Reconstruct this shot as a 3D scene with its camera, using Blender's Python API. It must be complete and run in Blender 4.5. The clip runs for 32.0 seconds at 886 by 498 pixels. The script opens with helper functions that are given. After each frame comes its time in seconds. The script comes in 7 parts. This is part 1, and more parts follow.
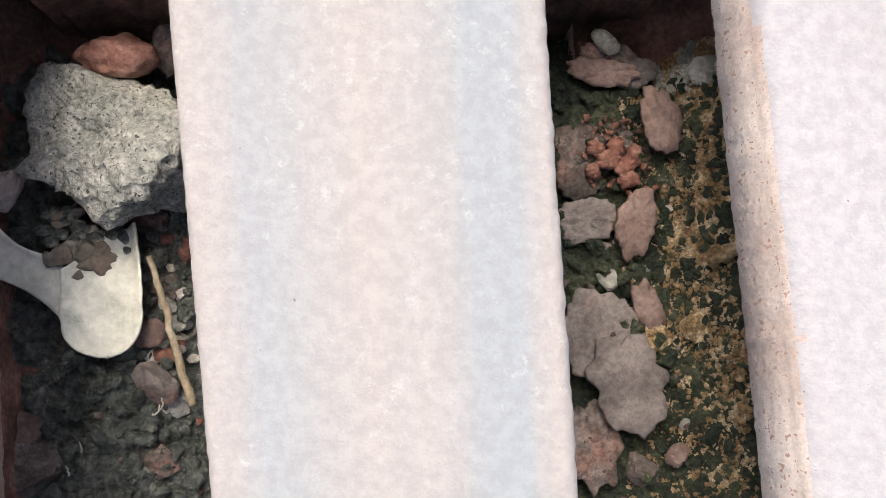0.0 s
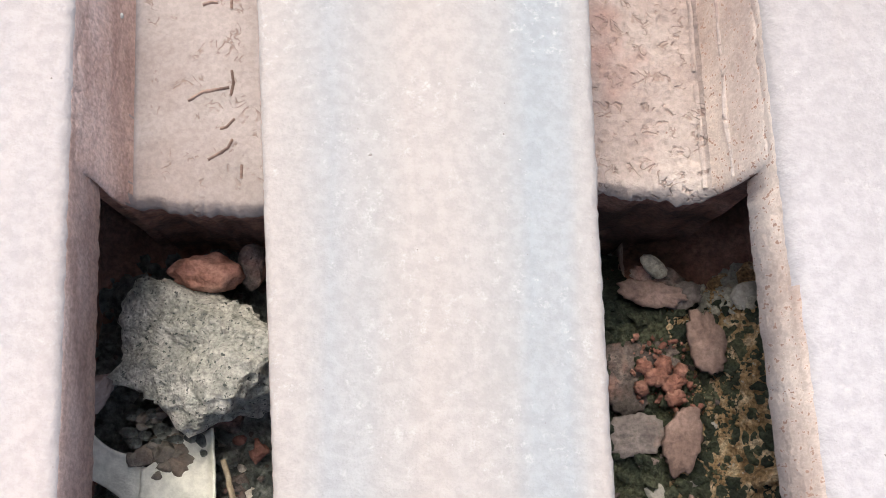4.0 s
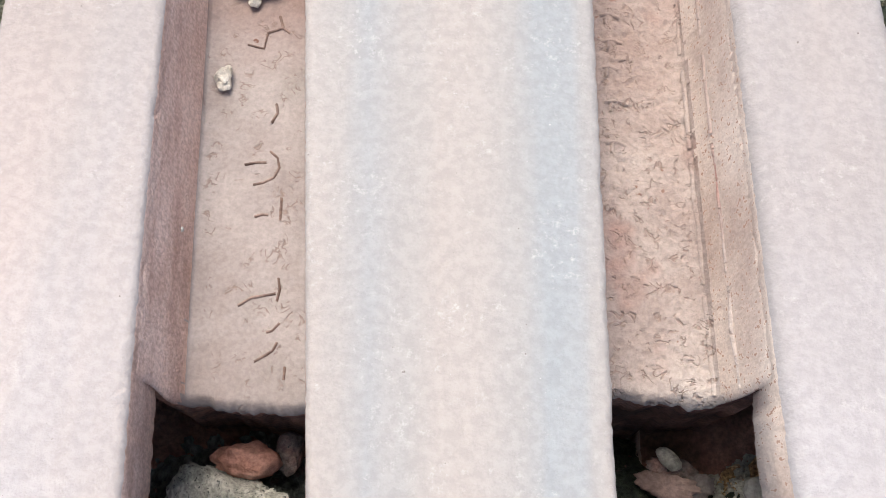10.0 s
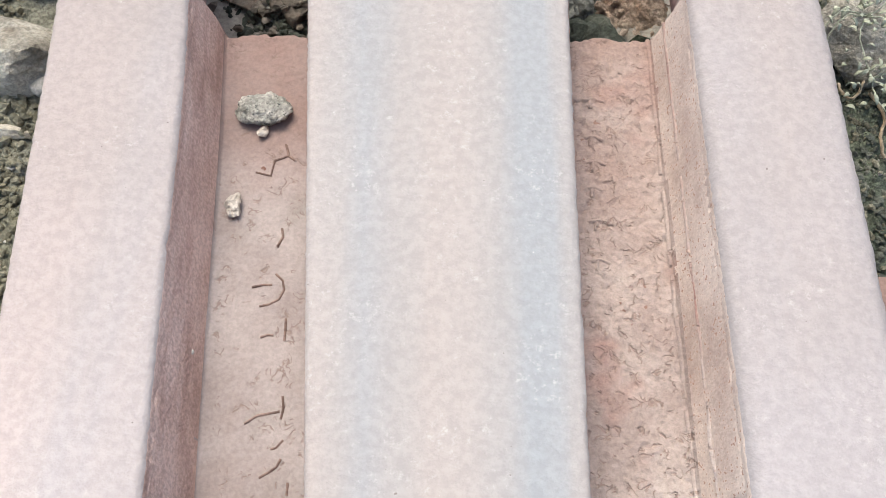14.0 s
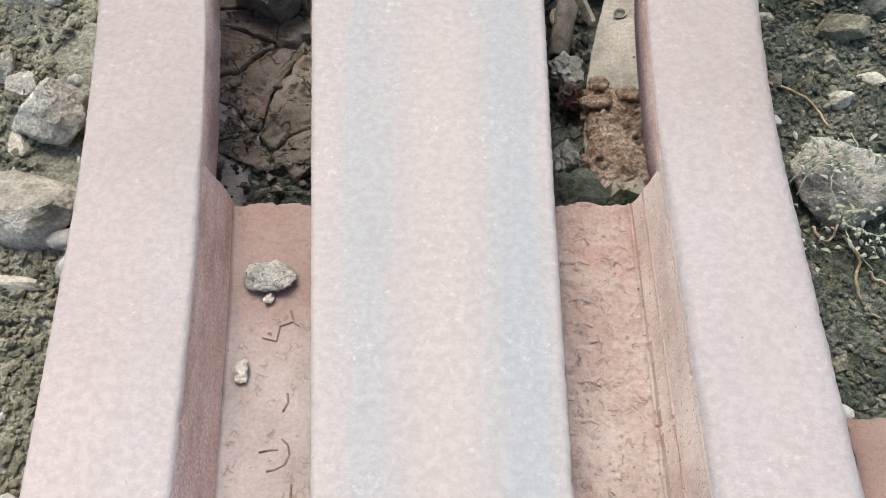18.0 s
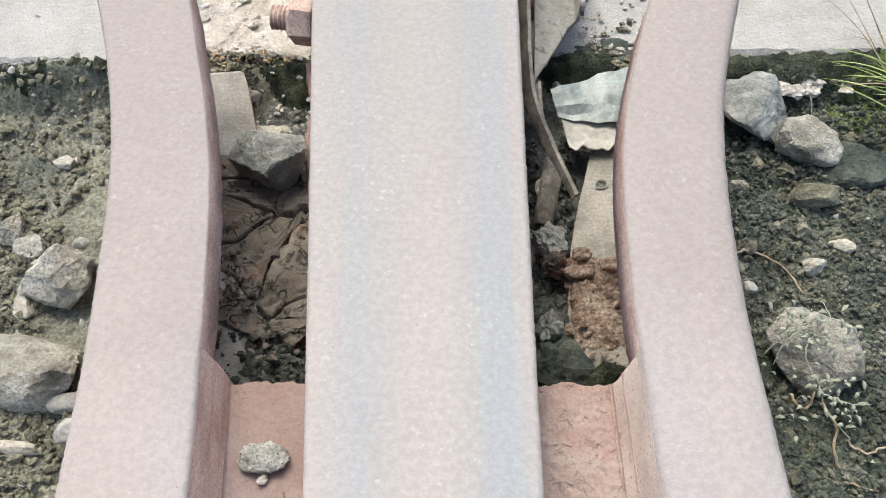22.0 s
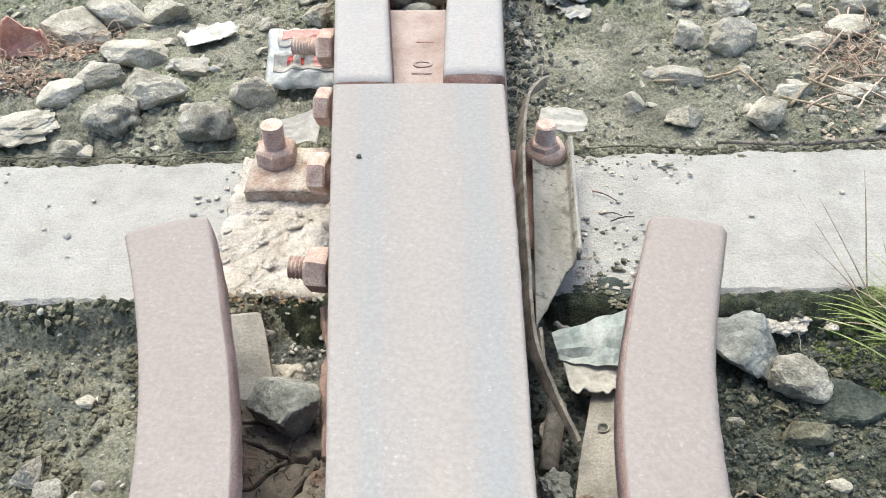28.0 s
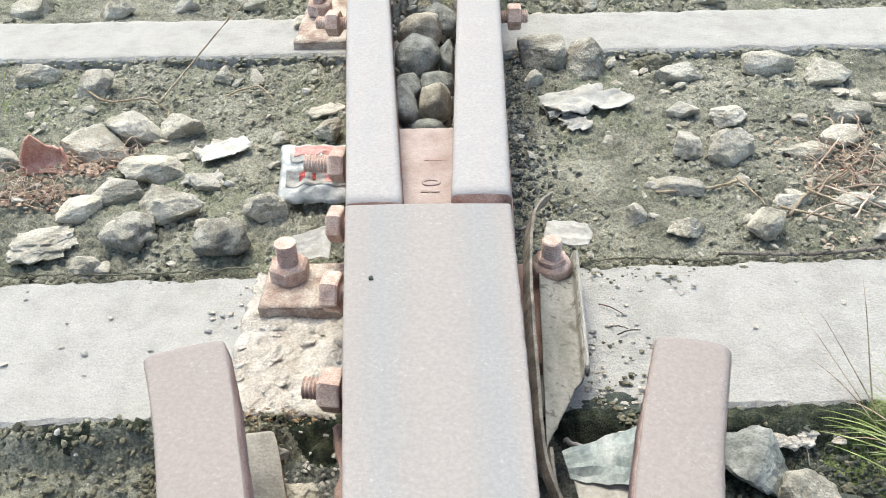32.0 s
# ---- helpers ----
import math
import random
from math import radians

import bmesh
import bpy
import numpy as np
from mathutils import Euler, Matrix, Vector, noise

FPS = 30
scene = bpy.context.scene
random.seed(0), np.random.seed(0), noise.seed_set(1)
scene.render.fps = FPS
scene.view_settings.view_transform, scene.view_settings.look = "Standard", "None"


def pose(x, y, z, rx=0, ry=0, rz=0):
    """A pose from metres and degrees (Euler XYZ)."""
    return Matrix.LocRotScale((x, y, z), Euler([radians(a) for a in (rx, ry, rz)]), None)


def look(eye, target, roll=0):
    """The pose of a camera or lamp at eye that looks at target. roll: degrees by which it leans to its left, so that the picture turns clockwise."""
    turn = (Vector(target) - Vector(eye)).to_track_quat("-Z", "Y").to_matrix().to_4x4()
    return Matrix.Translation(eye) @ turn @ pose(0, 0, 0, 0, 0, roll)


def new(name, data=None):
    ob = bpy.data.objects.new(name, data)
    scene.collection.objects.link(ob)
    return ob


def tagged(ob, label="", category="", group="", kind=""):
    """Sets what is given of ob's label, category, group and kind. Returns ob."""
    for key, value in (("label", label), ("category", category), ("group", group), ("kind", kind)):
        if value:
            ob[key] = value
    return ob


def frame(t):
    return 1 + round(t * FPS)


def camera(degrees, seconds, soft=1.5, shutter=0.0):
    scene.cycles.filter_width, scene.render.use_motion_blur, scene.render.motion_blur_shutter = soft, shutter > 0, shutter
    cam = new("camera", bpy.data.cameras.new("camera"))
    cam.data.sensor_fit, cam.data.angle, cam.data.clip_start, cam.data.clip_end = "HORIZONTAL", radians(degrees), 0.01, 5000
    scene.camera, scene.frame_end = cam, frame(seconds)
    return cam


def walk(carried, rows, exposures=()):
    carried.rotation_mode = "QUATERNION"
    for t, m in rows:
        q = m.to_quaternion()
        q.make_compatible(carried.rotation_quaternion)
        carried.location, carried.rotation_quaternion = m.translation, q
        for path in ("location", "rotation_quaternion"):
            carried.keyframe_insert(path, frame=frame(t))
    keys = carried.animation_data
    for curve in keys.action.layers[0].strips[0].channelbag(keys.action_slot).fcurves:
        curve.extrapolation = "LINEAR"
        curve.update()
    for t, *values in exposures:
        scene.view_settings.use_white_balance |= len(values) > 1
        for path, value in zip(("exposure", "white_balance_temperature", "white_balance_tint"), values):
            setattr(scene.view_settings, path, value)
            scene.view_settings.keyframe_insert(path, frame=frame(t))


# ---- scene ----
cam = camera(50.6, 32.0, soft=0.9)
PATH = [
    (0, (0.081, -1.047, 0.479), (0.206, -0.796, -1.502), 26.8),
    (0.5, (0.082, -1.039, 0.486), (0.184, -0.681, -1.479), 17.2),
    (1, (0.077, -1.024, 0.495), (0.181, -0.627, -1.462), 16.6),
    (2, (0.074, -1.016, 0.506), (0.153, -0.539, -1.435), 11.8),
    (3, (0.072, -1.017, 0.509), (0.127, -0.523, -1.428), 8.8),
    (4, (0.07, -1.016, 0.514), (0.103, -0.496, -1.417), 6.1),
    (4.5, (0.068, -1.011, 0.518), (0.097, -0.486, -1.412), 5.8),
    (6.5, (0.066, -1.012, 0.528), (0.082, -0.423, -1.383), 4.7),
    (7, (0.066, -1.01, 0.53), (0.079, -0.405, -1.376), 4.3),
    (8, (0.067, -1.003, 0.538), (0.067, -0.36, -1.355), 3.4),
    (9, (0.066, -1.001, 0.548), (0.046, -0.291, -1.322), 1.8),
    (10, (0.067, -0.99, 0.557), (0.032, -0.24, -1.296), 1.0),
    (11, (0.063, -0.988, 0.566), (0.041, -0.188, -1.267), 2.0),
    (12, (0.076, -0.977, 0.577), (-0.001, -0.177, -1.254), -2.0),
    (13, (0.079, -0.971, 0.585), (-0.005, -0.144, -1.234), -2.4),
    (14, (0.083, -0.973, 0.594), (-0.018, -0.112, -1.208), -3.5),
    (14.5, (0.082, -0.973, 0.601), (-0.019, -0.086, -1.188), -3.3),
    (16.5, (0.084, -0.957, 0.627), (-0.023, 0.008, -1.121), -3.9),
    (17, (0.085, -0.956, 0.63), (-0.024, 0.034, -1.105), -4.0),
    (18, (0.085, -0.949, 0.641), (-0.021, 0.074, -1.074), -3.7),
    (19, (0.085, -0.946, 0.649), (-0.019, 0.12, -1.04), -3.5),
    (20, (0.086, -0.941, 0.664), (-0.016, 0.189, -0.983), -3.0),
    (21, (0.089, -0.934, 0.68), (-0.012, 0.256, -0.924), -2.7),
    (22, (0.089, -0.926, 0.69), (-0.01, 0.289, -0.895), -2.5),
    (23, (0.089, -0.922, 0.692), (-0.013, 0.322, -0.87), -2.5),
    (24, (0.087, -0.921, 0.707), (-0.02, 0.393, -0.797), -2.2),
    (25, (0.088, -0.916, 0.735), (-0.032, 0.457, -0.714), -2.4),
    (26, (0.082, -0.91, 0.753), (-0.031, 0.509, -0.652), -2.3),
    (26.5, (0.082, -0.907, 0.759), (-0.028, 0.533, -0.624), -2.3),
    (28.5, (0.083, -0.902, 0.773), (-0.017, 0.577, -0.57), -2.4),
    (29, (0.084, -0.903, 0.774), (-0.02, 0.577, -0.567), -2.7),
    (30, (0.088, -0.908, 0.781), (-0.038, 0.604, -0.522), -3.7),
    (31, (0.085, -0.901, 0.8), (-0.037, 0.656, -0.45), -3.4),
    (32, (0.079, -0.898, 0.815), (-0.034, 0.693, -0.392), -3.0),
]
EXPOSURES = [(0, 1.21, 6850, 9), (6, 1.15, 6830, 8), (13, 1.07, 6800, 8), (20, 1.05, 6770, 7), (25, 1.13, 6700, 4), (32, 1.14, 6700, 3)]
walk(cam, [(t, look(eye, target, roll)) for t, eye, target, roll in PATH],
     exposures=EXPOSURES)

# ---- world and light ----
world = bpy.data.worlds.new("world")
scene.world = world
world.use_nodes = True
wn, wl = world.node_tree.nodes, world.node_tree.links
sky = wn.new("ShaderNodeTexSky")
sky.sky_type = 'NISHITA'
sky.sun_disc = False
SUN_EL, SUN_AZ = radians(65), radians(-26)   # azimuth from +y towards +x
sky.sun_elevation, sky.sun_rotation = SUN_EL, SUN_AZ
sky.dust_density, sky.ozone_density, sky.air_density = 4.0, 1.0, 1.0
wl.new(sky.outputs[0], wn["Background"].inputs[0])
wn["Background"].inputs[1].default_value = 0.15
sun_data = bpy.data.lights.new("sun", 'SUN')
sun_data.energy, sun_data.angle, sun_data.color = 1.08, radians(34), (1.0, 0.95, 0.86)
sun = new("sun", sun_data)
sun_from = Vector((math.sin(SUN_AZ) * math.cos(SUN_EL), math.cos(SUN_AZ) * math.cos(SUN_EL), math.sin(SUN_EL)))
sun.matrix_world = look(sun_from * 5, (0, 0, 0))


# ---- materials ----
def mat(name, cols, scale=20, rough=0.8, metal=0.0, stretch=(1, 1, 1), bump=0.4, bump_scale=150, bump_dist=0.002,
        fine=0.25, fine_scale=220, speck=None, vary=0.0, blotch=None, spread=0.14, fade=None, scuff=None, bands=None, crease=None):
    """cols: colours from dark to light along a coarse noise. fine: strength of the fine grain. speck: (colour, scale,
    share).
    blotch: (colour, scale, from, to), a second stain at its own size. crease: (colour, scale, width, share, depth),
    short curled wrinkles. fade: (colour, y0, y1, amount), mixed in along y from y0 on."""
    m = bpy.data.materials.new(name)
    m.use_nodes = True
    n, l = m.node_tree.nodes, m.node_tree.links
    b = n["Principled BSDF"]
    tc = n.new("ShaderNodeTexCoord")
    info = n.new("ShaderNodeObjectInfo")
    off = n.new("ShaderNodeVectorMath")
    off.operation = 'ADD'
    mul = n.new("ShaderNodeMath")
    mul.operation = 'MULTIPLY'
    mul.inputs[1].default_value = 7.0 if vary else 0.0
    l.new(info.outputs["Random"], mul.inputs[0])
    l.new(tc.outputs["Object"], off.inputs[0])
    l.new(mul.outputs[0], off.inputs[1])
    mp = n.new("ShaderNodeMapping")
    mp.inputs["Scale"].default_value = stretch
    l.new(off.outputs[0], mp.inputs[0])

    def noise_tex(sc, detail, src, rgh=0.6):
        t = n.new("ShaderNodeTexNoise")
        t.inputs["Scale"].default_value, t.inputs["Detail"].default_value = sc, detail
        t.inputs["Roughness"].default_value = rgh
        l.new(src, t.inputs["Vector"])
        return t.outputs["Fac"]

    def ramp(src, stops):
        r = n.new("ShaderNodeValToRGB")
        e = r.color_ramp.elements
        while len(e) < len(stops):
            e.new(0.5)
        for el, (p, c) in zip(e, stops):
            el.position, el.color = p, (*c, 1) if len(c) == 3 else c
        l.new(src, r.inputs[0])
        return r.outputs[0]

    def mix(fac, a, c, kind='MIX'):
        x = n.new("ShaderNodeMix")
        x.data_type, x.blend_type = 'RGBA', kind
        if isinstance(fac, float):
            x.inputs[0].default_value = fac
        else:
            l.new(fac, x.inputs[0])
        for sock, v in ((x.inputs[6], a), (x.inputs[7], c)):
            if isinstance(v, tuple):
                sock.default_value = (*v, 1)
            else:
                l.new(v, sock)
        return x.outputs[2]

    coarse = noise_tex(scale, 5, mp.outputs[0])
    k = len(cols)
    col = ramp(coarse, [(0.5 - spread + 2 * spread * i / max(1, k - 1), c) for i, c in enumerate(cols)])
    if blotch:
        f = ramp(noise_tex(blotch[1], 3, off.outputs[0]), [(blotch[2], (0, 0, 0)), (blotch[3], (1, 1, 1))])
        col = mix(f, col, blotch[0])
    if bands:
        # burnished lengthwise bands: u runs from -1 to 1 across the tapering head
        bs = n.new("ShaderNodeSeparateXYZ")
        l.new(tc.outputs["Object"], bs.inputs[0])

        def calc(op, a, b_, c_=None):
            q = n.new("ShaderNodeMath")
            q.operation = op
            for sock, v in zip(q.inputs, (a, b_, c_)):
                if v is None:
                    continue
                if isinstance(v, float):
                    sock.default_value = v
                else:
                    l.new(v, sock)
            return q.outputs[0]
        across = calc('MULTIPLY_ADD', bs.outputs[1], 0.077, bs.outputs[0])
        half = calc('MULTIPLY_ADD', bs.outputs[1], 0.0412, 0.0975)
        u = calc('DIVIDE', across, half)
        u = calc('MULTIPLY_ADD', noise_tex(16, 4, mp.outputs[0]), 0.5, u)
        u = calc('MULTIPLY_ADD', u, 0.5, 0.375)
        col = mix(0.7, col, ramp(u, bands))
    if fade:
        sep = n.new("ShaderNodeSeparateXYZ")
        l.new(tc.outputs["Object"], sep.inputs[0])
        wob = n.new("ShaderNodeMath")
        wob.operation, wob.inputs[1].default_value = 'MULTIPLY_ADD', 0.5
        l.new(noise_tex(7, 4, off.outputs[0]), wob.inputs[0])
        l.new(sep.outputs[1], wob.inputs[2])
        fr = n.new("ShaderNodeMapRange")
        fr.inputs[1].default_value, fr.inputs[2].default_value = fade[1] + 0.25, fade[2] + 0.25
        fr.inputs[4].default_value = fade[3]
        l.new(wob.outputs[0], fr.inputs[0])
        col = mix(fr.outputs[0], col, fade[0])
    grain = noise_tex(fine_scale, 4, off.outputs[0], 0.7)
    lo, hi = 1 - fine, 1 + fine
    col = mix(1.0, col, ramp(grain, [(0.39, (lo, lo, lo)), (0.61, (hi, hi, hi))]), 'MULTIPLY')
    if speck:
        f = ramp(noise_tex(speck[1], 2, off.outputs[0]), [(speck[2], (0, 0, 0)), (speck[2] + 0.04, (1, 1, 1))])
        col = mix(f, col, speck[0])
    if scuff:
        # fine pale flecks in loose clusters, a few larger rubbed patches and rare dark pits
        cluster = ramp(noise_tex(scuff[1], 4, off.outputs[0], 0.65), [(0.45, (0.03, 0.03, 0.03)), (0.62, (0.62, 0.62, 0.62))])
        fleck = ramp(noise_tex(250, 6, off.outputs[0], 0.76), [(scuff[2], (0, 0, 0)), (scuff[2] + 0.13, (1, 1, 1))])
        col = mix(mix(1.0, cluster, fleck, 'MULTIPLY'), col, scuff[0])
        rub = ramp(noise_tex(scuff[1] * 2.6, 7, off.outputs[0], 0.78), [(0.62, (0, 0, 0)), (0.72, (0.5, 0.5, 0.5))])
        col = mix(rub, col, scuff[0])
        pit = ramp(noise_tex(300, 2, off.outputs[0]), [(0.215, (0.8, 0.8, 0.8)), (0.235, (0, 0, 0))])
        col = mix(pit, col, (0.13, 0.1, 0.09))
    wrinkle = None
    if crease:
        cn = n.new("ShaderNodeTexNoise")
        cn.inputs["Scale"].default_value, cn.inputs["Detail"].default_value, cn.inputs["Distortion"].default_value = crease[1], 2, 0.9
        l.new(off.outputs[0], cn.inputs["Vector"])
        w_ = crease[2]
        line = ramp(cn.outputs["Fac"], [(0.5 - w_, (0, 0, 0)), (0.5 - w_ * 0.25, (1, 1, 1)), (0.5 + w_ * 0.25, (1, 1, 1)), (0.5 + w_, (0, 0, 0))])
        gate = ramp(noise_tex(crease[1] * 0.83, 2, off.outputs[0]), [(crease[3], (0, 0, 0)), (crease[3] + 0.07, (1, 1, 1))])
        wrinkle = mix(1.0, line, gate, 'MULTIPLY')
        shade = mix(1.0, wrinkle, (0.75, 0.75, 0.75), 'MULTIPLY')
        col = mix(shade, col, crease[0])
    if vary:
        h = n.new("ShaderNodeHueSaturation")
        r2 = n.new("ShaderNodeMapRange")
        r2.inputs[3].default_value, r2.inputs[4].default_value = 1 - vary, 1 + vary
        l.new(info.outputs["Random"], r2.inputs[0])
        l.new(r2.outputs[0], h.inputs["Value"])
        l.new(col, h.inputs["Color"])
        col = h.outputs[0]
    l.new(col, b.inputs["Base Color"])
    rr = n.new("ShaderNodeMapRange")
    rr.inputs[3].default_value, rr.inputs[4].default_value = max(0.05, rough - 0.12), min(1, rough + 0.12)
    l.new(grain, rr.inputs[0])
    l.new(rr.outputs[0], b.inputs["Roughness"])
    b.inputs["Metallic"].default_value = metal
    b.inputs["Specular IOR Level"].default_value = 0.35
    if bump:
        bp = n.new("ShaderNodeBump")
        bp.inputs["Strength"].default_value, bp.inputs["Distance"].default_value = bump, bump_dist * 2.2
        height = noise_tex(bump_scale, 6, off.outputs[0], 0.65)
        if wrinkle is not None:
            cut = n.new("ShaderNodeMath")
            cut.operation, cut.inputs[1].default_value = 'MULTIPLY_ADD', -crease[4]
            l.new(wrinkle, cut.inputs[0])
            l.new(height, cut.inputs[2])
            height = cut.outputs[0]
        l.new(height, bp.inputs["Height"])
        l.new(bp.outputs[0], b.inputs["Normal"])
    return m


BLUE_STEEL, PINK_STEEL, MID_STEEL = (0.266, 0.288, 0.302), (0.357, 0.316, 0.29), (0.316, 0.298, 0.284)
STEEL_NOSE = mat("worn_nose_top", [(0.28, 0.291, 0.299), (0.318, 0.305, 0.297), (0.347, 0.307, 0.287)], scale=17, stretch=(1, 0.05, 1), rough=0.72,
                 bump=0.6, bump_scale=210, bump_dist=0.0007, fine=0.075, fine_scale=210, spread=0.11, speck=((0.5, 0.48, 0.47), 230, 0.77),
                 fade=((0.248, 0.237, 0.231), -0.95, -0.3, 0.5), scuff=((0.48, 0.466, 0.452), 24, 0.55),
                 bands=[(0.02, PINK_STEEL), (0.13, MID_STEEL), (0.22, BLUE_STEEL), (0.36, MID_STEEL), (0.47, PINK_STEEL), (0.60, PINK_STEEL), (0.69, MID_STEEL),
                        (0.77, BLUE_STEEL), (0.87, BLUE_STEEL), (0.91, MID_STEEL), (0.96, PINK_STEEL)])
STEEL = mat("worn_steel_top", [(0.335, 0.352, 0.365), (0.385, 0.372, 0.363), (0.42, 0.372, 0.348)], scale=17, stretch=(1, 0.045, 1), rough=0.72,
            metal=0.0, bump=0.6, bump_scale=210, bump_dist=0.0007, fine=0.075, fine_scale=210, spread=0.11,
            speck=((0.5, 0.48, 0.47), 230, 0.77), blotch=((0.42, 0.375, 0.35), 10, 0.48, 0.75), fade=((0.318, 0.308, 0.304), -0.95, -0.3, 0.75),
            scuff=((0.5, 0.486, 0.472), 30, 0.525))
STEEL_WARM = mat("worn_steel_warm", [(0.363, 0.345, 0.349), (0.392, 0.356, 0.344), (0.42, 0.363, 0.343)], scale=12, stretch=(1, 0.06, 1), rough=0.75,
                 metal=0.0, bump=0.65, bump_scale=210, bump_dist=0.0008, fine=0.075, fine_scale=210, spread=0.12,
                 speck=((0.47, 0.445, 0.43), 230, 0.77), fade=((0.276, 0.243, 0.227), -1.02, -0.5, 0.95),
                 scuff=((0.47, 0.44, 0.422), 24, 0.55))
RUST = mat("rusted_steel_side", [(0.24, 0.145, 0.115), (0.34, 0.22, 0.185), (0.41, 0.29, 0.25)], scale=40, stretch=(1, 0.35, 1.5), rough=0.9,
           bump=0.7, bump_scale=330, bump_dist=0.0012, fine=0.22, fine_scale=600)
RUST_PALE = mat("dusty_rusted_casting", [(0.303, 0.245, 0.222), (0.368, 0.312, 0.284), (0.425, 0.372, 0.34)], scale=16, rough=0.92,
                bump=0.7, bump_scale=170, bump_dist=0.0013, fine=0.1, fine_scale=420, speck=((0.24, 0.15, 0.12), 170, 0.7),
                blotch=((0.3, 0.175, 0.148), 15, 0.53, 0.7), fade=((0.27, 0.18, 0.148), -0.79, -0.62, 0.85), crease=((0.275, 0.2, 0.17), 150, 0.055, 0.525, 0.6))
# Dusty beige flank, lightened further to offset the shade on steep faces.
RUST_FLANK = mat("lightened_dusty_beige", [(0.385, 0.3, 0.256), (0.49, 0.405, 0.35), (0.57, 0.487, 0.425)], scale=26, stretch=(1, 0.5, 1), rough=0.92,
                 bump=0.5, bump_scale=260, bump_dist=0.0009, fine=0.12, fine_scale=480, speck=((0.33, 0.215, 0.165), 480, 0.615))
# Lighter, pinker copy of RUST for the wing flanks and left fillet.
RUST_PINK = mat("light_pink_flank", [(0.38, 0.25, 0.206), (0.5, 0.35, 0.296), (0.58, 0.432, 0.375)], scale=40, stretch=(1, 0.35, 1.5), rough=0.9,
                bump=0.7, bump_scale=330, bump_dist=0.0012, fine=0.18, fine_scale=500)
# Rust with the shade of undercuts, webs and block ends put into its colour.
RUST_SHADE = mat("shade_dark_rust", [(0.09, 0.05, 0.039), (0.22, 0.112, 0.083), (0.36, 0.2, 0.152)], scale=30, rough=0.9, bump=0.8, bump_scale=150,
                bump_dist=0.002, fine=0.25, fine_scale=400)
RUST_SMOOTH = mat("brown_casting_floor", [(0.242, 0.2, 0.186), (0.282, 0.243, 0.23), (0.325, 0.286, 0.272)], scale=18, rough=0.9,
                  bump=0.45, bump_scale=130, bump_dist=0.001, fine=0.09, fine_scale=420, speck=((0.15, 0.08, 0.06), 150, 0.74),
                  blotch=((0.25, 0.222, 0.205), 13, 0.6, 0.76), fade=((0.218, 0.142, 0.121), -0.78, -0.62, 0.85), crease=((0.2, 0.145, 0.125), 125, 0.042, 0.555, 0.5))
CAST_BLOCK = mat("dusty_brown_cast_block", [(0.29, 0.225, 0.2), (0.35, 0.285, 0.262), (0.4, 0.335, 0.31)], scale=18, rough=0.9, bump=0.5, bump_scale=130,
                 bump_dist=0.001, fine=0.1, fine_scale=420, speck=((0.15, 0.08, 0.06), 150, 0.74))
# Dark brown for the cast strokes on the left floor.
CAST_STROKE = mat("dark_cast_stroke", [(0.13, 0.085, 0.07), (0.19, 0.13, 0.11), (0.25, 0.18, 0.155)], scale=60, rough=0.9, bump=0.5, bump_scale=300, bump_dist=0.0008)
BOLT = mat("rusted_bolt", [(0.43, 0.3, 0.25), (0.54, 0.41, 0.35), (0.63, 0.52, 0.455)], scale=60, rough=0.9, bump=0.7, bump_scale=300,
           bump_dist=0.001, fine=0.2, fine_scale=500, vary=0.12)
CONCRETE = mat("pale_concrete", [(0.3372, 0.3315, 0.3087), (0.3829, 0.379, 0.3562), (0.4104, 0.4066, 0.3847)], scale=22, rough=0.92, bump=0.8,
               bump_scale=150, bump_dist=0.0026, fine=0.11, fine_scale=420, speck=((0.26, 0.24, 0.205), 75, 0.74), vary=0.03)
DUSTY = mat("dusty_rusted_plate", [(0.3, 0.214, 0.171), (0.43, 0.353, 0.297), (0.53, 0.482, 0.418)], scale=35, rough=0.95, bump=0.8,
            bump_scale=180, bump_dist=0.002, fine=0.2, fine_scale=320)
MORTAR = mat("dusty_mortar", [(0.42, 0.38, 0.325), (0.53, 0.495, 0.44), (0.6, 0.57, 0.52)], scale=35, rough=0.95, bump=1.0,
             bump_scale=120, bump_dist=0.003, fine=0.17, fine_scale=300)
SOIL = mat("grey_green_soil", [(0.111, 0.122, 0.101), (0.202, 0.205, 0.161), (0.281, 0.281, 0.224)], scale=9, rough=0.96, bump=0.9,
           bump_scale=190, bump_dist=0.003, fine=0.38, fine_scale=260, speck=((0.3, 0.29, 0.26), 210, 0.72),
           blotch=((0.115, 0.125, 0.08), 5, 0.5, 0.68))
SOIL_DARK = mat("dark_damp_soil", [(0.0305, 0.0432, 0.0336), (0.0652, 0.0824, 0.0616), (0.109, 0.13, 0.0936)], scale=10, rough=0.95, bump=0.9,
                bump_scale=190, bump_dist=0.003, fine=0.4, fine_scale=260, speck=((0.24, 0.24, 0.21), 210, 0.71),
                blotch=((0.13, 0.135, 0.095), 6, 0.55, 0.68))
SOIL_PALE = mat("dry_pale_soil", [(0.152, 0.155, 0.12), (0.25, 0.249, 0.198), (0.34, 0.336, 0.275)], scale=9, rough=0.97, bump=0.9,
                bump_scale=190, bump_dist=0.003, fine=0.36, fine_scale=260, speck=((0.36, 0.35, 0.31), 210, 0.70),
                blotch=((0.21, 0.225, 0.155), 6, 0.5, 0.66))
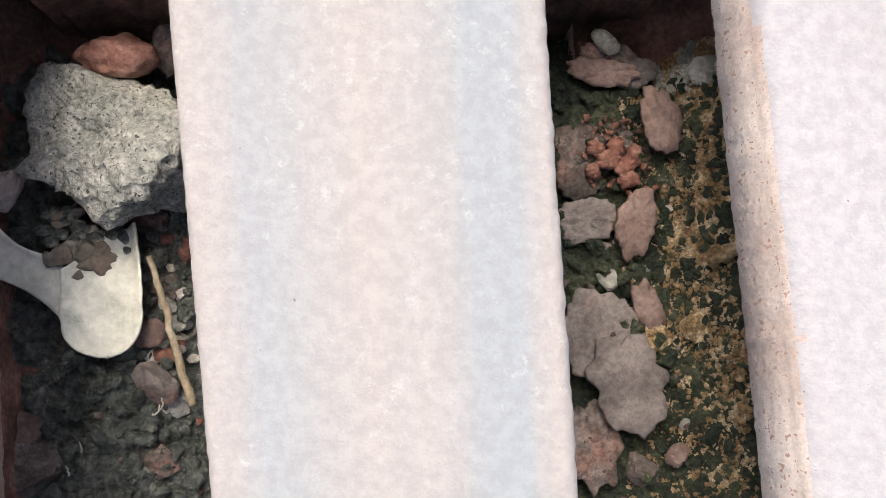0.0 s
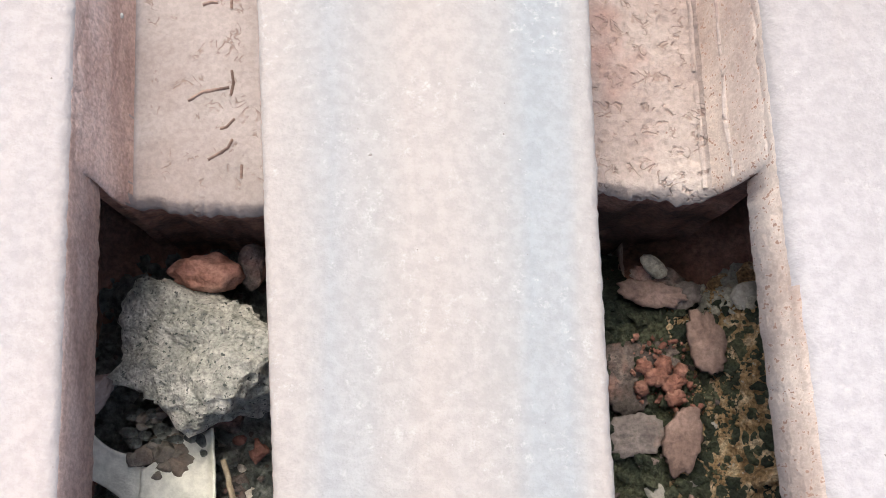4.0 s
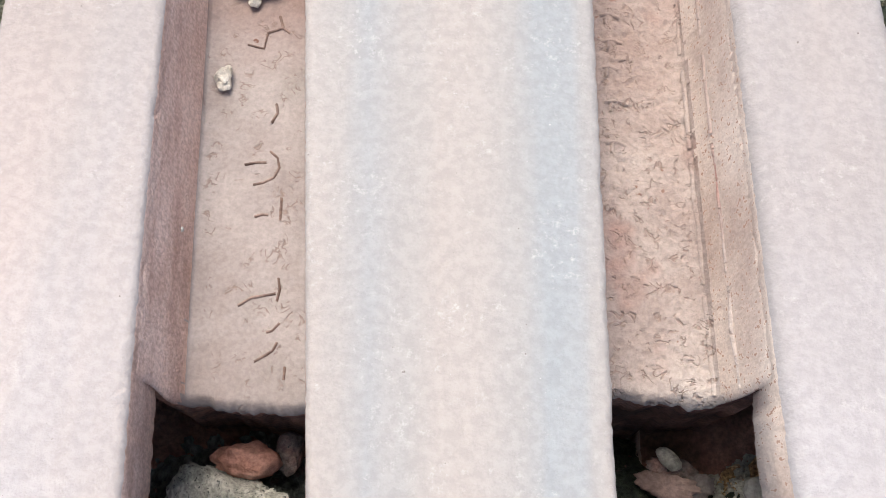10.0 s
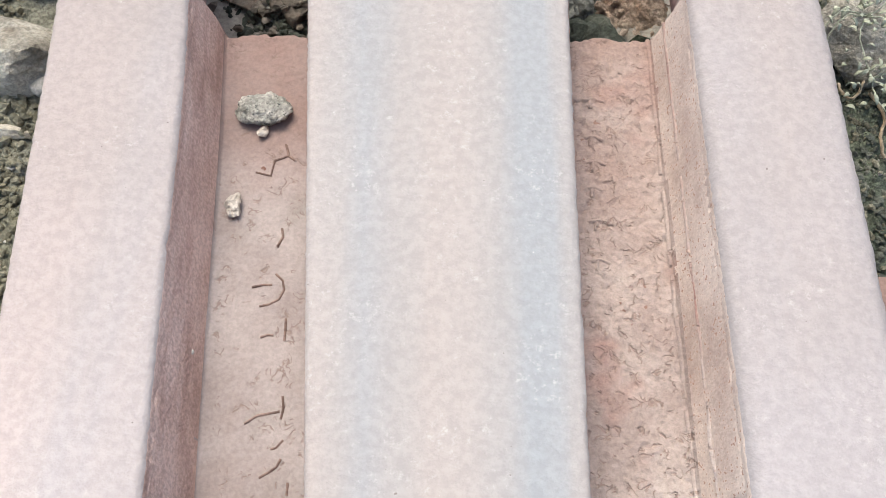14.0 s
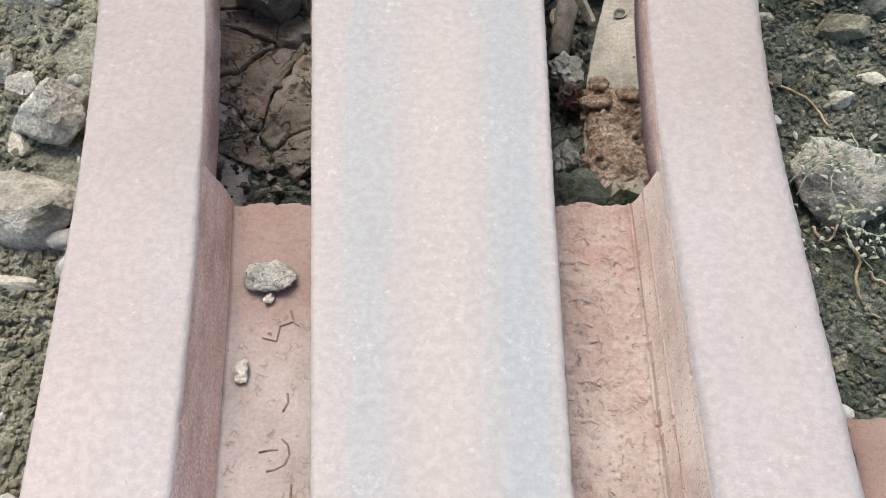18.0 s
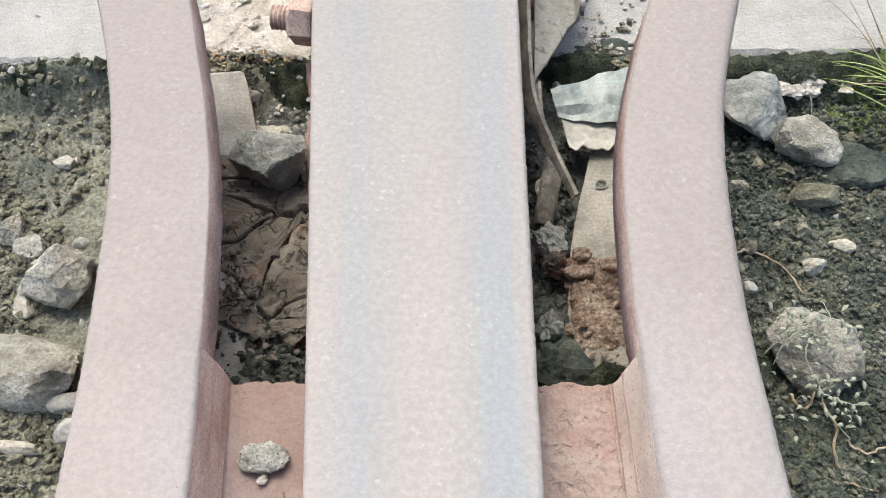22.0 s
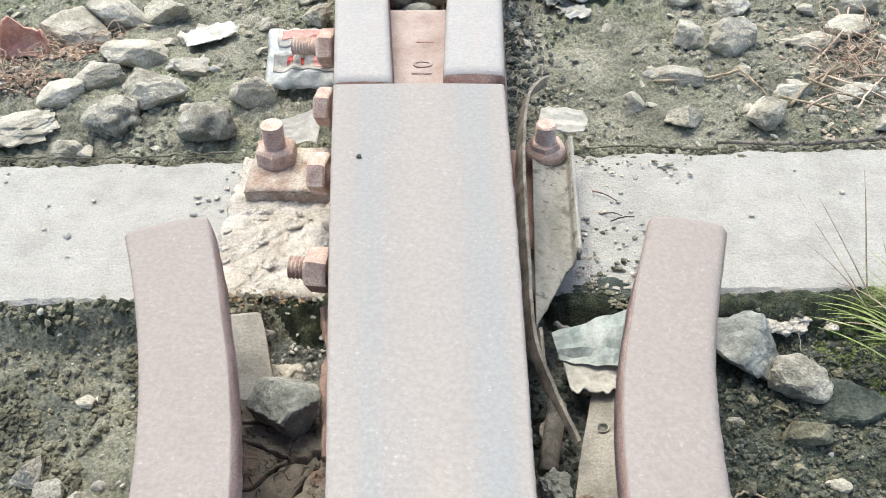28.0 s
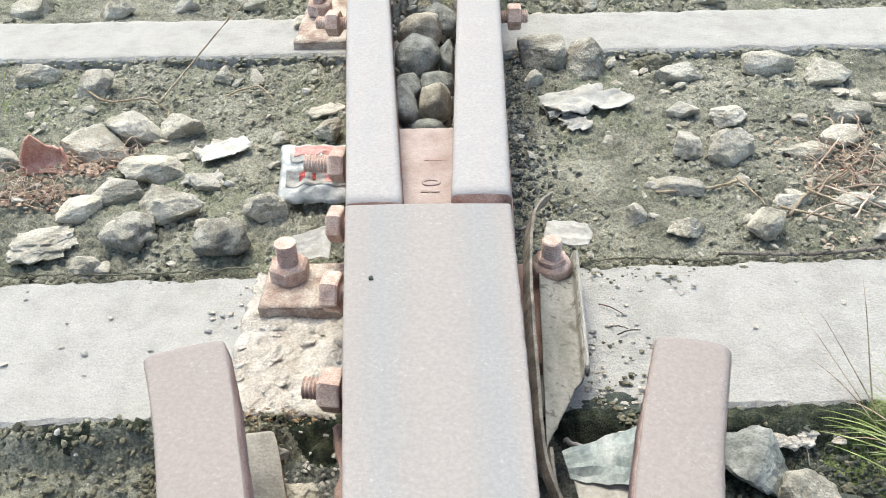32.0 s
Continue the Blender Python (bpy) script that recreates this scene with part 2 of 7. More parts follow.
CLOD_DAMP = mat("damp_soil_clod", [(0.044, 0.052, 0.042), (0.095, 0.105, 0.085), (0.172, 0.181, 0.146)], scale=25, rough=0.96, bump=0.7, bump_scale=260,
                bump_dist=0.002, fine=0.3, fine_scale=300)
CLOD_PALE = mat("pale_soil_clod", [(0.149, 0.153, 0.117), (0.279, 0.275, 0.213), (0.396, 0.389, 0.313)], scale=25, rough=0.97, bump=0.7, bump_scale=260,
                bump_dist=0.002, fine=0.3, fine_scale=300)
CLOD_DARK = mat("dark_soil_clod", [(0.0333, 0.0437, 0.038), (0.0665, 0.0801, 0.068), (0.114, 0.127, 0.105)], scale=25, rough=0.96, bump=0.7, bump_scale=260,
                bump_dist=0.002, fine=0.3, fine_scale=300)
CLOD = mat("soil_clod", [(0.08, 0.079, 0.056), (0.165, 0.16, 0.114), (0.26, 0.252, 0.188)], scale=25, rough=0.96, bump=0.7, bump_scale=260,
           bump_dist=0.002, fine=0.3, fine_scale=300)
PEBBLE = mat("pale_pebble", [(0.24, 0.235, 0.21), (0.36, 0.35, 0.32), (0.44, 0.43, 0.40)], scale=40, rough=0.9, bump=0.5, bump_scale=300,
             bump_dist=0.001, fine=0.15, fine_scale=400, vary=0.2)
STONE = mat("grey_ballast_stone", [(0.285, 0.263, 0.205), (0.445, 0.42, 0.345), (0.58, 0.555, 0.47)], scale=26, rough=0.93, bump=0.9,
            bump_scale=170, bump_dist=0.0025, fine=0.2, fine_scale=330, vary=0.16)
STONE_PALE = mat("pale_ballast_stone", [(0.295, 0.277, 0.223), (0.43, 0.407, 0.342), (0.54, 0.517, 0.452)], scale=22, rough=0.93, bump=0.8,
                 bump_scale=170, bump_dist=0.002, fine=0.18, fine_scale=330, vary=0.12)
GRANITE = mat("speckled_granite", [(0.37, 0.375, 0.335), (0.49, 0.49, 0.44), (0.61, 0.6, 0.55)], scale=70, rough=0.9, bump=1.0,
              bump_scale=330, bump_dist=0.0028, fine=0.26, fine_scale=420, speck=((0.13, 0.145, 0.135), 520, 0.62), blotch=((0.24, 0.27, 0.235), 24, 0.56, 0.72))
RED_STONE = mat("terracotta_stone", [(0.155, 0.066, 0.05), (0.225, 0.105, 0.08), (0.28, 0.155, 0.122)], scale=40, rough=0.9, bump=0.7, bump_scale=220,
                bump_dist=0.0015, fine=0.2, fine_scale=320, vary=0.1)
FLAKE = mat("grey_rust_flake", [(0.0561, 0.0464, 0.0412), (0.12, 0.0974, 0.0879), (0.202, 0.164, 0.15)], scale=60, rough=0.92, bump=0.6, bump_scale=260,
            bump_dist=0.002, fine=0.34, fine_scale=350, vary=0.3, blotch=((0.25, 0.14, 0.115), 34, 0.52, 0.66), speck=((0.06, 0.057, 0.05), 240, 0.64))
MUD = mat("dried_mud", [(0.105, 0.092, 0.077), (0.172, 0.153, 0.13), (0.235, 0.214, 0.185)], scale=24, rough=0.95, bump=0.8, bump_scale=170,
          bump_dist=0.0015, fine=0.16, fine_scale=360, vary=0.12, blotch=((0.185, 0.135, 0.108), 26, 0.55, 0.68), crease=((0.025, 0.027, 0.023), 55, 0.05, 0.5, 1.0))
SCALE = mat("grey_mauve_rust_scale", [(0.1, 0.086, 0.083), (0.155, 0.134, 0.128), (0.21, 0.183, 0.172)], scale=50, rough=0.9, bump=0.6, bump_scale=240,
            bump_dist=0.0014, fine=0.2, fine_scale=380, vary=0.1, blotch=((0.22, 0.145, 0.122), 40, 0.56, 0.68))
SCALE_PINK = mat("pinkish_rust_scale", [(0.13, 0.088, 0.076), (0.195, 0.135, 0.118), (0.25, 0.18, 0.16)], scale=50, rough=0.9, bump=0.6, bump_scale=240,
                 bump_dist=0.0014, fine=0.2, fine_scale=380, vary=0.1)
MOSS = mat("moss", [(0.021, 0.0315, 0.0225), (0.051, 0.0645, 0.042), (0.105, 0.117, 0.072)], scale=60, rough=1.0, bump=1.0, bump_scale=330,
           bump_dist=0.004, fine=0.4, fine_scale=500)
LICHEN = mat("ochre_crumbs", [(0.2392, 0.1522, 0.0754), (0.4205, 0.29, 0.1566), (0.6525, 0.5365, 0.3625)], scale=110, rough=1.0, bump=1.0, bump_scale=330,
             bump_dist=0.003, fine=0.4, fine_scale=480, speck=((0.55, 0.5, 0.4), 330, 0.66))
PLATE = mat("grey_metal_foot", [(0.3, 0.288, 0.257), (0.41, 0.397, 0.36), (0.48, 0.466, 0.426)], scale=30, rough=0.85, metal=0.1, bump=0.5,
            bump_scale=240, bump_dist=0.001, fine=0.16, fine_scale=360, speck=((0.12, 0.09, 0.07), 120, 0.7))
SHEET = mat("grey_sheet_metal", [(0.165, 0.163, 0.142), (0.225, 0.22, 0.198), (0.275, 0.268, 0.244)], scale=20, stretch=(1, 0.25, 1), rough=0.8, bump=0.5,
            bump_scale=160, bump_dist=0.0015, fine=0.14, fine_scale=220, blotch=((0.12, 0.108, 0.088), 32, 0.54, 0.66), speck=((0.36, 0.35, 0.32), 90, 0.72), crease=((0.07, 0.062, 0.05), 45, 0.05, 0.52, 0.6))
RUBBER = mat("dusty_rubber", [(0.13, 0.12, 0.105), (0.235, 0.218, 0.19), (0.33, 0.305, 0.265)], scale=45, rough=0.9, bump=0.5, bump_scale=260,
             bump_dist=0.001, fine=0.18, fine_scale=350)
PLASTIC = mat("dirty_pale_plastic", [(0.45, 0.46, 0.40), (0.63, 0.63, 0.55), (0.7, 0.695, 0.62)], scale=30, rough=0.55, bump=0.3, bump_scale=120,
              bump_dist=0.0015, fine=0.1, fine_scale=250, blotch=((0.33, 0.35, 0.32), 22, 0.6, 0.75), vary=0.05)
PLASTIC_BLUE = mat("bluish_white_plastic", [(0.19, 0.236, 0.236), (0.29, 0.335, 0.332), (0.39, 0.43, 0.424)], scale=45, rough=0.4, bump=0.4, bump_scale=140,
                   bump_dist=0.0015, fine=0.12, fine_scale=260, stretch=(1, 0.25, 1))
HEAP = mat("crumbled_rust", [(0.2, 0.14, 0.11), (0.35, 0.27, 0.215), (0.5, 0.42, 0.345)], scale=55, rough=0.95, bump=1.0, bump_scale=210,
           bump_dist=0.003, fine=0.3, fine_scale=330, blotch=((0.34, 0.19, 0.12), 30, 0.54, 0.68))
RED_OVAL = mat("brick_red_stone", [(0.3, 0.135, 0.1), (0.42, 0.215, 0.165), (0.5, 0.3, 0.24)], scale=40, rough=0.9, bump=0.7, bump_scale=220,
               bump_dist=0.0015, fine=0.2, fine_scale=320)
STONE_DUSTY = mat("dusty_brownish_stone", [(0.25, 0.237, 0.195), (0.39, 0.375, 0.32), (0.51, 0.496, 0.432)], scale=26, rough=0.95, bump=1.0, bump_scale=200,
                  bump_dist=0.0028, fine=0.24, fine_scale=360, vary=0.1, blotch=((0.24, 0.21, 0.16), 22, 0.58, 0.72))
STONE_DARK = mat("dark_green_grey_stone", [(0.155, 0.164, 0.152), (0.256, 0.27, 0.25), (0.365, 0.378, 0.35)], scale=30, rough=0.92, bump=0.8,
                 bump_scale=170, bump_dist=0.002, fine=0.2, fine_scale=320)
PAPER = mat("white_scrap", [(0.343, 0.334, 0.304), (0.422, 0.414, 0.381), (0.484, 0.475, 0.443)], scale=30, rough=0.85, bump=0.5, bump_scale=110,
            bump_dist=0.002, fine=0.08, fine_scale=250, vary=0.06)
PRINT_RED = mat("red_print", [(0.38, 0.05, 0.04), (0.45, 0.09, 0.07)], scale=40, rough=0.5, bump=0.2, fine=0.15)
FILM = mat("clear_greyish_film", [(0.3, 0.32, 0.31), (0.44, 0.46, 0.45), (0.56, 0.57, 0.56)], scale=40, rough=0.35, bump=0.4, bump_scale=140, bump_dist=0.0015, fine=0.12)
PRINT_PINK = mat("pink_print", [(0.5, 0.2, 0.18), (0.58, 0.3, 0.27)], scale=40, rough=0.5, bump=0.2, fine=0.15)
TWIG = mat("dry_twig", [(0.2, 0.155, 0.10), (0.32, 0.26, 0.18), (0.42, 0.36, 0.27)], scale=50, rough=0.9, bump=0.5, bump_scale=300, bump_dist=0.001,
           fine=0.2, fine_scale=300, vary=0.12)
GRASS = mat("green_blade", [(0.15, 0.21, 0.06), (0.25, 0.33, 0.11), (0.36, 0.42, 0.2)], scale=30, rough=0.7, bump=0.0, fine=0.15, vary=0.15)
LEAF = mat("small_pale_leaf", [(0.28, 0.31, 0.23), (0.42, 0.45, 0.36)], scale=60, rough=0.7, bump=0.0, fine=0.2)
LEAF_BITS = mat("dry_leaf_bits", [(0.27, 0.185, 0.135), (0.38, 0.28, 0.21), (0.49, 0.39, 0.3)], scale=90, rough=0.9, bump=0.4, bump_scale=260, vary=0.3)
CLAY = mat("faded_red_clay", [(0.460, 0.218, 0.167), (0.632, 0.345, 0.270), (0.713, 0.460, 0.374)], scale=50, rough=0.88, bump=0.5, bump_scale=220,
           bump_dist=0.0012, fine=0.16, fine_scale=320)
MOSS_GREEN = mat("fresh_moss", [(0.07, 0.105, 0.035), (0.168, 0.217, 0.077), (0.294, 0.336, 0.154)], scale=40, rough=1.0, bump=1.0, bump_scale=300,
                 bump_dist=0.004, fine=0.4, fine_scale=420)
STALK = mat("dry_reddish_stalk", [(0.33, 0.24, 0.175), (0.47, 0.365, 0.28), (0.58, 0.48, 0.385)], scale=50, rough=0.9, bump=0.5, bump_scale=300,
            bump_dist=0.001, fine=0.2, fine_scale=300, vary=0.2)
DARK = mat("blackish_soil", [(0.055, 0.065, 0.06), (0.138, 0.15, 0.137), (0.24, 0.247, 0.222)], scale=30, rough=0.7, bump=1.0, bump_scale=170,
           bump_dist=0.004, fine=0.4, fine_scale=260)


# ---- small tools ----
def part(name, bm, material, parent=None, label="", smooth=True, at=None):
    """Links a bmesh as one mesh object, under a thing or a part if one is given."""
    me = bpy.data.meshes.new(name)
    bm.normal_update()
    bm.to_mesh(me)
    bm.free()
    for mm in (material if isinstance(material, (list, tuple)) else [material]):
        me.materials.append(mm)
    if smooth:
        me.polygons.foreach_set("use_smooth", [True] * len(me.polygons))
    ob = new(name, me)
    if at is not None:
        ob.matrix_world = at
    if parent is not None:
        ob.parent = parent
    if label:
        ob["label"] = label
    return ob


def empty(name, at=None, **tags):
    ob = new(name)
    ob.empty_display_size = 0.02
    if at is not None:
        ob.matrix_world = at
    return tagged(ob, **tags)


def lerp_line(pts, y):
    """x on a line of (y, x) points, carried on straight past its ends."""
    if y <= pts[0][0]:
        (a, b), (c, d) = pts[0], pts[1]
    elif y >= pts[-1][0]:
        (a, b), (c, d) = pts[-2], pts[-1]
    else:
        for (a, b), (c, d) in zip(pts, pts[1:]):
            if a <= y <= c:
                break
    return b + (d - b) * (y - a) / (c - a)


def soft_line(pts, y, r=0.03):
    return sum(lerp_line(pts, y + r * k) for k in (-1, -0.5, 0, 0.5, 1)) / 5


def hash2(ix, iy, seed):
    v = np.sin(ix * 127.1 + iy * 311.7 + seed * 74.7) * 43758.5453
    return v - np.floor(v)


def vnoise(x, y, seed=0):
    ix, iy = np.floor(x), np.floor(y)
    fx, fy = x - ix, y - iy
    fx, fy = fx * fx * (3 - 2 * fx), fy * fy * (3 - 2 * fy)
    a = hash2(ix, iy, seed) * (1 - fx) + hash2(ix + 1, iy, seed) * fx
    b = hash2(ix, iy + 1, seed) * (1 - fx) + hash2(ix + 1, iy + 1, seed) * fx
    return a * (1 - fy) + b * fy


def fbm(x, y, seed=0, octaves=4):
    return sum(vnoise(x * 2 ** k, y * 2 ** k, seed + k) * 0.5 ** (k + 1) for k in range(octaves)) - 0.47


def lumps(x, y, seed=0):
    """Rounded clods: high in the middle of each cell, low between."""
    ix, iy = np.floor(x), np.floor(y)
    best = np.full(np.shape(x), 9.0)
    for dx in (-1, 0, 1):
        for dy in (-1, 0, 1):
            px = ix + dx + hash2(ix + dx, iy + dy, seed)
            py = iy + dy + hash2(ix + dx, iy + dy, seed + 5)
            size = 0.55 + 0.9 * hash2(ix + dx, iy + dy, seed + 9)
            best = np.minimum(best, ((px - x) ** 2 + (py - y) ** 2) / size)
    return np.clip(1 - best * 3.6, 0, 1) ** 0.55


def step(v, a, b):
    t = np.clip((v - a) / (b - a), 0, 1)
    return t * t * (3 - 2 * t)


# ---- the plan: edges of the running surface, (y, x) ----
TOP = 0.20
FLOOR = 0.152
NOSE_L = [(-1.085, 0.0315), (-0.84, 0.002), (-0.5, -0.038), (-0.25, -0.069), (0.0, -0.097)]
NOSE_R = [(-1.085, 0.1395), (-0.93, 0.131), (-0.65, 0.1195), (-0.25, 0.1075), (0.0, 0.097)]
WING_LI = [(-0.97, -0.051), (-0.84, -0.065), (-0.7, -0.078), (-0.6, -0.0915), (-0.5, -0.107), (-0.45, -0.119), (-0.4, -0.132), (-0.35, -0.149), (-0.235, -0.190)]
WING_LO = [(-0.81, -0.143), (-0.65, -0.158), (-0.56, -0.171), (-0.5, -0.181), (-0.46, -0.190), (-0.4, -0.207), (-0.256, -0.257)]
WING_RI = [(-1.085, 0.208), (-0.93, 0.1975), (-0.8, 0.1905), (-0.6, 0.180), (-0.5, 0.1795), (-0.45, 0.1825), (-0.41, 0.188), (-0.37, 0.196), (-0.231, 0.231)]
WING_RO = [(-0.8, 0.263), (-0.6, 0.2515), (-0.52, 0.2525), (-0.46, 0.2555), (-0.39, 0.264), (-0.24, 0.299)]
BACK = -3.0


def ground_z(x, y):
    """Height of the soil at arrays of places."""
    z = 0.010 + 0.022 * step(y, 0.02, 0.2)
    rough = 0.5 + 0.5 * step(fbm(x * 4.3, y * 4.3, 3), -0.08, 0.12)
    z = z + fbm(x * 7, y * 7, 11) * 0.022 + fbm(x * 30, y * 30, 17) * 0.012 + fbm(x * 95, y * 95, 19, 2) * 0.006
    near = step(y, -1.6, -1.2) * (1 - step(y, 1.2, 1.6)) * step(x, -1.3, -0.9) * (1 - step(x, 0.9, 1.3))
    clod = lumps(x * 62, y * 62, 2) * 0.0075 + lumps(x * 130, y * 130, 4) * 0.004
    z = z + clod * rough * near
    z = z + (0.010 * step(y, -0.30, -0.22) + (0.031 + 0.02 * fbm(x * 22, y * 22, 41)) * step(y, -0.232 + 0.035 * x, -0.204 + 0.035 * x)) * (1 - step(y, -0.194 + 0.035 * x, -0.180 + 0.035 * x)) * near
    pit = (1 - step(y, -0.93, -0.86)) * step(y, -3.2, -2.9) * step(x, -0.14, -0.11) * (1 - step(x, 0.25, 0.275))
    right = step(x, 0.12, 0.15)
    pz = 0.066 + 0.006 * right + 0.030 * right * step(x, 0.198, 0.235) + fbm(x * 28, y * 28, 23) * 0.022 + clod * (0.8 - 0.3 * right)
    z = z * (1 - pit) + pz * pit
    hole = step(y, -0.64, -0.58) * (1 - step(y, -0.3, -0.25)) * step(x, -0.16, -0.13) * (1 - step(x, 0.2, 0.23))
    hz = 0.022 + 0.032 * (1 - step(y, -0.44, -0.36)) * (1 - step(x, 0.0, 0.05)) + 0.026 * (1 - step(y, -0.5, -0.44)) * step(x, 0.1, 0.15)
    return z * (1 - hole) + (hz + 0.014 * fbm(x * 25, y * 25, 31) + clod * 0.8) * hole


def gz(x, y):
    return float(ground_z(np.array([float(x)]), np.array([float(y)]))[0])


# ---- ground ----
def axis(lo, hi, fine_step):
    mid = np.arange(lo, hi + fine_step / 2, fine_step)
    grow = fine_step * np.cumsum(1.32 ** np.arange(1, 36))
    grow = np.append(grow[grow < 350], 400.0)
    return np.concatenate([lo - grow[::-1], mid, hi + grow])


gx, gy = axis(-0.85, 0.80, 0.0036), axis(-1.13, 1.10, 0.0036)
XX, YY = np.meshgrid(gx, gy)
ZZ = ground_z(XX, YY)
W, H = len(gx), len(gy)
me = bpy.data.meshes.new("ground")
me.vertices.add(W * H)
me.vertices.foreach_set("co", np.stack([XX, YY, ZZ], -1).astype(np.float32).ravel())
i0 = (np.arange(H - 1)[:, None] * W + np.arange(W - 1)[None]).ravel()
quads = np.stack([i0, i0 + 1, i0 + W + 1, i0 + W], -1).astype(np.int32)
me.loops.add(quads.size)
me.loops.foreach_set("vertex_index", quads.ravel())
me.polygons.add(len(quads))
me.polygons.foreach_set("loop_start", (np.arange(len(quads)) * 4).astype(np.int32))
me.update(calc_edges=True)
me.polygons.foreach_set("use_smooth", [True] * len(quads))
cx, cy = XX[:-1, :-1].ravel(), YY[:-1, :-1].ravel()
close = np.hypot(cx + 0.25 * np.sin(cy * 2.1), cy + 0.2 * np.sin(cx * 2.7)) < 1.5 + 0.2 * np.sin(cx * 5) * np.cos(cy * 6)
# the hollows get darker soil than the open ground
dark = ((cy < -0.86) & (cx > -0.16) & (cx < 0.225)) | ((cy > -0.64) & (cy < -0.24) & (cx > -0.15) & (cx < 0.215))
moss = ((cy > -0.222 + 0.016 * (cx < -0.18) + 0.02 * np.sin(cx * 21) + 0.01 * np.sin(cx * 67)) & (cy < -0.15) & (abs(cx) < 1.15 + 0.1 * np.sin(cy * 90))) | (cy < -0.925) & (cx > 0.196 + 0.014 * np.sin(cy * 60) + 0.006 * np.sin(cy * 170)) & (cx < 0.29)
damp = np.hypot((cx - 0.38) / 0.40, (cy + 0.5) / 0.58) + 0.08 * np.sin(cx * 23) * np.cos(cy * 19) + 0.04 * np.sin(cx * 71 + cy * 57) < 1.0
green = np.hypot((cx - 0.53) / 0.10, (cy + 0.235) / 0.06) + 0.25 * np.sin(cx * 60) * np.cos(cy * 70) < 1.0
ochre = (cy < -0.885) & (cy > -1.005) & (cx > 0.2105 + 0.006 * np.sin(cy * 90) + 0.003 * np.sin(cy * 230) - 0.14 * np.clip(cy + 0.93, 0, 1)) & (cx < 0.29)
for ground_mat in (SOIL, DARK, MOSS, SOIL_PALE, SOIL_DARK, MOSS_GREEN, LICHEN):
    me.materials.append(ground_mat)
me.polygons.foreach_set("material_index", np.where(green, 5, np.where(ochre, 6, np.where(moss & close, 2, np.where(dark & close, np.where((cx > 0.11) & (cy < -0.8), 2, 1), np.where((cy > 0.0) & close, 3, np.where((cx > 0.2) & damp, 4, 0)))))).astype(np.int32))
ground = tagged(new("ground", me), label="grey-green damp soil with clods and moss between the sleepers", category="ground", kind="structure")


# ---- sleepers ----
def sleeper(y_mid, turn, width, length, top=0.05):
    bm = bmesh.new()
    nx, ny = 320, 18
    rows = []
    for j in range(ny + 1):
        v = {0: -0.5 * width, 1: -0.5 * width + 0.005, ny - 1: 0.5 * width - 0.005, ny: 0.5 * width}.get(j, (j / ny - 0.5) * width)
        rows.append([bm.verts.new(((i / nx - 0.5) * length, v + (0.008 * noise.noise((i * 0.13, (j > 9) * 9.0, y_mid)) + 0.006 * noise.noise((i * 0.6, (j > 9) * 9.0, y_mid)) + 0.003 * noise.noise((i * 1.7, (j > 9) * 9.0, y_mid))) * (j in (0, 1, ny - 1, ny)),
                                   0.0012 * noise.noise((i * 0.15, j * 0.5, y_mid)) - (0.005 if j in (0, ny) else 0))) for i in range(nx + 1)])
    for r0, r1 in zip(rows, rows[1:]):
        for i in range(nx):
            bm.faces.new((r0[i], r0[i + 1], r1[i + 1], r1[i]))
    for row, sgn in ((rows[0], -1), (rows[-1], 1)):
        low = [bm.verts.new((v.co.x, v.co.y + sgn * 0.012, -0.14)) for v in row]
        for i in range(nx):
            f = (row[i], low[i], low[i + 1], row[i + 1])
            bm.faces.new(f if sgn < 0 else f[::-1])
    bmesh.ops.recalc_face_normals(bm, faces=bm.faces)
    ob = part("concrete_sleeper", bm, CONCRETE, at=pose(0, y_mid, top, 0, 0, turn))
    for f in ob.data.polygons:
        f.use_smooth = f.normal.z > 0.93
    return tagged(ob, "pale grey concrete sleeper half sunk in soil under the rails", "sleeper", "sleepers under the track")


sleeper(-0.062, 2.0, 0.252, 2.6)
sleeper(0.80, -0.6, 0.175, 2.6, 0.052)
sleeper(-0.905, 1.0, 0.25, 2.6, 0.03)
sleeper(1.62, 0.0, 0.25, 2.6, 0.05)


# ---- rails ----
def swept(stations, profile, cap=True):
    """A bmesh swept along y. stations: (y, x_left, x_right, dz); profile(xl, xr, dz): loop of ((x, z), material slot of the next side)."""
    bm = bmesh.new()
    rings, slots = [], []
    for y, xl, xr, dz in stations:
        pr = profile(xl, xr, dz)
        rings.append([bm.verts.new((p[0], y, p[1])) for p, s in pr])
        slots = [s for p, s in pr]
    n = len(slots)
    for a, b in zip(rings, rings[1:]):
        for k in range(n):
            f = bm.faces.new((a[k], b[k], b[(k + 1) % n], a[(k + 1) % n]))
            f.material_index = slots[k]
    if cap:
        bm.faces.new(rings[0]).material_index = 1
        bm.faces.new(rings[-1][::-1]).material_index = 1
    bmesh.ops.recalc_face_normals(bm, faces=bm.faces)
    return bm


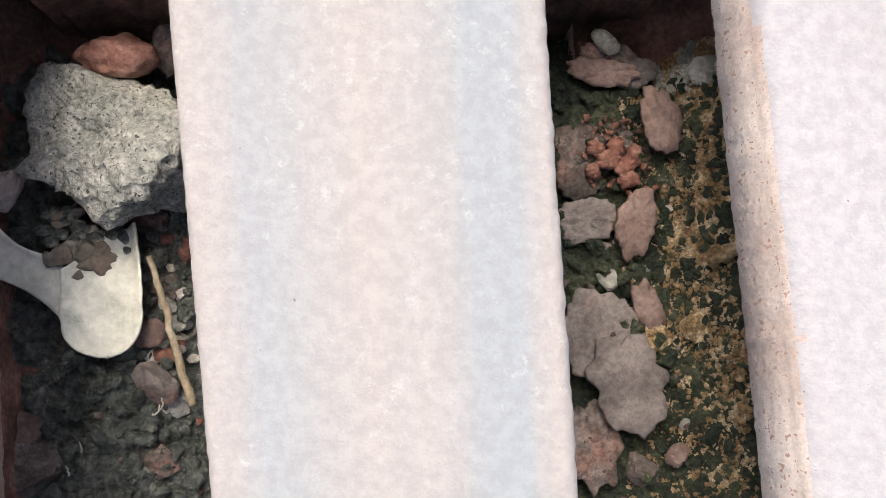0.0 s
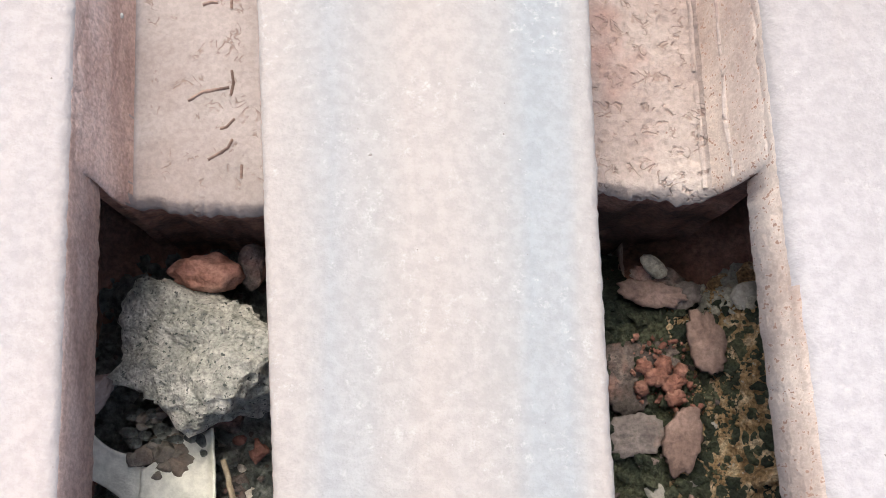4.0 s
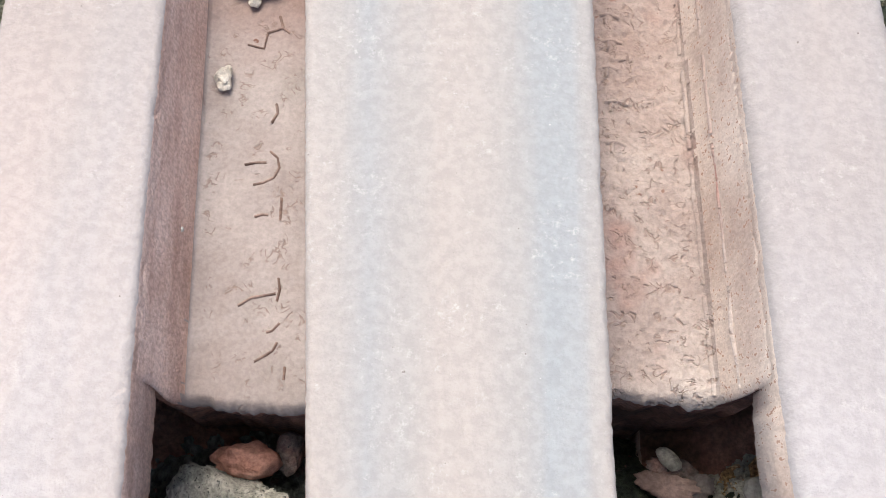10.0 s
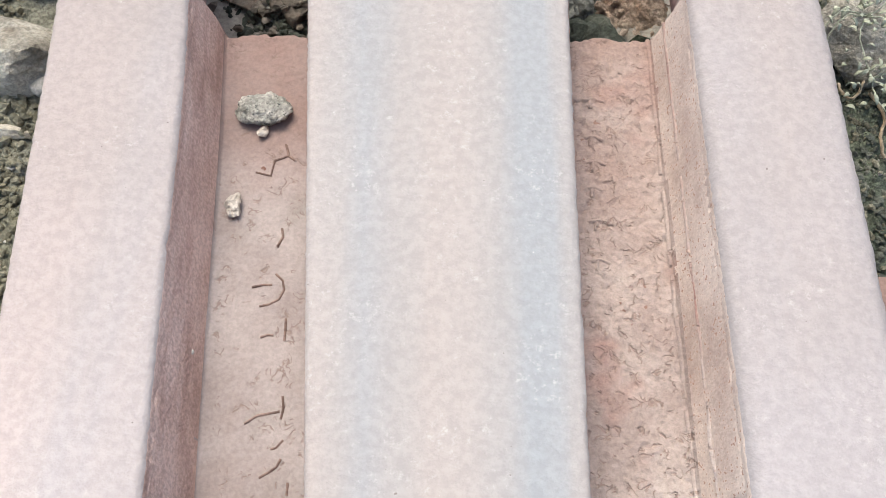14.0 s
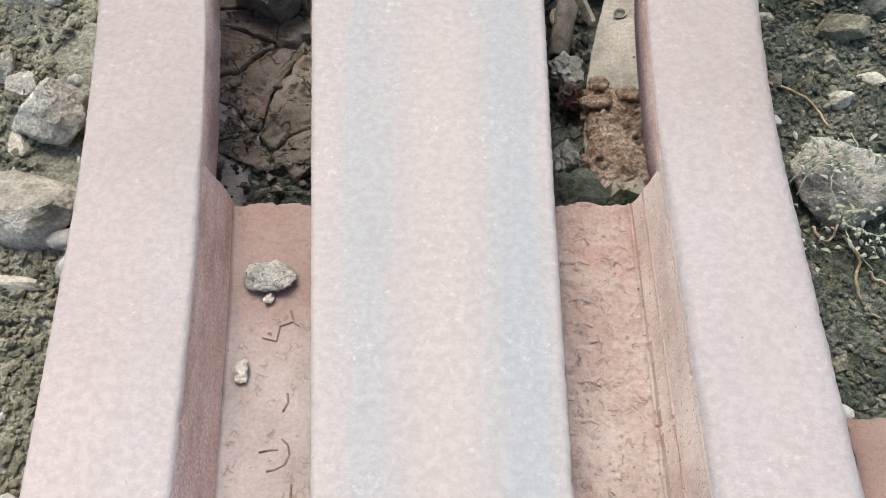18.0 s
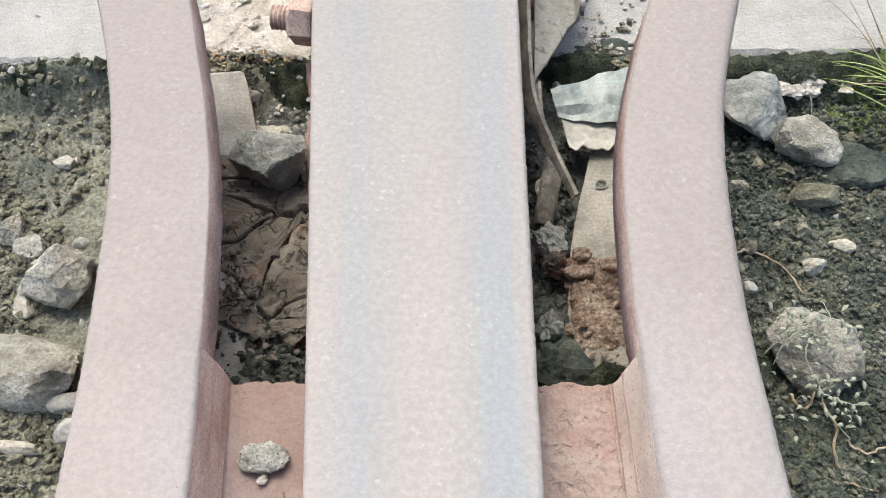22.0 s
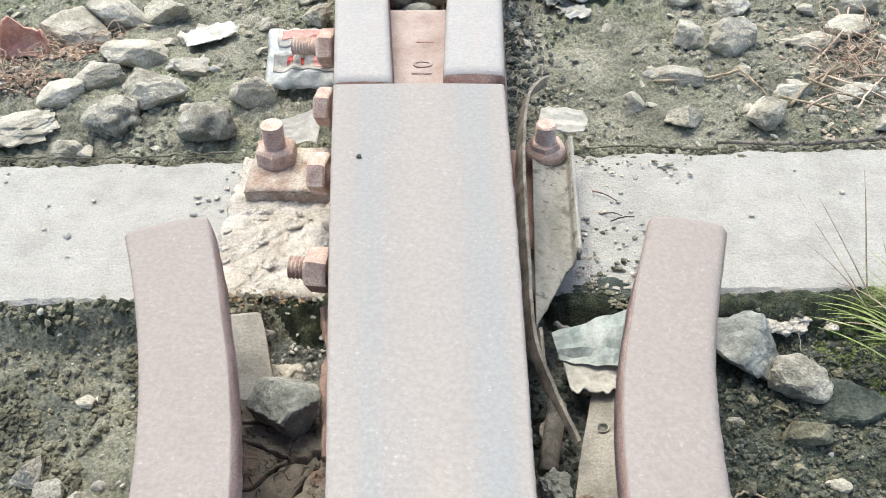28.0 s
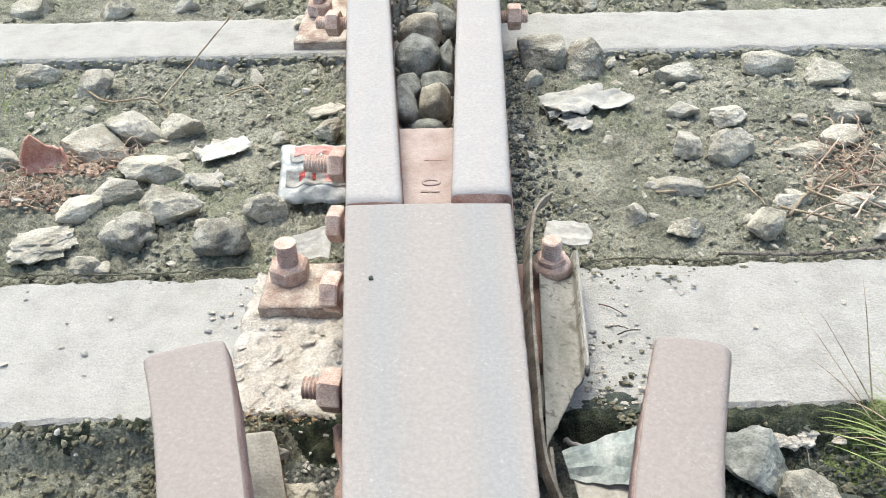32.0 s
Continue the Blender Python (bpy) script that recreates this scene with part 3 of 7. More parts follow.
def head_profile(foot_l, foot_r, under=0.138, web=0.012, r=0.0075, foot=True, crown=0.0012, flare_l=0.001, flare_r=0.001):
    """A cast rail with rounded upper edges, a web and a foot."""
    def make(xl, xr, dz):
        t = TOP + dz
        out = []
        w = xr - xl
        for a in (90, 68, 45, 22, 0):
            c, s = math.cos(radians(a)), math.sin(radians(a))
            out.append(((xr - r + r * c, t - r + r * s), 1 if a <= 22 else 0))
        # slot 3 is undercut and web, painted shade-dark on the crossing
        out.append(((xr + flare_r, under), 3))
        out.append(((xr - web, under - 0.014), 3))
        if foot:
            out += [((xr - web, 0.066), 2), ((xr + foot_r, 0.056), 1), ((xr + foot_r, 0.03), 1), ((xl - foot_l, 0.03), 1),
                    ((xl - foot_l, 0.056), 2), ((xl + web, 0.066), 3)]
        else:
            out += [((xr - web, 0.03), 1), ((xl + web, 0.03), 3)]
        out.append(((xl + web, under - 0.014), 3))
        out.append(((xl - flare_l, under), 1))
        for a in (180, 158, 135, 112, 90):
            c, s = math.cos(radians(a)), math.sin(radians(a))
            out.append(((xl + r + r * c, t - r + r * s), 1 if a >= 158 + 21 else 0))
        for f in (0.012, 0.04, 0.25, 0.5, 0.75, 0.96, 0.988):
            out.append(((xl + r + (w - 2 * r) * f, t + crown * (1 - (2 * f - 1) ** 2)), 0))
        return out
    return make


def stations(left, right, y0, y1, dy=0.0022, rag=0.0004, seed=0.0, drop=0.0, chip=1.0):
    rows, n = [], max(2, int((y1 - y0) / dy))
    for i in range(n + 1):
        y = y0 + (y1 - y0) * i / n
        wl_ = noise.noise((y * 70, seed, 0)) * rag * 0.3 + noise.noise((y * 330, seed, 3)) * rag * 0.7
        wr_ = noise.noise((y * 55, seed + 9, 0)) * rag * 0.5 + noise.noise((y * 210, seed + 9, 3)) * rag * 0.45 + noise.noise((y * 420, seed + 9, 5)) * rag * 0.3
        rows.append((y, soft_line(left, y) + wl_, soft_line(right, y) + wr_ * chip, -drop * max(0, (y - (y1 - 0.25)) / 0.25) ** 1.5))
    return rows


crossing = empty("rail_crossing", pose(0, 0, 0), label="worn cast steel rail crossing with pinkish grey running surfaces",
                 category="rail crossing")
part("nose", swept(stations(NOSE_L, NOSE_R, BACK, -0.0015, seed=1.0, rag=0.0006, chip=2.0), head_profile(0.0, 0.0, foot=False, r=0.0045)), [STEEL_NOSE, RUST, PLATE, RUST_SHADE], crossing,
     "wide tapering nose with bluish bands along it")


def rounded_end(rows, r=0.022):
    """Rounds off the far end of a wing."""
    y1 = rows[-1][0]
    extra = []
    y, a, b, dz = rows[-1]
    for k in (0.35, 0.65, 0.85, 1.0):
        cut = r * (1 - math.sqrt(max(0, 1 - k * k)))
        extra.append((y1 + r * 0.45 * k, a + cut * 0.45, b - cut * 0.6, dz - 0.004 * k * k))
    return rows + extra


def slant(bm, slope):
    """Cuts the far end of a wing askew."""
    tip = [v for v in bm.verts if v.co.y > -0.36]
    mid = sum(v.co.x for v in tip if v.co.y > -0.26) / max(1, len([v for v in tip if v.co.y > -0.26]))
    for v in tip:
        v.co.y += (v.co.x - mid) * slope * min(1, (v.co.y + 0.36) / 0.1)
    return bm


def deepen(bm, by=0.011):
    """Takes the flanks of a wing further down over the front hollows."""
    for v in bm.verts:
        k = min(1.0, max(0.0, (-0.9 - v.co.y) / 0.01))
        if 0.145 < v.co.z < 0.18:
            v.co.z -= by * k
    # foot over the front hollows takes the rust with shade painted in
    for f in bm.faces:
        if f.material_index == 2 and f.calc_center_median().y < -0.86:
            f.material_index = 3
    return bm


def upright(bm):
    """From the casting on the inner flank of the right wing stands upright, and past it is rusty."""
    for v in bm.verts:
        k = min(1.0, max(0.0, (v.co.y + 0.905) / 0.015))
        if abs(v.co.z - 0.183) < 0.0005 and v.co.x < soft_line(WING_RI, v.co.y) + 0.012:
            v.co.x += 0.0065 * k
            v.co.z -= 0.014 * k
    for f in bm.faces:
        c = f.calc_center_median()
        if f.material_index == 1 and c.y > -0.618:
            f.material_index = 4
        elif c.y < -0.9 and c.z > 0.185 and c.x < soft_line(WING_RI, c.y) - 0.001 + min(0.004, max(0, -0.89 - c.y) * 0.05) + 0.0012 * noise.noise((c.y * 90, 4, 4)):
            f.material_index = 1
    return bm


def crisp(bm, line, sign, flare=0.0):
    """Past the casting the inner edge of a wing is sharper, and its flank may lean out."""
    for v in bm.verts:
        k = min(1.0, max(0.0, (v.co.y + 0.63) / 0.03), max(0.0, (-0.27 - v.co.y) / 0.06))
        edge = soft_line(line, v.co.y)
        d = (v.co.x - edge) * sign
        if k and d < 0.01:
            if v.co.z > TOP - 0.0095 and d > 0:
                v.co.x -= sign * d * 0.55 * k
                v.co.z += (TOP - v.co.z) * 0.55 * k
            elif 0.167 < v.co.z < 0.185:
                v.co.x -= sign * flare * k
                v.co.z += 0.009 * k
    return bm


rows_l = rounded_end(stations(WING_LO, WING_LI, BACK, -0.246, seed=2.0, rag=0.0012))
part("wing_rail", deepen(slant(crisp(swept(rows_l, head_profile(0.012, 0.026, under=0.174, r=0.0045, web=0.03, flare_r=0.0025)), WING_LI, -1, 0.003), 0.33), 0.002), [STEEL_WARM, RUST_PINK, PLATE, RUST_SHADE], crossing, "flared wing rail with a dusty pink top")
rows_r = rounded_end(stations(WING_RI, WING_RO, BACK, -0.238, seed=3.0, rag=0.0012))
part("wing_rail", deepen(slant(crisp(upright(swept(rows_r, head_profile(0.026, 0.012, under=0.183, r=0.0085, web=0.034, flare_l=0.0075))), WING_RI, 1, 0.0035), -0.2), 0.0), [STEEL_WARM, RUST_FLANK, PLATE, RUST_SHADE, RUST_PINK], crossing, "flared wing rail with a pitted beige flank")


def spacer(left, right, y0, y1, seed, material, label, pit, rise_l, rise_r):
    """The block that joins nose and wing, with an uneven cast floor, a fillet on both flanks and ragged ends."""
    bm = bmesh.new()
    nx, ny = 80, 320
    rows = []
    for j in range(ny + 1):
        y = y0 + (y1 - y0) * j / ny
        xa, xe = soft_line(left, y) - 0.004, soft_line(right, y)
        xb = xe + 0.004
        row = []
        for i in range(nx + 1):
            u = i / nx
            x = xa + (xb - xa) * u
            climb = rise_r[1] * max(0, 1 - (xe - x) / rise_r[0]) ** 1.15
            calm = pit * (1 - 0.75 * min(1, climb / 0.038))
            z = FLOOR + rise_l[1] * min(1.02, max(0, 1 - (x - xa - 0.004) / rise_l[0])) + min(0.0395, climb)
            z += calm * (noise.noise((x * 90, y * 90, seed)) * 0.0012 + noise.noise((x * 260, y * 260, seed)) * 0.0008)
            z -= calm * (0.0026 * max(0, noise.noise((x * 250, y * 190, seed + 3)) - 0.12) + 0.003 * max(0, noise.noise((x * 100, y * 120, seed + 6)) - 0.3))
            z -= calm * 0.0011 * max(0, 1 - abs(noise.noise((x * 130, y * 110, seed + 11))) / 0.09) * max(0, min(1, 4 * noise.noise((x * 45, y * 45, seed + 15)) + 0.3))
            z += calm * 0.0016 * max(0, noise.noise((x * 300, y * 300, seed + 19)) - 0.28)
            e = min(y - y0, y1 - y)
            z -= 0.006 * max(0, 1 - e / 0.005) ** 2
            yy = y + (0.004 * noise.noise((x * 60, seed, 7)) + 0.002 * noise.noise((x * 240, seed, 7))) * max(0, 1 - e / 0.02)
            row.append(bm.verts.new((x, yy, z)))
        rows.append(row)
    for r0, r1 in zip(rows, rows[1:]):
        for i in range(nx):
            f = bm.faces.new((r0[i], r0[i + 1], r1[i + 1], r1[i]))
            # right slope: the lightened flank colour, so its shade reads like the floor
            f.material_index = 0 if max(r0[i + 1].co.z, r0[i].co.z) < FLOOR + 0.005 else 1 if i < nx / 2 else 3
    for row, dy, flip in ((rows[0], 0.006, False), (rows[-1], -0.006, True)):
        last = row
        for z, back in ((0.125, 0.5), (0.09, 1.0), (0.03, 1.2)):
            low = [bm.verts.new((v.co.x, v.co.y + dy * back + 0.003 * noise.noise((v.co.x * 70, z * 50, seed)), z)) for v in row]
            for i in range(nx):
                f = (last[i], low[i], low[i + 1], last[i + 1])
                # block ends: shade painted into the rust colour
                bm.faces.new(f[::-1] if flip else f).material_index = 2
            last = low
    bmesh.ops.recalc_face_normals(bm, faces=bm.faces)
    return part("spacer_block", bm, [material, RUST_PINK, RUST_SHADE, RUST_FLANK], crossing, label)


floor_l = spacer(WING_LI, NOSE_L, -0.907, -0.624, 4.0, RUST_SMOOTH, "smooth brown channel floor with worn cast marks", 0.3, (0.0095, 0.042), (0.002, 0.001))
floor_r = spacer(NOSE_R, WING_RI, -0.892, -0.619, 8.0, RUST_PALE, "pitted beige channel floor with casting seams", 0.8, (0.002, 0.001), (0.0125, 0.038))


# ---- rails past the joint ----
def joined_rail(left, right, y0, label):
    bm = swept(stations(left, right, y0, 3.2, dy=0.02, rag=0.0006, seed=y0 * 50), head_profile(0.004, 0.004, under=0.158, web=0.026, r=0.008))
    return tagged(part("rail", bm, [STEEL, RUST, PLATE, RUST]), label, "rail", "rails past the joint")


RL_L, RL_R = [(0.0, -0.097), (0.61, -0.170)], [(0.0, -0.029), (0.61, -0.096)]
RR_L, RR_R = [(0.0, 0.027), (0.6, 0.017)], [(0.0, 0.098), (0.6, 0.090)]
joined_rail(RL_L, RL_R, 0.003, "worn steel rail with a bluish grey head, butted to the crossing")
joined_rail(RR_L, RR_R, 0.018, "worn steel rail with a pinkish head and an open end gap")


def rough_up(bm, amount, freq, seed=0.0):
    for v in bm.verts:
        p = v.co * freq
        v.co += Vector((noise.noise(p + Vector((seed, 0, 0))), noise.noise(p + Vector((0, seed + 5, 0))), noise.noise(p + Vector((0, 0, seed + 9))))) * amount


def filler():
    """The tapered block between the two rails, with its cast figures."""
    bm = bmesh.new()
    nx, ny = 20, 50
    rows = []
    for j in range(ny + 1):
        y = 0.001 + 0.235 * j / ny
        xa, xb = lerp_line(RL_R, y) + 0.001, lerp_line(RR_L, y) - 0.001
        rows.append([bm.verts.new((xa + (xb - xa) * i / nx, y, 0.165 + 0.001 * noise.noise((i * 0.5, j * 0.5, 2)))) for i in range(nx + 1)])
    for a, b in zip(rows, rows[1:]):
        for i in range(nx):
            bm.faces.new((a[i], a[i + 1], b[i + 1], b[i]))
    low = [bm.verts.new((v.co.x, v.co.y, 0.06)) for v in rows[-1]]
    for i in range(nx):
        bm.faces.new((rows[-1][i], rows[-1][i + 1], low[i + 1], low[i]))
    bmesh.ops.recalc_face_normals(bm, faces=bm.faces)
    return tagged(part("filler_block", bm, CAST_BLOCK), "brown cast filler block between the two rails with raised figures", "filler block")


filler_block = filler()


def raised_text(body, size, x, y, z, turn, parent, material):
    cu = bpy.data.curves.new("figures", 'FONT')
    cu.body, cu.size, cu.extrude, cu.align_x, cu.align_y = body, size, 0.0012, 'CENTER', 'CENTER'
    cu.bevel_depth = 0.0003
    ob = new("figures", cu)
    dg = bpy.context.evaluated_depsgraph_get()
    me_ = bpy.data.meshes.new_from_object(ob.evaluated_get(dg))
    bpy.data.objects.remove(ob)
    o = new("cast_figure", me_)
    me_.materials.clear()
    me_.materials.append(material)
    o.matrix_world = pose(x, y, z, 0, 0, turn)
    o.parent = parent
    return o


raised_text("1", 0.034, -0.001, 0.0775, 0.1650, 90, filler_block, CAST_BLOCK)
raised_text("0", 0.034, -0.001, 0.0985, 0.1650, 90, filler_block, CAST_BLOCK)


def stroke(points, width, height, parent, material, name="cast_mark"):
    """A worn raised bar of cast writing, along a line of (x, y, z)."""
    bm = bmesh.new()
    prev = None
    pts = [Vector(p) for p in points]
    for i, p in enumerate(pts):
        d = (pts[min(i + 1, len(pts) - 1)] - pts[max(i - 1, 0)]).normalized()
        side = Vector((-d.y, d.x, 0)) * width / 2
        ring = [bm.verts.new(p - side), bm.verts.new(p - side * 0.5 + Vector((0, 0, height))), bm.verts.new(p + side * 0.5 + Vector((0, 0, height))), bm.verts.new(p + side)]
        if prev:
            for k in range(3):
                bm.faces.new((prev[k], prev[k + 1], ring[k + 1], ring[k]))
        prev = ring
    bmesh.ops.recalc_face_normals(bm, faces=bm.faces)
    return part(name, bm, material, parent)


ZM = FLOOR - 0.0006
stroke([(-0.014, 0.151, 0.1645), (-0.002, 0.152, 0.1645), (0.009, 0.151, 0.1645)], 0.002, 0.0016, filler_block, RUST)
for line in (((-0.039, -0.7885), (-0.033, -0.787), (-0.0285, -0.7868)), ((-0.0275, -0.7805), (-0.0235, -0.784), (-0.0222, -0.789), (-0.0240, -0.7945), (-0.0285, -0.7975), (-0.0335, -0.799)),
             ((-0.0190, -0.805), (-0.0186, -0.811), (-0.0182, -0.817)), ((-0.0305, -0.8155), (-0.027, -0.8142), (-0.0240, -0.8142)),
             ((-0.0152, -0.8455), (-0.0140, -0.851), (-0.0146, -0.857)), ((-0.0320, -0.860), (-0.026, -0.8555), (-0.0155, -0.8532)),
             ((-0.0120, -0.867), (-0.0150, -0.871), (-0.0175, -0.8715)), ((-0.0120, -0.876), (-0.0135, -0.880), (-0.0210, -0.8855)), ((-0.0072, -0.887), (-0.0068, -0.893)),
             ((-0.0470, -0.7205), (-0.0385, -0.7222), (-0.0378, -0.7125), (-0.0335, -0.7108), (-0.0305, -0.7090), (-0.0262, -0.7122)), ((-0.0328, -0.7020), (-0.0305, -0.7085)),
             ((-0.0280, -0.7540), (-0.0268, -0.7590), (-0.0292, -0.7650))):
    stroke([(x, y, ZM) for x, y in line], 0.0016, 0.0014, floor_l, CAST_STROKE)
for yb, w in ((-0.665, 0.012), (-0.690, 0.010), (-0.706, 0.011), (-0.722, 0.008), (-0.742, 0.012), (-0.765, 0.010)):
    xl = lerp_line(NOSE_R, yb) + 0.011
    stroke([(xl, yb, ZM), (xl + w * 0.5, yb + 0.001, ZM), (xl + w, yb - 0.001, ZM)], 0.0024, 0.0016, floor_r, RUST_PALE)
    stroke([(xl + w * 0.3, yb - 0.005, ZM), (xl + w * 0.35, yb + 0.001, ZM)], 0.002, 0.0014, floor_r, RUST_PALE)
# casting seams along the beige channel
for off_, z_, sd in ((-0.0125, FLOOR + 0.0003, 1.0), (-0.0060, FLOOR + 0.0160, 2.0)):
    for y0_, y1_ in ((-0.888, -0.842), (-0.836, -0.771), (-0.766, -0.722), (-0.712, -0.622)):
        seam = [(lerp_line(WING_RI, y) + off_ + 0.0014 * noise.noise((y * 40, sd, 0)), y, z_ + 0.0006 * noise.noise((y * 60, sd, 4))) for y in np.linspace(y0_, y1_, 24)]
        stroke(seam, 0.0024, 0.0012, floor_r, RUST_PALE, "casting_seam")


# ---- plates, joint bars and bolts ----
def joint_bar(x0, y0, x1, y1, label):
    a, b = Vector((x0, y0, 0)), Vector((x1, y1, 0))
    bm = bmesh.new()
    prof = [(-0.006, 0.062), (0.010, 0.066), (0.006, 0.09), (0.006, 0.135), (0.009, 0.156), (0.004, 0.166), (-0.006, 0.168)]
    d = (b - a).normalized()
    side = Vector((-d.y, d.x, 0))
    if x0 > 0:
        side = -side
    prev = None
    n = 40
    for i in range(n + 1):
        p = a + (b - a) * i / n
        ring = [bm.verts.new(p + side * (u + 0.0007 * noise.noise((i * 0.9, z * 90, x0))) + Vector((0, 0, z))) for u, z in prof]
        if prev:
            for k in range(len(prof)):
                bm.faces.new((prev[k], prev[(k + 1) % len(prof)], ring[(k + 1) % len(prof)], ring[k]))
        else:
            bm.faces.new(ring)
        prev = ring
    bm.faces.new(prev)
    bmesh.ops.recalc_face_normals(bm, faces=bm.faces)
    return tagged(part("joint_bar", bm, RUST), label, "joint bar", "joint bars")


joint_bar(-0.070, -0.15, -0.146, 0.52, "rusty steel joint bar bolted along the rail web")
joint_bar(0.096, -0.20, 0.083, 0.52, "rusty steel joint bar bolted along the rail web")


def hex_bm(r, h, chamfer=0.12):
    """A hexagonal nut along z with chamfered corners and a rounded top."""
    bm = bmesh.new()
    rings = []
    for z, k in ((0, 0.93), (h * 0.1, 1.0), (h * 0.85, 1.0), (h, 0.86)):
        rings.append([bm.verts.new((r * k * math.cos(radians(60 * i + 30)), r * k * math.sin(radians(60 * i + 30)), z)) for i in range(6)])
    for a, b in zip(rings, rings[1:]):
        for i in range(6):
            bm.faces.new((a[i], a[(i + 1) % 6], b[(i + 1) % 6], b[i]))
    bm.faces.new(rings[0][::-1])
    bm.faces.new(rings[-1])
    bmesh.ops.subdivide_edges(bm, edges=bm.edges[:], cuts=2, use_grid_fill=True)
    rough_up(bm, 0.0012, 90, r * 1000)
    return bm


def thread_bm(r, z0, z1, pitch=0.0042):
    """A threaded shank along z."""
    bm = bmesh.new()
    rings, n = [], 18
    k = int((z1 - z0) / pitch * 2)
    for j in range(k + 1):
        z = z0 + (z1 - z0) * j / k
        rr = r * (1.0 if j % 2 else 0.84)
        rings.append([bm.verts.new((rr * math.cos(6.2832 * i / n), rr * math.sin(6.2832 * i / n), z)) for i in range(n)])
    for a, b in zip(rings, rings[1:]):
        for i in range(n):
            bm.faces.new((a[i], a[(i + 1) % n], b[(i + 1) % n], b[i]))
    bm.faces.new(rings[-1])
    bm.faces.new(rings[0][::-1])
    return bm


def bolt(at, r, h, thread_r, out, label, washer=0.0):
    th = empty("track_bolt", at, label=label, category="bolt", group="rusty bolts of the joint")
    part("nut", hex_bm(r, h), BOLT, th, smooth=False)
    part("threaded_shank", thread_bm(thread_r, -0.02, h + out), BOLT, th, smooth=False)
    if washer:
        bm = bmesh.new()
        bmesh.ops.create_cone(bm, segments=28, radius1=washer, radius2=washer * 0.82, depth=0.012, cap_ends=True)
        bmesh.ops.translate(bm, verts=bm.verts, vec=(0, 0, -0.006))
        rough_up(bm, 0.0008, 80, 3)
        part("washer", bm, BOLT, th)
    return th


bolt(pose(-0.077, -0.232, 0.130, 0, -90, -7), 0.0235, 0.023, 0.012, 0.018, "rusty hexagonal nut on a threaded bolt beside the nose")
bolt(pose(-0.098, -0.078, 0.132, 0, -90, -7), 0.024, 0.022, 0.012, 0.002, "rusty hexagonal nut tight against the joint bar")
bolt(pose(-0.112, 0.058, 0.130, 0, -90, -7), 0.024, 0.020, 0.012, 0.001, "rusty hexagonal nut tight against the joint bar")
bolt(pose(-0.126, 0.196, 0.132, 0, -90, -7), 0.025, 0.022, 0.0125, 0.036, "rusty nut with a long threaded end standing out over litter")
bolt(pose(-0.198, 0.690, 0.125, 0, -90, -7), 0.024, 0.024, 0.012, 0.02, "rusty nut at the far end of the joint")
bolt(pose(0.104, 0.712, 0.120, 0, 90, 0), 0.024, 0.024, 0.012, 0.012, "rusty nut on the outer side of the far rail")
bolt(pose(-0.181, 0.018, 0.078), 0.026, 0.024, 0.0135, 0.030, "upright rusty bolt with a hexagonal nut on a clip plate")
bolt(pose(0.147, 0.018, 0.101), 0.019, 0.008, 0.0125, 0.024, "upright rusty bolt with a round collar beside the rail", washer=0.027)
bolt(pose(-0.265, 0.86, 0.074), 0.026, 0.024, 0.0135, 0.02, "upright rusty bolt on the next sleeper's plate")
bolt(pose(0.02, 0.835, 0.11), 0.024, 0.024, 0.0125, 0.02, "rusty bolt standing between the two rails")


def slab(x0, x1, y0, y1, z0, z1, material, name, label, cat, rough=0.0015, bevel=0.004, turn=0.0, cuts=16):
    bm = bmesh.new()
    bmesh.ops.create_cube(bm, size=1)
    bmesh.ops.subdivide_edges(bm, edges=bm.edges[:], cuts=cuts, use_grid_fill=True)
    sx, sy, sz = x1 - x0, y1 - y0, z1 - z0
    for v in bm.verts:
        c = v.co.copy()
        e = max(abs(c.x), abs(c.y))
        z = c.z * sz - (0.003 * max(0, (e - 0.44) / 0.06) if c.z > 0.4 else 0)
        v.co = Vector((c.x * sx, c.y * sy, z))
    rough_up(bm, rough, 60, x0 * 10)
    rough_up(bm, rough * 0.6, 170, y0 * 10)
    rough_up(bm, rough * 0.25, 420, y0 * 10)
    return tagged(part(name, bm, material, at=pose((x0 + x1) / 2, (y0 + y1) / 2, (z0 + z1) / 2, 0, 0, turn)), label, cat)


slab(-0.232, -0.070, -0.200, 0.050, 0.030, 0.062, MORTAR, "bearing_plate", "steel bearing plate caked with pale mortar and dirt", "plate", 0.006, cuts=44)
slab(-0.212, -0.106, -0.042, 0.046, 0.058, 0.080, DUSTY, "clip_plate", "thick rusty clip plate under the upright bolt", "plate", 0.0012)
slab(-0.300, -0.150, 0.74, 0.94, 0.035, 0.07, DUSTY, "bearing_plate", "rusty bearing plate on the next sleeper", "plate", 0.002)
slab(0.105, 0.178, -0.13, 0.05, 0.03, 0.074, RUST, "clip_plate", "rusty clip plate under the bent sheet", "plate", 0.0015)
slab(-0.44, -0.20, -0.99, -0.795, 0.02, 0.045, FLAKE, "bearing_plate", "rusty bearing plate beside the flared rail", "plate", 0.002)
slab(0.322, 0.44, -0.86, -0.715, 0.02, 0.046, RUST_SMOOTH, "bearing_plate", "purplish rusty bearing plate beside the flared rail", "plate", 0.003)
# rough casting flank under the joint bar
slab(-0.076, -0.056, -0.42, -0.24, 0.03, 0.09, RUST_PALE, "bracket", "rough rusty bracket below the nose", "bracket", 0.006, turn=6.5)


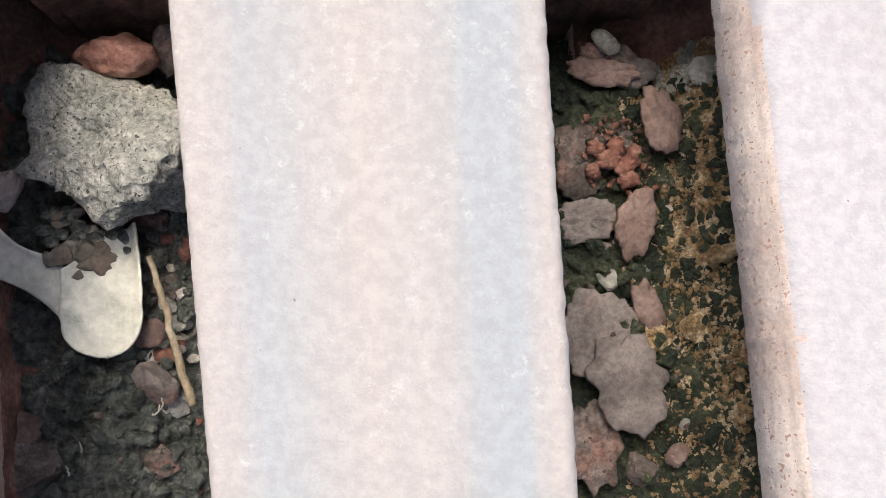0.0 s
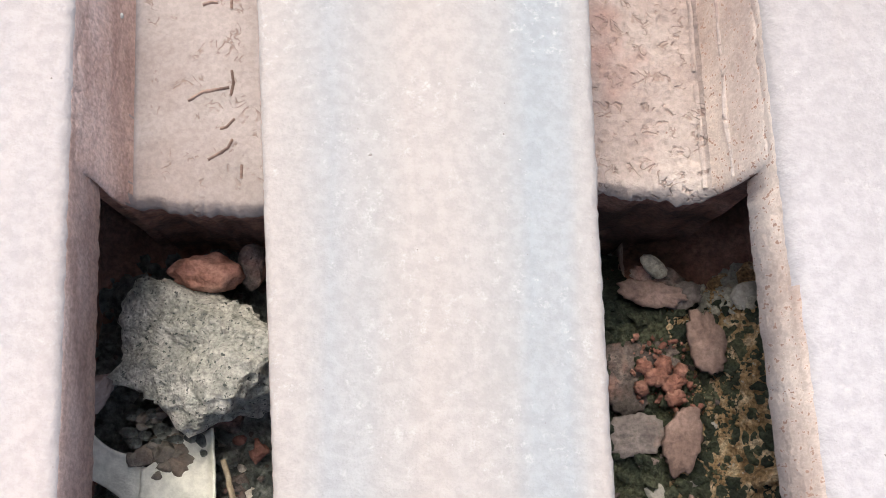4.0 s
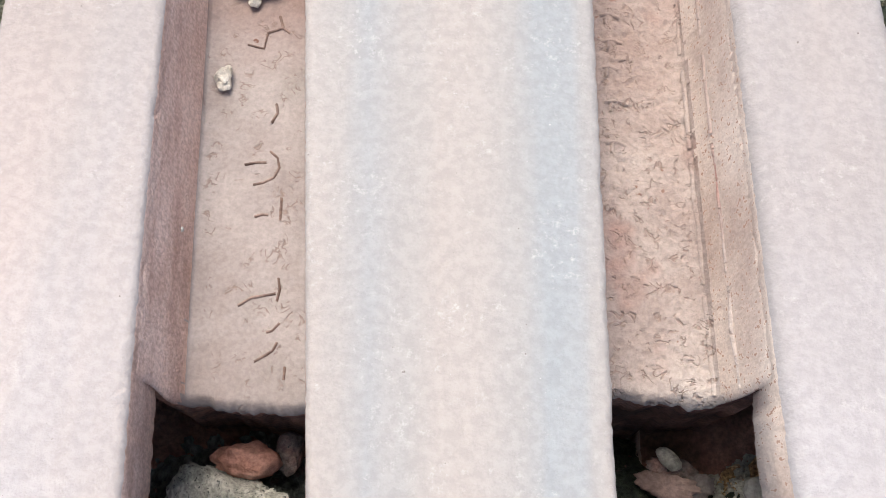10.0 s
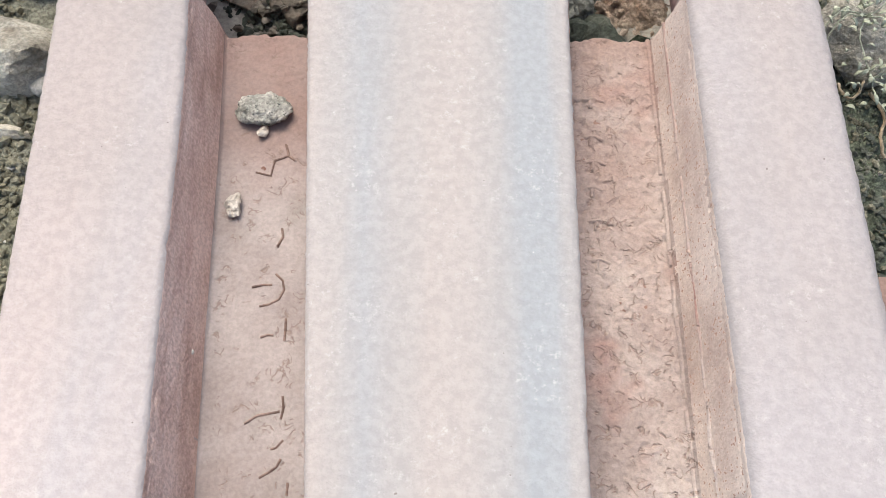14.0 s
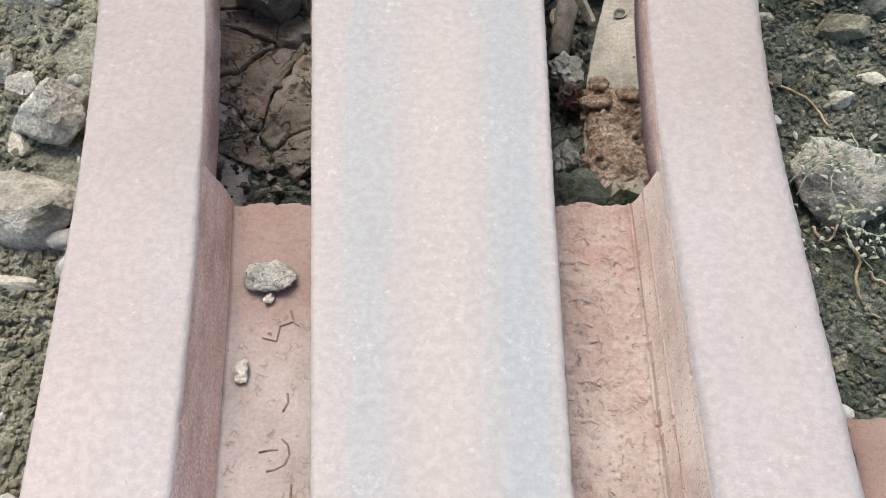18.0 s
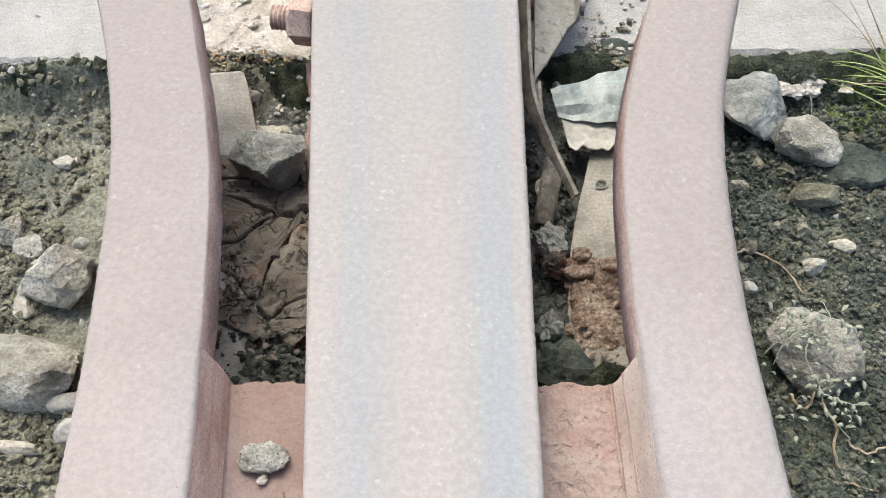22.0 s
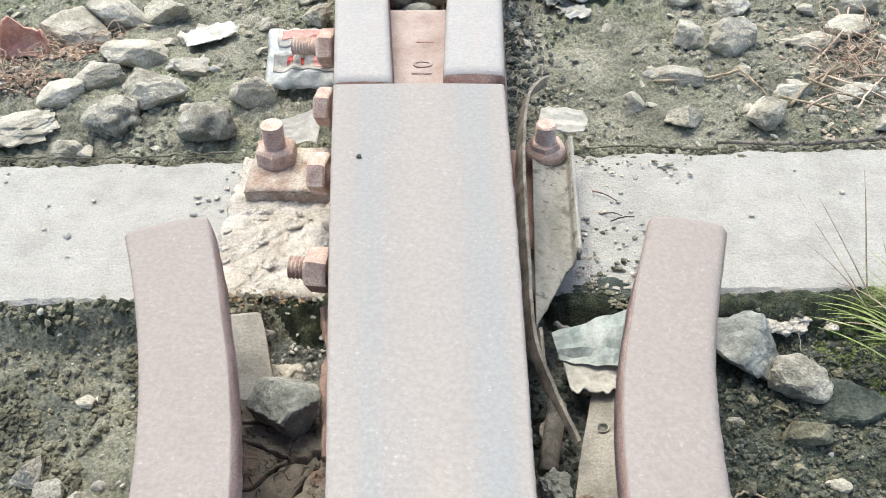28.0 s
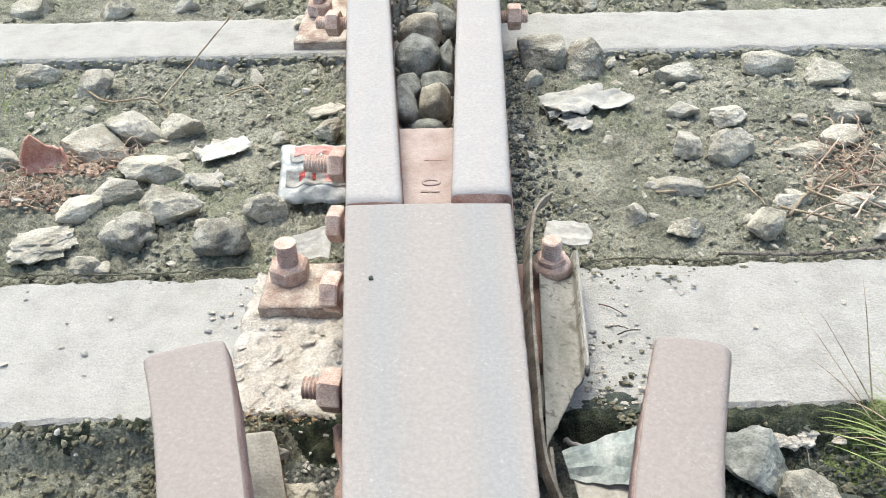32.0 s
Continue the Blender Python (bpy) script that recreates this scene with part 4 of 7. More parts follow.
# ---- stones ----
def rock_bm(seed, sx, sy, sz, planes=9, sub=3, rough=0.06, round_=0.15):
    """An angular stone: a ball cut by random planes, then roughened."""
    rnd = random.Random(seed)
    cuts = []
    for _ in range(planes + 3):
        v = Vector((rnd.gauss(0, 1), rnd.gauss(0, 1), rnd.gauss(0, 1))).normalized()
        cuts.append((v, rnd.uniform(0.4, 0.72)))
    bm = bmesh.new()
    bmesh.ops.create_icosphere(bm, subdivisions=sub, radius=1)
    o = Vector((seed * 1.7 % 50, seed * 3.1 % 50, 0))
    for v in bm.verts:
        d = v.co.normalized()
        r = 1.0
        for nrm, p in cuts:
            c = d.dot(nrm)
            if c > 0.05:
                r = min(r, p / c)
        r = r * (1 - round_) + round_ * 0.7
        r *= 1 + rough * noise.noise(d * 2.2 + o) * 2 + rough * (0.9 * noise.noise(d * 5.5 + o) + 0.7 * noise.noise(d * 13 + o) + 0.4 * noise.noise(d * 30 + o))
        v.co = Vector((d.x * r * sx, d.y * r * sy, d.z * r * sz))
    return bm


def stone(x, y, wx, wy, h, material, label, seed, turn=0.0, planes=9, sub=3, rough=0.06, round_=0.15, z=None, tilt=(0, 0), name="stone", cat="stone", group="loose stones", sink=0.3):
    bm = rock_bm(seed, wx / 2 * 1.42, wy / 2 * 1.42, h / 2 * 1.42, planes, sub, rough, round_)
    base = gz(x, y) if z is None else z
    ob = part(name, bm, material, at=pose(x, y, base + h * (0.5 - sink), tilt[0], tilt[1], turn), smooth=round_ > 0.3)
    return tagged(ob, label, cat, group)


def flake(x, y, rx, ry, material, label, seed, z=None, turn=0.0, thick=0.004, tilt=(0, 0), jag=0.38, name="flake", cat="flake", group="loose flakes", dome=0.002):
    """A thin broken scale with a ragged outline."""
    rnd = random.Random(seed)
    bm = bmesh.new()
    n = 56
    rim = []
    for i in range(n):
        a = 6.2832 * i / n
        c, d = abs(math.cos(a)), abs(math.sin(a))
        r = (c ** 2.6 + d ** 2.6) ** (-1 / 2.6)
        r += jag * 0.5 * noise.noise((math.cos(a) * 1.4 + seed, math.sin(a) * 1.4, 1.0)) + jag * 0.45 * noise.noise((math.cos(a) * 4 + seed, math.sin(a) * 4, 5.0)) + rnd.uniform(-0.03, 0.03)
        rim.append((math.cos(a) * r, math.sin(a) * r))
    levels = [(1.0, -thick), (1.02, -thick * 0.4), (0.98, 0.0), (0.7, dome * 0.6), (0.35, dome)]
    rings = []
    for k, zz in levels:
        rings.append([bm.verts.new((cx_ * k * rx, cy_ * k * ry, zz + 0.0012 * noise.noise((cx_ * k * 3 + seed, cy_ * k * 3, 0)))) for cx_, cy_ in rim])
    for a, b in zip(rings, rings[1:]):
        for i in range(n):
            bm.faces.new((a[i], a[(i + 1) % n], b[(i + 1) % n], b[i]))
    top = bm.verts.new((0, 0, dome * 1.1))
    for i in range(n):
        bm.faces.new((rings[-1][i], rings[-1][(i + 1) % n], top))
    bm.faces.new(rings[0][::-1])
    bmesh.ops.recalc_face_normals(bm, faces=bm.faces)
    base = gz(x, y) + 0.004 if z is None else z
    ob = part(name, bm, material, at=pose(x, y, base + thick, tilt[0], tilt[1], turn))
    return tagged(ob, label, cat, group)


def scrap(x, y, w, d, material, label, seed, z=None, turn=0.0, tilt=(0, 0), crumple=0.006, jag=0.15, thick=0.0008, name="scrap", cat="litter", curl=0.0):
    """A torn, crumpled sheet."""
    bm = bmesh.new()
    nx, ny = 26, 22
    rows = []
    for j in range(ny + 1):
        row = []
        for i in range(nx + 1):
            u, v = i / nx * 2 - 1, j / ny * 2 - 1
            a = math.atan2(v, u)
            k = 1 + jag * (noise.noise((math.cos(a) * 1.1 + seed, math.sin(a) * 1.1, 0)) + 0.16 * noise.noise((math.cos(a) * 7 + seed, math.sin(a) * 7, 3)))
            # fold creases: ridged noise
            p = Vector((u * 1.4 + seed, v * 1.4, seed))
            zz = crumple * (1 - 2 * abs(noise.noise(p))) + crumple * 0.3 * (1 - 2 * abs(noise.noise(p * 2.7))) + curl * (u * u + v * v) * 0.5
            su, sv = u * math.sqrt(max(0, 1 - v * v * 0.28)), v * math.sqrt(max(0, 1 - u * u * 0.28))
            row.append(bm.verts.new((su * k * w / 2, sv * k * d / 2, zz)))
        rows.append(row)
    for a, b in zip(rows, rows[1:]):
        for i in range(nx):
            bm.faces.new((a[i], a[i + 1], b[i + 1], b[i]))
    bm.normal_update()
    bmesh.ops.solidify(bm, geom=bm.faces[:], thickness=thick)
    base = gz(x, y) + crumple * 0.6 + 0.002 if z is None else z
    ob = part(name, bm, material, at=pose(x, y, base, tilt[0], tilt[1], turn))
    return tagged(ob, label, cat)


def rod(points, r0, r1, material, name, label, cat, parent=None, wob=0.0015, seed=0, seg=7, group=""):
    """A tapering twig, root or stem through points."""
    bm = bmesh.new()
    pts = [Vector(p) for p in points]
    fine_pts = []
    for i in range(len(pts) - 1):
        p0, p1, p2, p3 = pts[max(i - 1, 0)], pts[i], pts[i + 1], pts[min(i + 2, len(pts) - 1)]
        for k in range(6):
            t = k / 6
            fine_pts.append(0.5 * (2 * p1 + (p2 - p0) * t + (2 * p0 - 5 * p1 + 4 * p2 - p3) * t * t + (3 * p1 - p0 - 3 * p2 + p3) * t ** 3))
    fine_pts.append(pts[-1])
    prev, n = None, len(fine_pts)
    for i, p in enumerate(fine_pts):
        d = (fine_pts[min(i + 1, n - 1)] - fine_pts[max(i - 1, 0)]).normalized()
        s = d.cross(Vector((0.1, 0.2, 1))).normalized()
        t_ = d.cross(s)
        r = r0 + (r1 - r0) * i / (n - 1)
        p = p + Vector((noise.noise((i * 0.6, seed, 0)), noise.noise((i * 0.6, seed, 5)), noise.noise((i * 0.6, seed, 9)))) * wob
        r *= 1 + 0.25 * noise.noise((i * 0.8, seed, 13))
        ring = [bm.verts.new(p + (s * math.cos(6.2832 * k / seg) + t_ * math.sin(6.2832 * k / seg)) * r) for k in range(seg)]
        if prev:
            for k in range(seg):
                bm.faces.new((prev[k], prev[(k + 1) % seg], ring[(k + 1) % seg], ring[k]))
        else:
            bm.faces.new(ring[::-1])
        prev = ring
    bm.faces.new(prev)
    ob = part(name, bm, material, parent)
    if parent is None:
        tagged(ob, label, cat, group)
    return ob


def on_ground(pts, lift=0.004):
    return [(x, y, gz(x, y) + lift + (q[0] if q else 0)) for x, y, *q in pts]


def scatter(name, count, region, size, material, seed, label, cat, flat=0.7, keep=None, lift=0.25, sub=1, bias=2.5):
    """Uncounted small stones or clods, joined."""
    rnd = random.Random(seed)
    base = bmesh.new()
    bmesh.ops.create_icosphere(base, subdivisions=sub, radius=1)
    vs = np.array([v.co[:] for v in base.verts])
    fs = np.array([[v.index for v in f.verts] for f in base.faces])
    base.free()
    places = []
    while len(places) < count:
        x, y = rnd.uniform(region[0], region[1]), rnd.uniform(region[2], region[3])
        if keep is None or keep(x, y):
            places.append((x, y))
    zz = ground_z(np.array([p[0] for p in places]), np.array([p[1] for p in places]))
    verts, faces = [], []
    for k, ((x, y), z) in enumerate(zip(places, zz)):
        s = size[0] + (size[1] - size[0]) * rnd.random() ** bias
        j = 1 + np.array([rnd.uniform(-0.42, 0.42) for _ in range(len(vs))])[:, None]
        e = np.array(Euler((rnd.uniform(-0.5, 0.5), rnd.uniform(-0.5, 0.5), rnd.uniform(0, 6.28))).to_matrix())
        p = (vs * j * (s * rnd.uniform(0.7, 1.3), s * rnd.uniform(0.6, 1.0), s * flat)) @ e.T + (x, y, z + s * lift)
        verts.append(p)
        faces.append(fs + k * len(vs))
    me_ = bpy.data.meshes.new(name)
    me_.from_pydata(np.concatenate(verts).tolist(), [], np.concatenate(faces).tolist())
    me_.materials.append(material)
    return tagged(new(name, me_), label, cat, kind="stuff")


# front hollow beside the nose, left channel
GREY_BIG = "rough grey granite ballast stone with speckled broken faces"
stone(-0.027, -0.953, 0.060, 0.056, 0.060, GRANITE, GREY_BIG, 21, turn=-14, planes=5, sub=5, rough=0.10, z=0.078, sink=0.15)
stone(-0.029, -0.921, 0.030, 0.015, 0.02, RED_OVAL, "flat oval terracotta-red stone lying in dark soil", 34, turn=6, planes=4, round_=0.5, sub=4, rough=0.09, z=0.094)
stone(-0.010, -0.912, 0.020, 0.022, 0.02, FLAKE, "small dull brown stone beside a red one", 32, z=0.088)
stone(-0.073, -0.975, 0.018, 0.019, 0.014, CAST_BLOCK, "small pinkish brown pebble on black soil", 33, z=0.092, sub=4)
stone(-0.041, -0.9935, 0.011, 0.009, 0.008, PEBBLE, "small white pebble in dark soil", 34, z=0.085)
stone(-0.033, -0.9965, 0.009, 0.010, 0.008, PEBBLE, "small white pebble in dark soil", 35, z=0.085)


def plastic_tongue():
    """A torn pale plastic scrap: a rounded tongue with a curled strip running off its flank."""
    bm = bmesh.new()

    def grid(fn, nx, ny):
        rows = [[bm.verts.new(fn(i / nx, j / ny)) for i in range(nx + 1)] for j in range(ny + 1)]
        for p, q in zip(rows, rows[1:]):
            for i in range(nx):
                bm.faces.new((p[i], p[i + 1], q[i + 1], q[i]))

    def tongue(u, v):
        half = 0.0152 + 0.0016 * math.sin(2.2 * v)
        if v > 0.6:
            half *= math.sqrt(max(0.02, 1 - ((v - 0.6) / 0.4) ** 2.4))
        half *= 1 + 0.05 * noise.noise((v * 9, 3 if u > 0.5 else 8, 0))
        x = -0.0345 + 0.003 * v + (u * 2 - 1) * half
        top = -0.989 - 0.019 * (1 - u) ** 1.3 + 0.004 * noise.noise((u * 5, 1, 6))
        y = top + (-1.0435 - top) * v
        z = 0.090 + 0.0030 * (u * 2 - 1) ** 2 - 0.0035 * v + 0.0012 * (1 - 3 * abs(noise.noise((u * 1.7, v * 2.3, 2)))) + 0.006 * max(0, u - 0.88) * (1 - v) * 6
        return (x, y, z)

    def bow(a, b, c, u):
        return tuple(p * (1 - u) ** 2 + 2 * q * u * (1 - u) + r_ * u * u for p, q, r_ in zip(a, b, c))

    def curled(u, v):
        lo = bow((-0.092, -1.008), (-0.058, -1.012), (-0.043, -1.037), u)
        hi = bow((-0.077, -0.988), (-0.062, -1.012), (-0.030, -0.995), u)
        x, y = lo[0] + (hi[0] - lo[0]) * v, lo[1] + (hi[1] - lo[1]) * v
        return (x, y, 0.0885 + 0.0065 * v ** 3 * (1 - u) + 0.0008 * noise.noise((u * 6, v * 3, 1)) + 0.003 * (1 - u) * (1 - v))

    grid(tongue, 28, 30)
    grid(curled, 26, 12)
    bm.normal_update()
    bmesh.ops.solidify(bm, geom=bm.faces[:], thickness=0.0009)
    bmesh.ops.recalc_face_normals(bm, faces=bm.faces)
    return tagged(part("scrap", bm, PLASTIC), "torn pale plastic scrap with a curled strip and soil on it", "litter")


plastic_tongue()
hairs = empty("root_hairs", pose(-0.06, -1.05, 0.078), label="fine pale root hairs on the black soil", category="roots")
rnd = random.Random(3)
for k in range(16):
    p0 = Vector((rnd.uniform(-0.06, 0.05), rnd.uniform(-0.045, 0.02), rnd.uniform(0.0, 0.004)))
    a = rnd.uniform(0, 3.14)
    d = Vector((math.cos(a), math.sin(a), 0.1)) * rnd.uniform(0.003, 0.007)
    rod([p0, p0 + d * 0.5 + Vector((0.001, -0.001, 0.0008)), p0 + d], 0.0004, 0.0003, PAPER, "root_hair", "", "", parent=hairs, seed=k, seg=5, wob=0.0006)
for k, (x, y, s) in enumerate(((-0.050, -1.002, 0.009), (-0.042, -1.001, 0.011), (-0.040, -1.006, 0.008), (-0.054, -1.004, 0.008), (-0.046, -0.997, 0.008), (-0.036, -1.000, 0.007), (-0.043, -1.010, 0.005))):
    stone(x, y, s, s * 0.8, s * 0.5, MUD, "crumb of dried brown soil on plastic", 40 + k, z=0.091, name="soil_crumb", cat="soil crumb", group="soil crumbs")
rnd = random.Random(66)
for k in range(34):
    w = rnd.uniform(0.003, 0.008)
    stone(rnd.uniform(-0.058, -0.022), -0.989 + rnd.gauss(0, 0.005), w, w * 0.8, w * 0.6, rnd.choice((DARK, DARK, MUD)), "crumb of dark soil heaped over plastic", 700 + k, z=0.0905, planes=5, sub=2, sink=0.2, name="soil_crumb", cat="soil crumb", group="soil crumbs")
rod([(-0.015, -1.002, 0.092), (-0.009, -1.02, 0.090), (-0.003, -1.042, 0.088), (0.004, -1.062, 0.088)], 0.0013, 0.0019, TWIG, "twig", "short pale dry twig lying against the nose", "twig", seed=2)
for k, (x, y, w, m_) in enumerate(((-0.015, -1.033, 0.014, SCALE_PINK), (-0.008, -1.040, 0.012, RED_STONE), (-0.012, -1.054, 0.019, SCALE), (-0.007, -1.064, 0.013, PEBBLE),
                                   (-0.012, -1.012, 0.010, FLAKE), (-0.010, -1.022, 0.008, PEBBLE), (-0.006, -1.028, 0.008, PEBBLE), (-0.016, -1.043, 0.008, PEBBLE),
                                   (-0.004, -0.996, 0.012, RED_STONE), (-0.018, -0.985, 0.014, FLAKE), (-0.066, -1.089, 0.03, FLAKE), (-0.076, -1.078, 0.024, SCALE_PINK), (-0.012, -1.085, 0.02, FLAKE))):
    stone(x, y, w, w * 0.85, w * 0.6, m_, {RED_STONE: "small reddish stone chip in the hollow", SCALE: "small grey stone chip in the hollow", SCALE_PINK: "small pinkish stone chip in the hollow", PEBBLE: "small pale pebble in the hollow", FLAKE: "small brown stone chip in the hollow"}[m_], 50 + k, planes=6)

rnd = random.Random(12)
for k in range(22):
    y = rnd.uniform(-1.075, -0.99)
    x = -0.019 + (-0.99 - y) * 0.16 + rnd.uniform(-0.003, 0.012)
    w = rnd.uniform(0.004, 0.009)
    m_ = rnd.choice((PEBBLE, MORTAR, RED_STONE, MORTAR, FLAKE))
    stone(x, y, w, w * 0.8, w * 0.6, m_, {PEBBLE: "small pale pebble beside the nose", MORTAR: "small pale chip beside the nose", RED_STONE: "small reddish chip beside the nose", FLAKE: "small brown chip beside the nose"}[m_], 640 + k, planes=6, sub=2)

# front hollow, right channel
stone(0.177, -0.905, 0.013, 0.0085, 0.009, STONE_DUSTY, "small oval pale pebble in the hollow", 70, turn=-40, planes=2, round_=0.7, sub=4, z=0.085)
for x, y, rx, ry, m_, lab, sd, zz, tl, tn in (
        (0.181, -0.910, 0.013, 0.006, FLAKE, "dark brown rust scale leaning on soil", 1.3, 0.082, (18, 6), -14),
        (0.176, -0.9175, 0.016, 0.0055, SCALE_PINK, "reddish brown rust scale on soil", 2.7, 0.083, (14, -8), -10),
        (0.192, -0.9175, 0.009, 0.006, SCALE, "small dull scale on soil", 12.7, 0.082, (8, -8), 20),
        (0.2005, -0.940, 0.0085, 0.0135, SCALE_PINK, "flat grey-brown scale beside moss", 3.9, 0.090, (4, 6), 12),
        (0.173, -0.948, 0.019, 0.009, FLAKE, "dark grey scale under red crumbs", 5.2, 0.079, (-4, 2), 4),
        (0.166, -0.962, 0.010, 0.012, FLAKE, "dark grey scale beside red crumbs", 13.2, 0.079, (-4, 6), 4),
        (0.1895, -0.985, 0.0085, 0.0145, SCALE_PINK, "pinkish brown scale in the hollow", 6.6, 0.087, (5, 8), -12),
        (0.169, -0.983, 0.013, 0.009, SCALE, "dark grey scale in the hollow", 7.4, 0.080, (2, -6), 10),
        (0.174, -1.0335, 0.0165, 0.0195, SCALE, "broad brown rust scale with a ragged edge", 8.8, 0.084, (3, 3), 8),
        (0.1845, -1.0535, 0.0155, 0.0205, SCALE, "broad grey scale lying over another", 9.5, 0.0895, (-2, 3), 12),
        (0.170, -1.079, 0.011, 0.0175, FLAKE, "long dark purplish scale by the nose", 10.2, 0.083, (0, 4), 6),
        (0.1945, -1.0215, 0.006, 0.011, SCALE_PINK, "narrow brown scale beside moss", 11.7, 0.084, (10, 0), 25)):
    flake(x, y, rx, ry, m_, lab, sd, z=zz - 0.003, tilt=tl, turn=tn, thick=0.003, dome=0.0008, jag=0.48)
for k, (x, y, w, m_) in enumerate(((0.1985, -1.034, 0.014, LICHEN), (0.212, -1.029, 0.014, LICHEN), (0.203, -1.083, 0.011, SCALE_PINK), (0.210, -1.070, 0.007, PEBBLE),
                                   (0.207, -0.977, 0.005, PEBBLE), (0.196, -1.003, 0.006, PEBBLE), (0.232, -1.030, 0.014, LICHEN), (0.222, -0.918, 0.014, PEBBLE), (0.214, -0.908, 0.012, LICHEN),
                                   (0.226, -0.906, 0.014, LICHEN), (0.190, -1.09, 0.014, FLAKE), (0.178, -1.008, 0.01, PEBBLE))):
    stone(x, y, w, w * 0.85, w * 0.6, m_, {SCALE_PINK: "small pinkish crumb in the hollow", PEBBLE: "tiny pale pebble in the hollow", FLAKE: "small brown chip beside moss", LICHEN: "ochre lichen-covered crumb by the rail"}[m_], 90 + k, planes=6, z=0.088 if m_ is SCALE_PINK else None)
scatter("moss_crumbs", 8500, (0.185, 0.25, -1.12, -0.89), (0.0004, 0.0017), LICHEN, 5, "ochre crumbs and lichen along the rail flank", "crumbs",
        keep=lambda x, y: lerp_line(WING_RI, y) - 0.006 + 0.006 * math.sin(y * 70) + 0.003 * math.sin(y * 190) + 0.012 * math.sin(x * 9173.0 + y * 4621.0) < x < lerp_line(WING_RI, y) + 0.022)
scatter("moss_tufts", 1200, (0.19, 0.24, -1.12, -0.92), (0.0014, 0.0036), MOSS, 6, "dark green moss tufts in the hollow", "moss")
scatter("black_crumbs", 1100, (0.13, 0.205, -1.14, -0.89), (0.001, 0.0042), MOSS, 27, "black mossy soil crumbs in the hollow", "soil", lift=0.8)
scatter("black_crumbs", 1700, (-0.13, 0.03, -1.14, -0.89), (0.0012, 0.0048), DARK, 7, "black soil crumbs in the hollow", "soil", lift=0.8)
for k, (x, y, r_) in enumerate(((0.178, -0.957, 0.0055), (0.186, -0.960, 0.005), (0.182, -0.951, 0.0045), (0.173, -0.952, 0.004), (0.187, -0.966, 0.0045), (0.190, -0.954, 0.0035), (0.172, -0.962, 0.0035))):
    flake(x, y, r_, r_ * 0.8, RED_STONE, "brick-red broken scale on dark soil", 140.3 + k * 2.1, z=0.081, tilt=(14 - 6 * k, 5 * k - 12), turn=50 * k, jag=0.4, thick=0.003)
scatter("red_crumbs", 160, (0.168, 0.202, -0.972, -0.938), (0.0006, 0.002), RED_STONE, 9, "brick-red crumbs in the hollow", "crumbs", lift=5.0)
scatter("lichen_heap", 700, (0.202, 0.232, -0.925, -0.896), (0.0005, 0.0024), STONE_DUSTY, 21, "pale lichen-crusted crumbs under the casting", "crumbs", lift=1.5)
scatter("lichen_heap", 240, (0.219, 0.236, -1.072, -1.036), (0.0006, 0.0024), LICHEN, 22, "pale lichen-crusted crumbs along the rail flank", "crumbs", lift=1.2)
scatter("grey_crumbs", 420, (-0.13, 0.21, -1.14, -0.89), (0.001, 0.003), FLAKE, 8, "small brown crumbs in the hollow", "soil", lift=1.2)
rod([(0.228, -0.950, 0.112), (0.232, -0.975, 0.112), (0.229, -0.994, 0.108), (0.214, -1.003, 0.100)], 0.003, 0.0035, LICHEN, "root", "thick lichen-grown root curling by the rail", "root", seed=9)

# pebbles lying on the channel floor
stone(-0.047, -0.682, 0.030, 0.021, 0.010, GRANITE, "flat speckled grey stone lying on the channel floor", 123, planes=1, round_=0.85, rough=0.13, sub=4, z=FLOOR, sink=0.05)
for k, (x, y, w) in enumerate(((-0.046, -0.695, 0.008), (-0.056, -0.741, 0.011), (-0.0545, -0.746, 0.009))):
    stone(x, y, w, w, w * 0.7, MORTAR, "small pale crumb on the channel floor", 130 + k, z=FLOOR, sink=0.1, name="crumb", cat="crumb")
for k, (x, y, z_) in enumerate(((0.188, -0.850, FLOOR + 0.004), (0.190, -0.825, FLOOR + 0.008), (-0.060, -0.829, FLOOR + 0.012))):
    stone(x, y, 0.003, 0.003, 0.0025, PAPER, "tiny white grain stuck to the casting", 140 + k, z=z_, sink=0.1, name="grain", cat="grain", sub=2)


# ---- rear hollows ----
def mud_cells(x0, x1, y0, y1, n, seed, gap=0.0022):
    """Dried mud broken into plates: the cells of random seeds, each drawn in from its edges."""
    rnd = random.Random(seed)
    pts = [(rnd.uniform(x0, x1), rnd.uniform(y0, y1)) for _ in range(n)]
    for (px, py) in pts:
        poly = [(x0, y0), (x1, y0), (x1, y1), (x0, y1)]
        for (qx, qy) in pts:
            if (qx, qy) == (px, py):
                continue
            nx_, ny_ = qx - px, qy - py
            ln = math.hypot(nx_, ny_)
            nx_, ny_ = nx_ / ln, ny_ / ln
            lim = nx_ * (px + qx) / 2 + ny_ * (py + qy) / 2 - gap / 2
            res = []
            for a, b in zip(poly, poly[1:] + poly[:1]):
                da, db = a[0] * nx_ + a[1] * ny_ - lim, b[0] * nx_ + b[1] * ny_ - lim
                if da <= 0:
                    res.append(a)
                if (da < 0) != (db < 0):
                    t = da / (da - db)
                    res.append((a[0] + (b[0] - a[0]) * t, a[1] + (b[1] - a[1]) * t))
            poly = res
            if len(poly) < 3:
                break
        if len(poly) >= 3:
            yield (px, py), poly


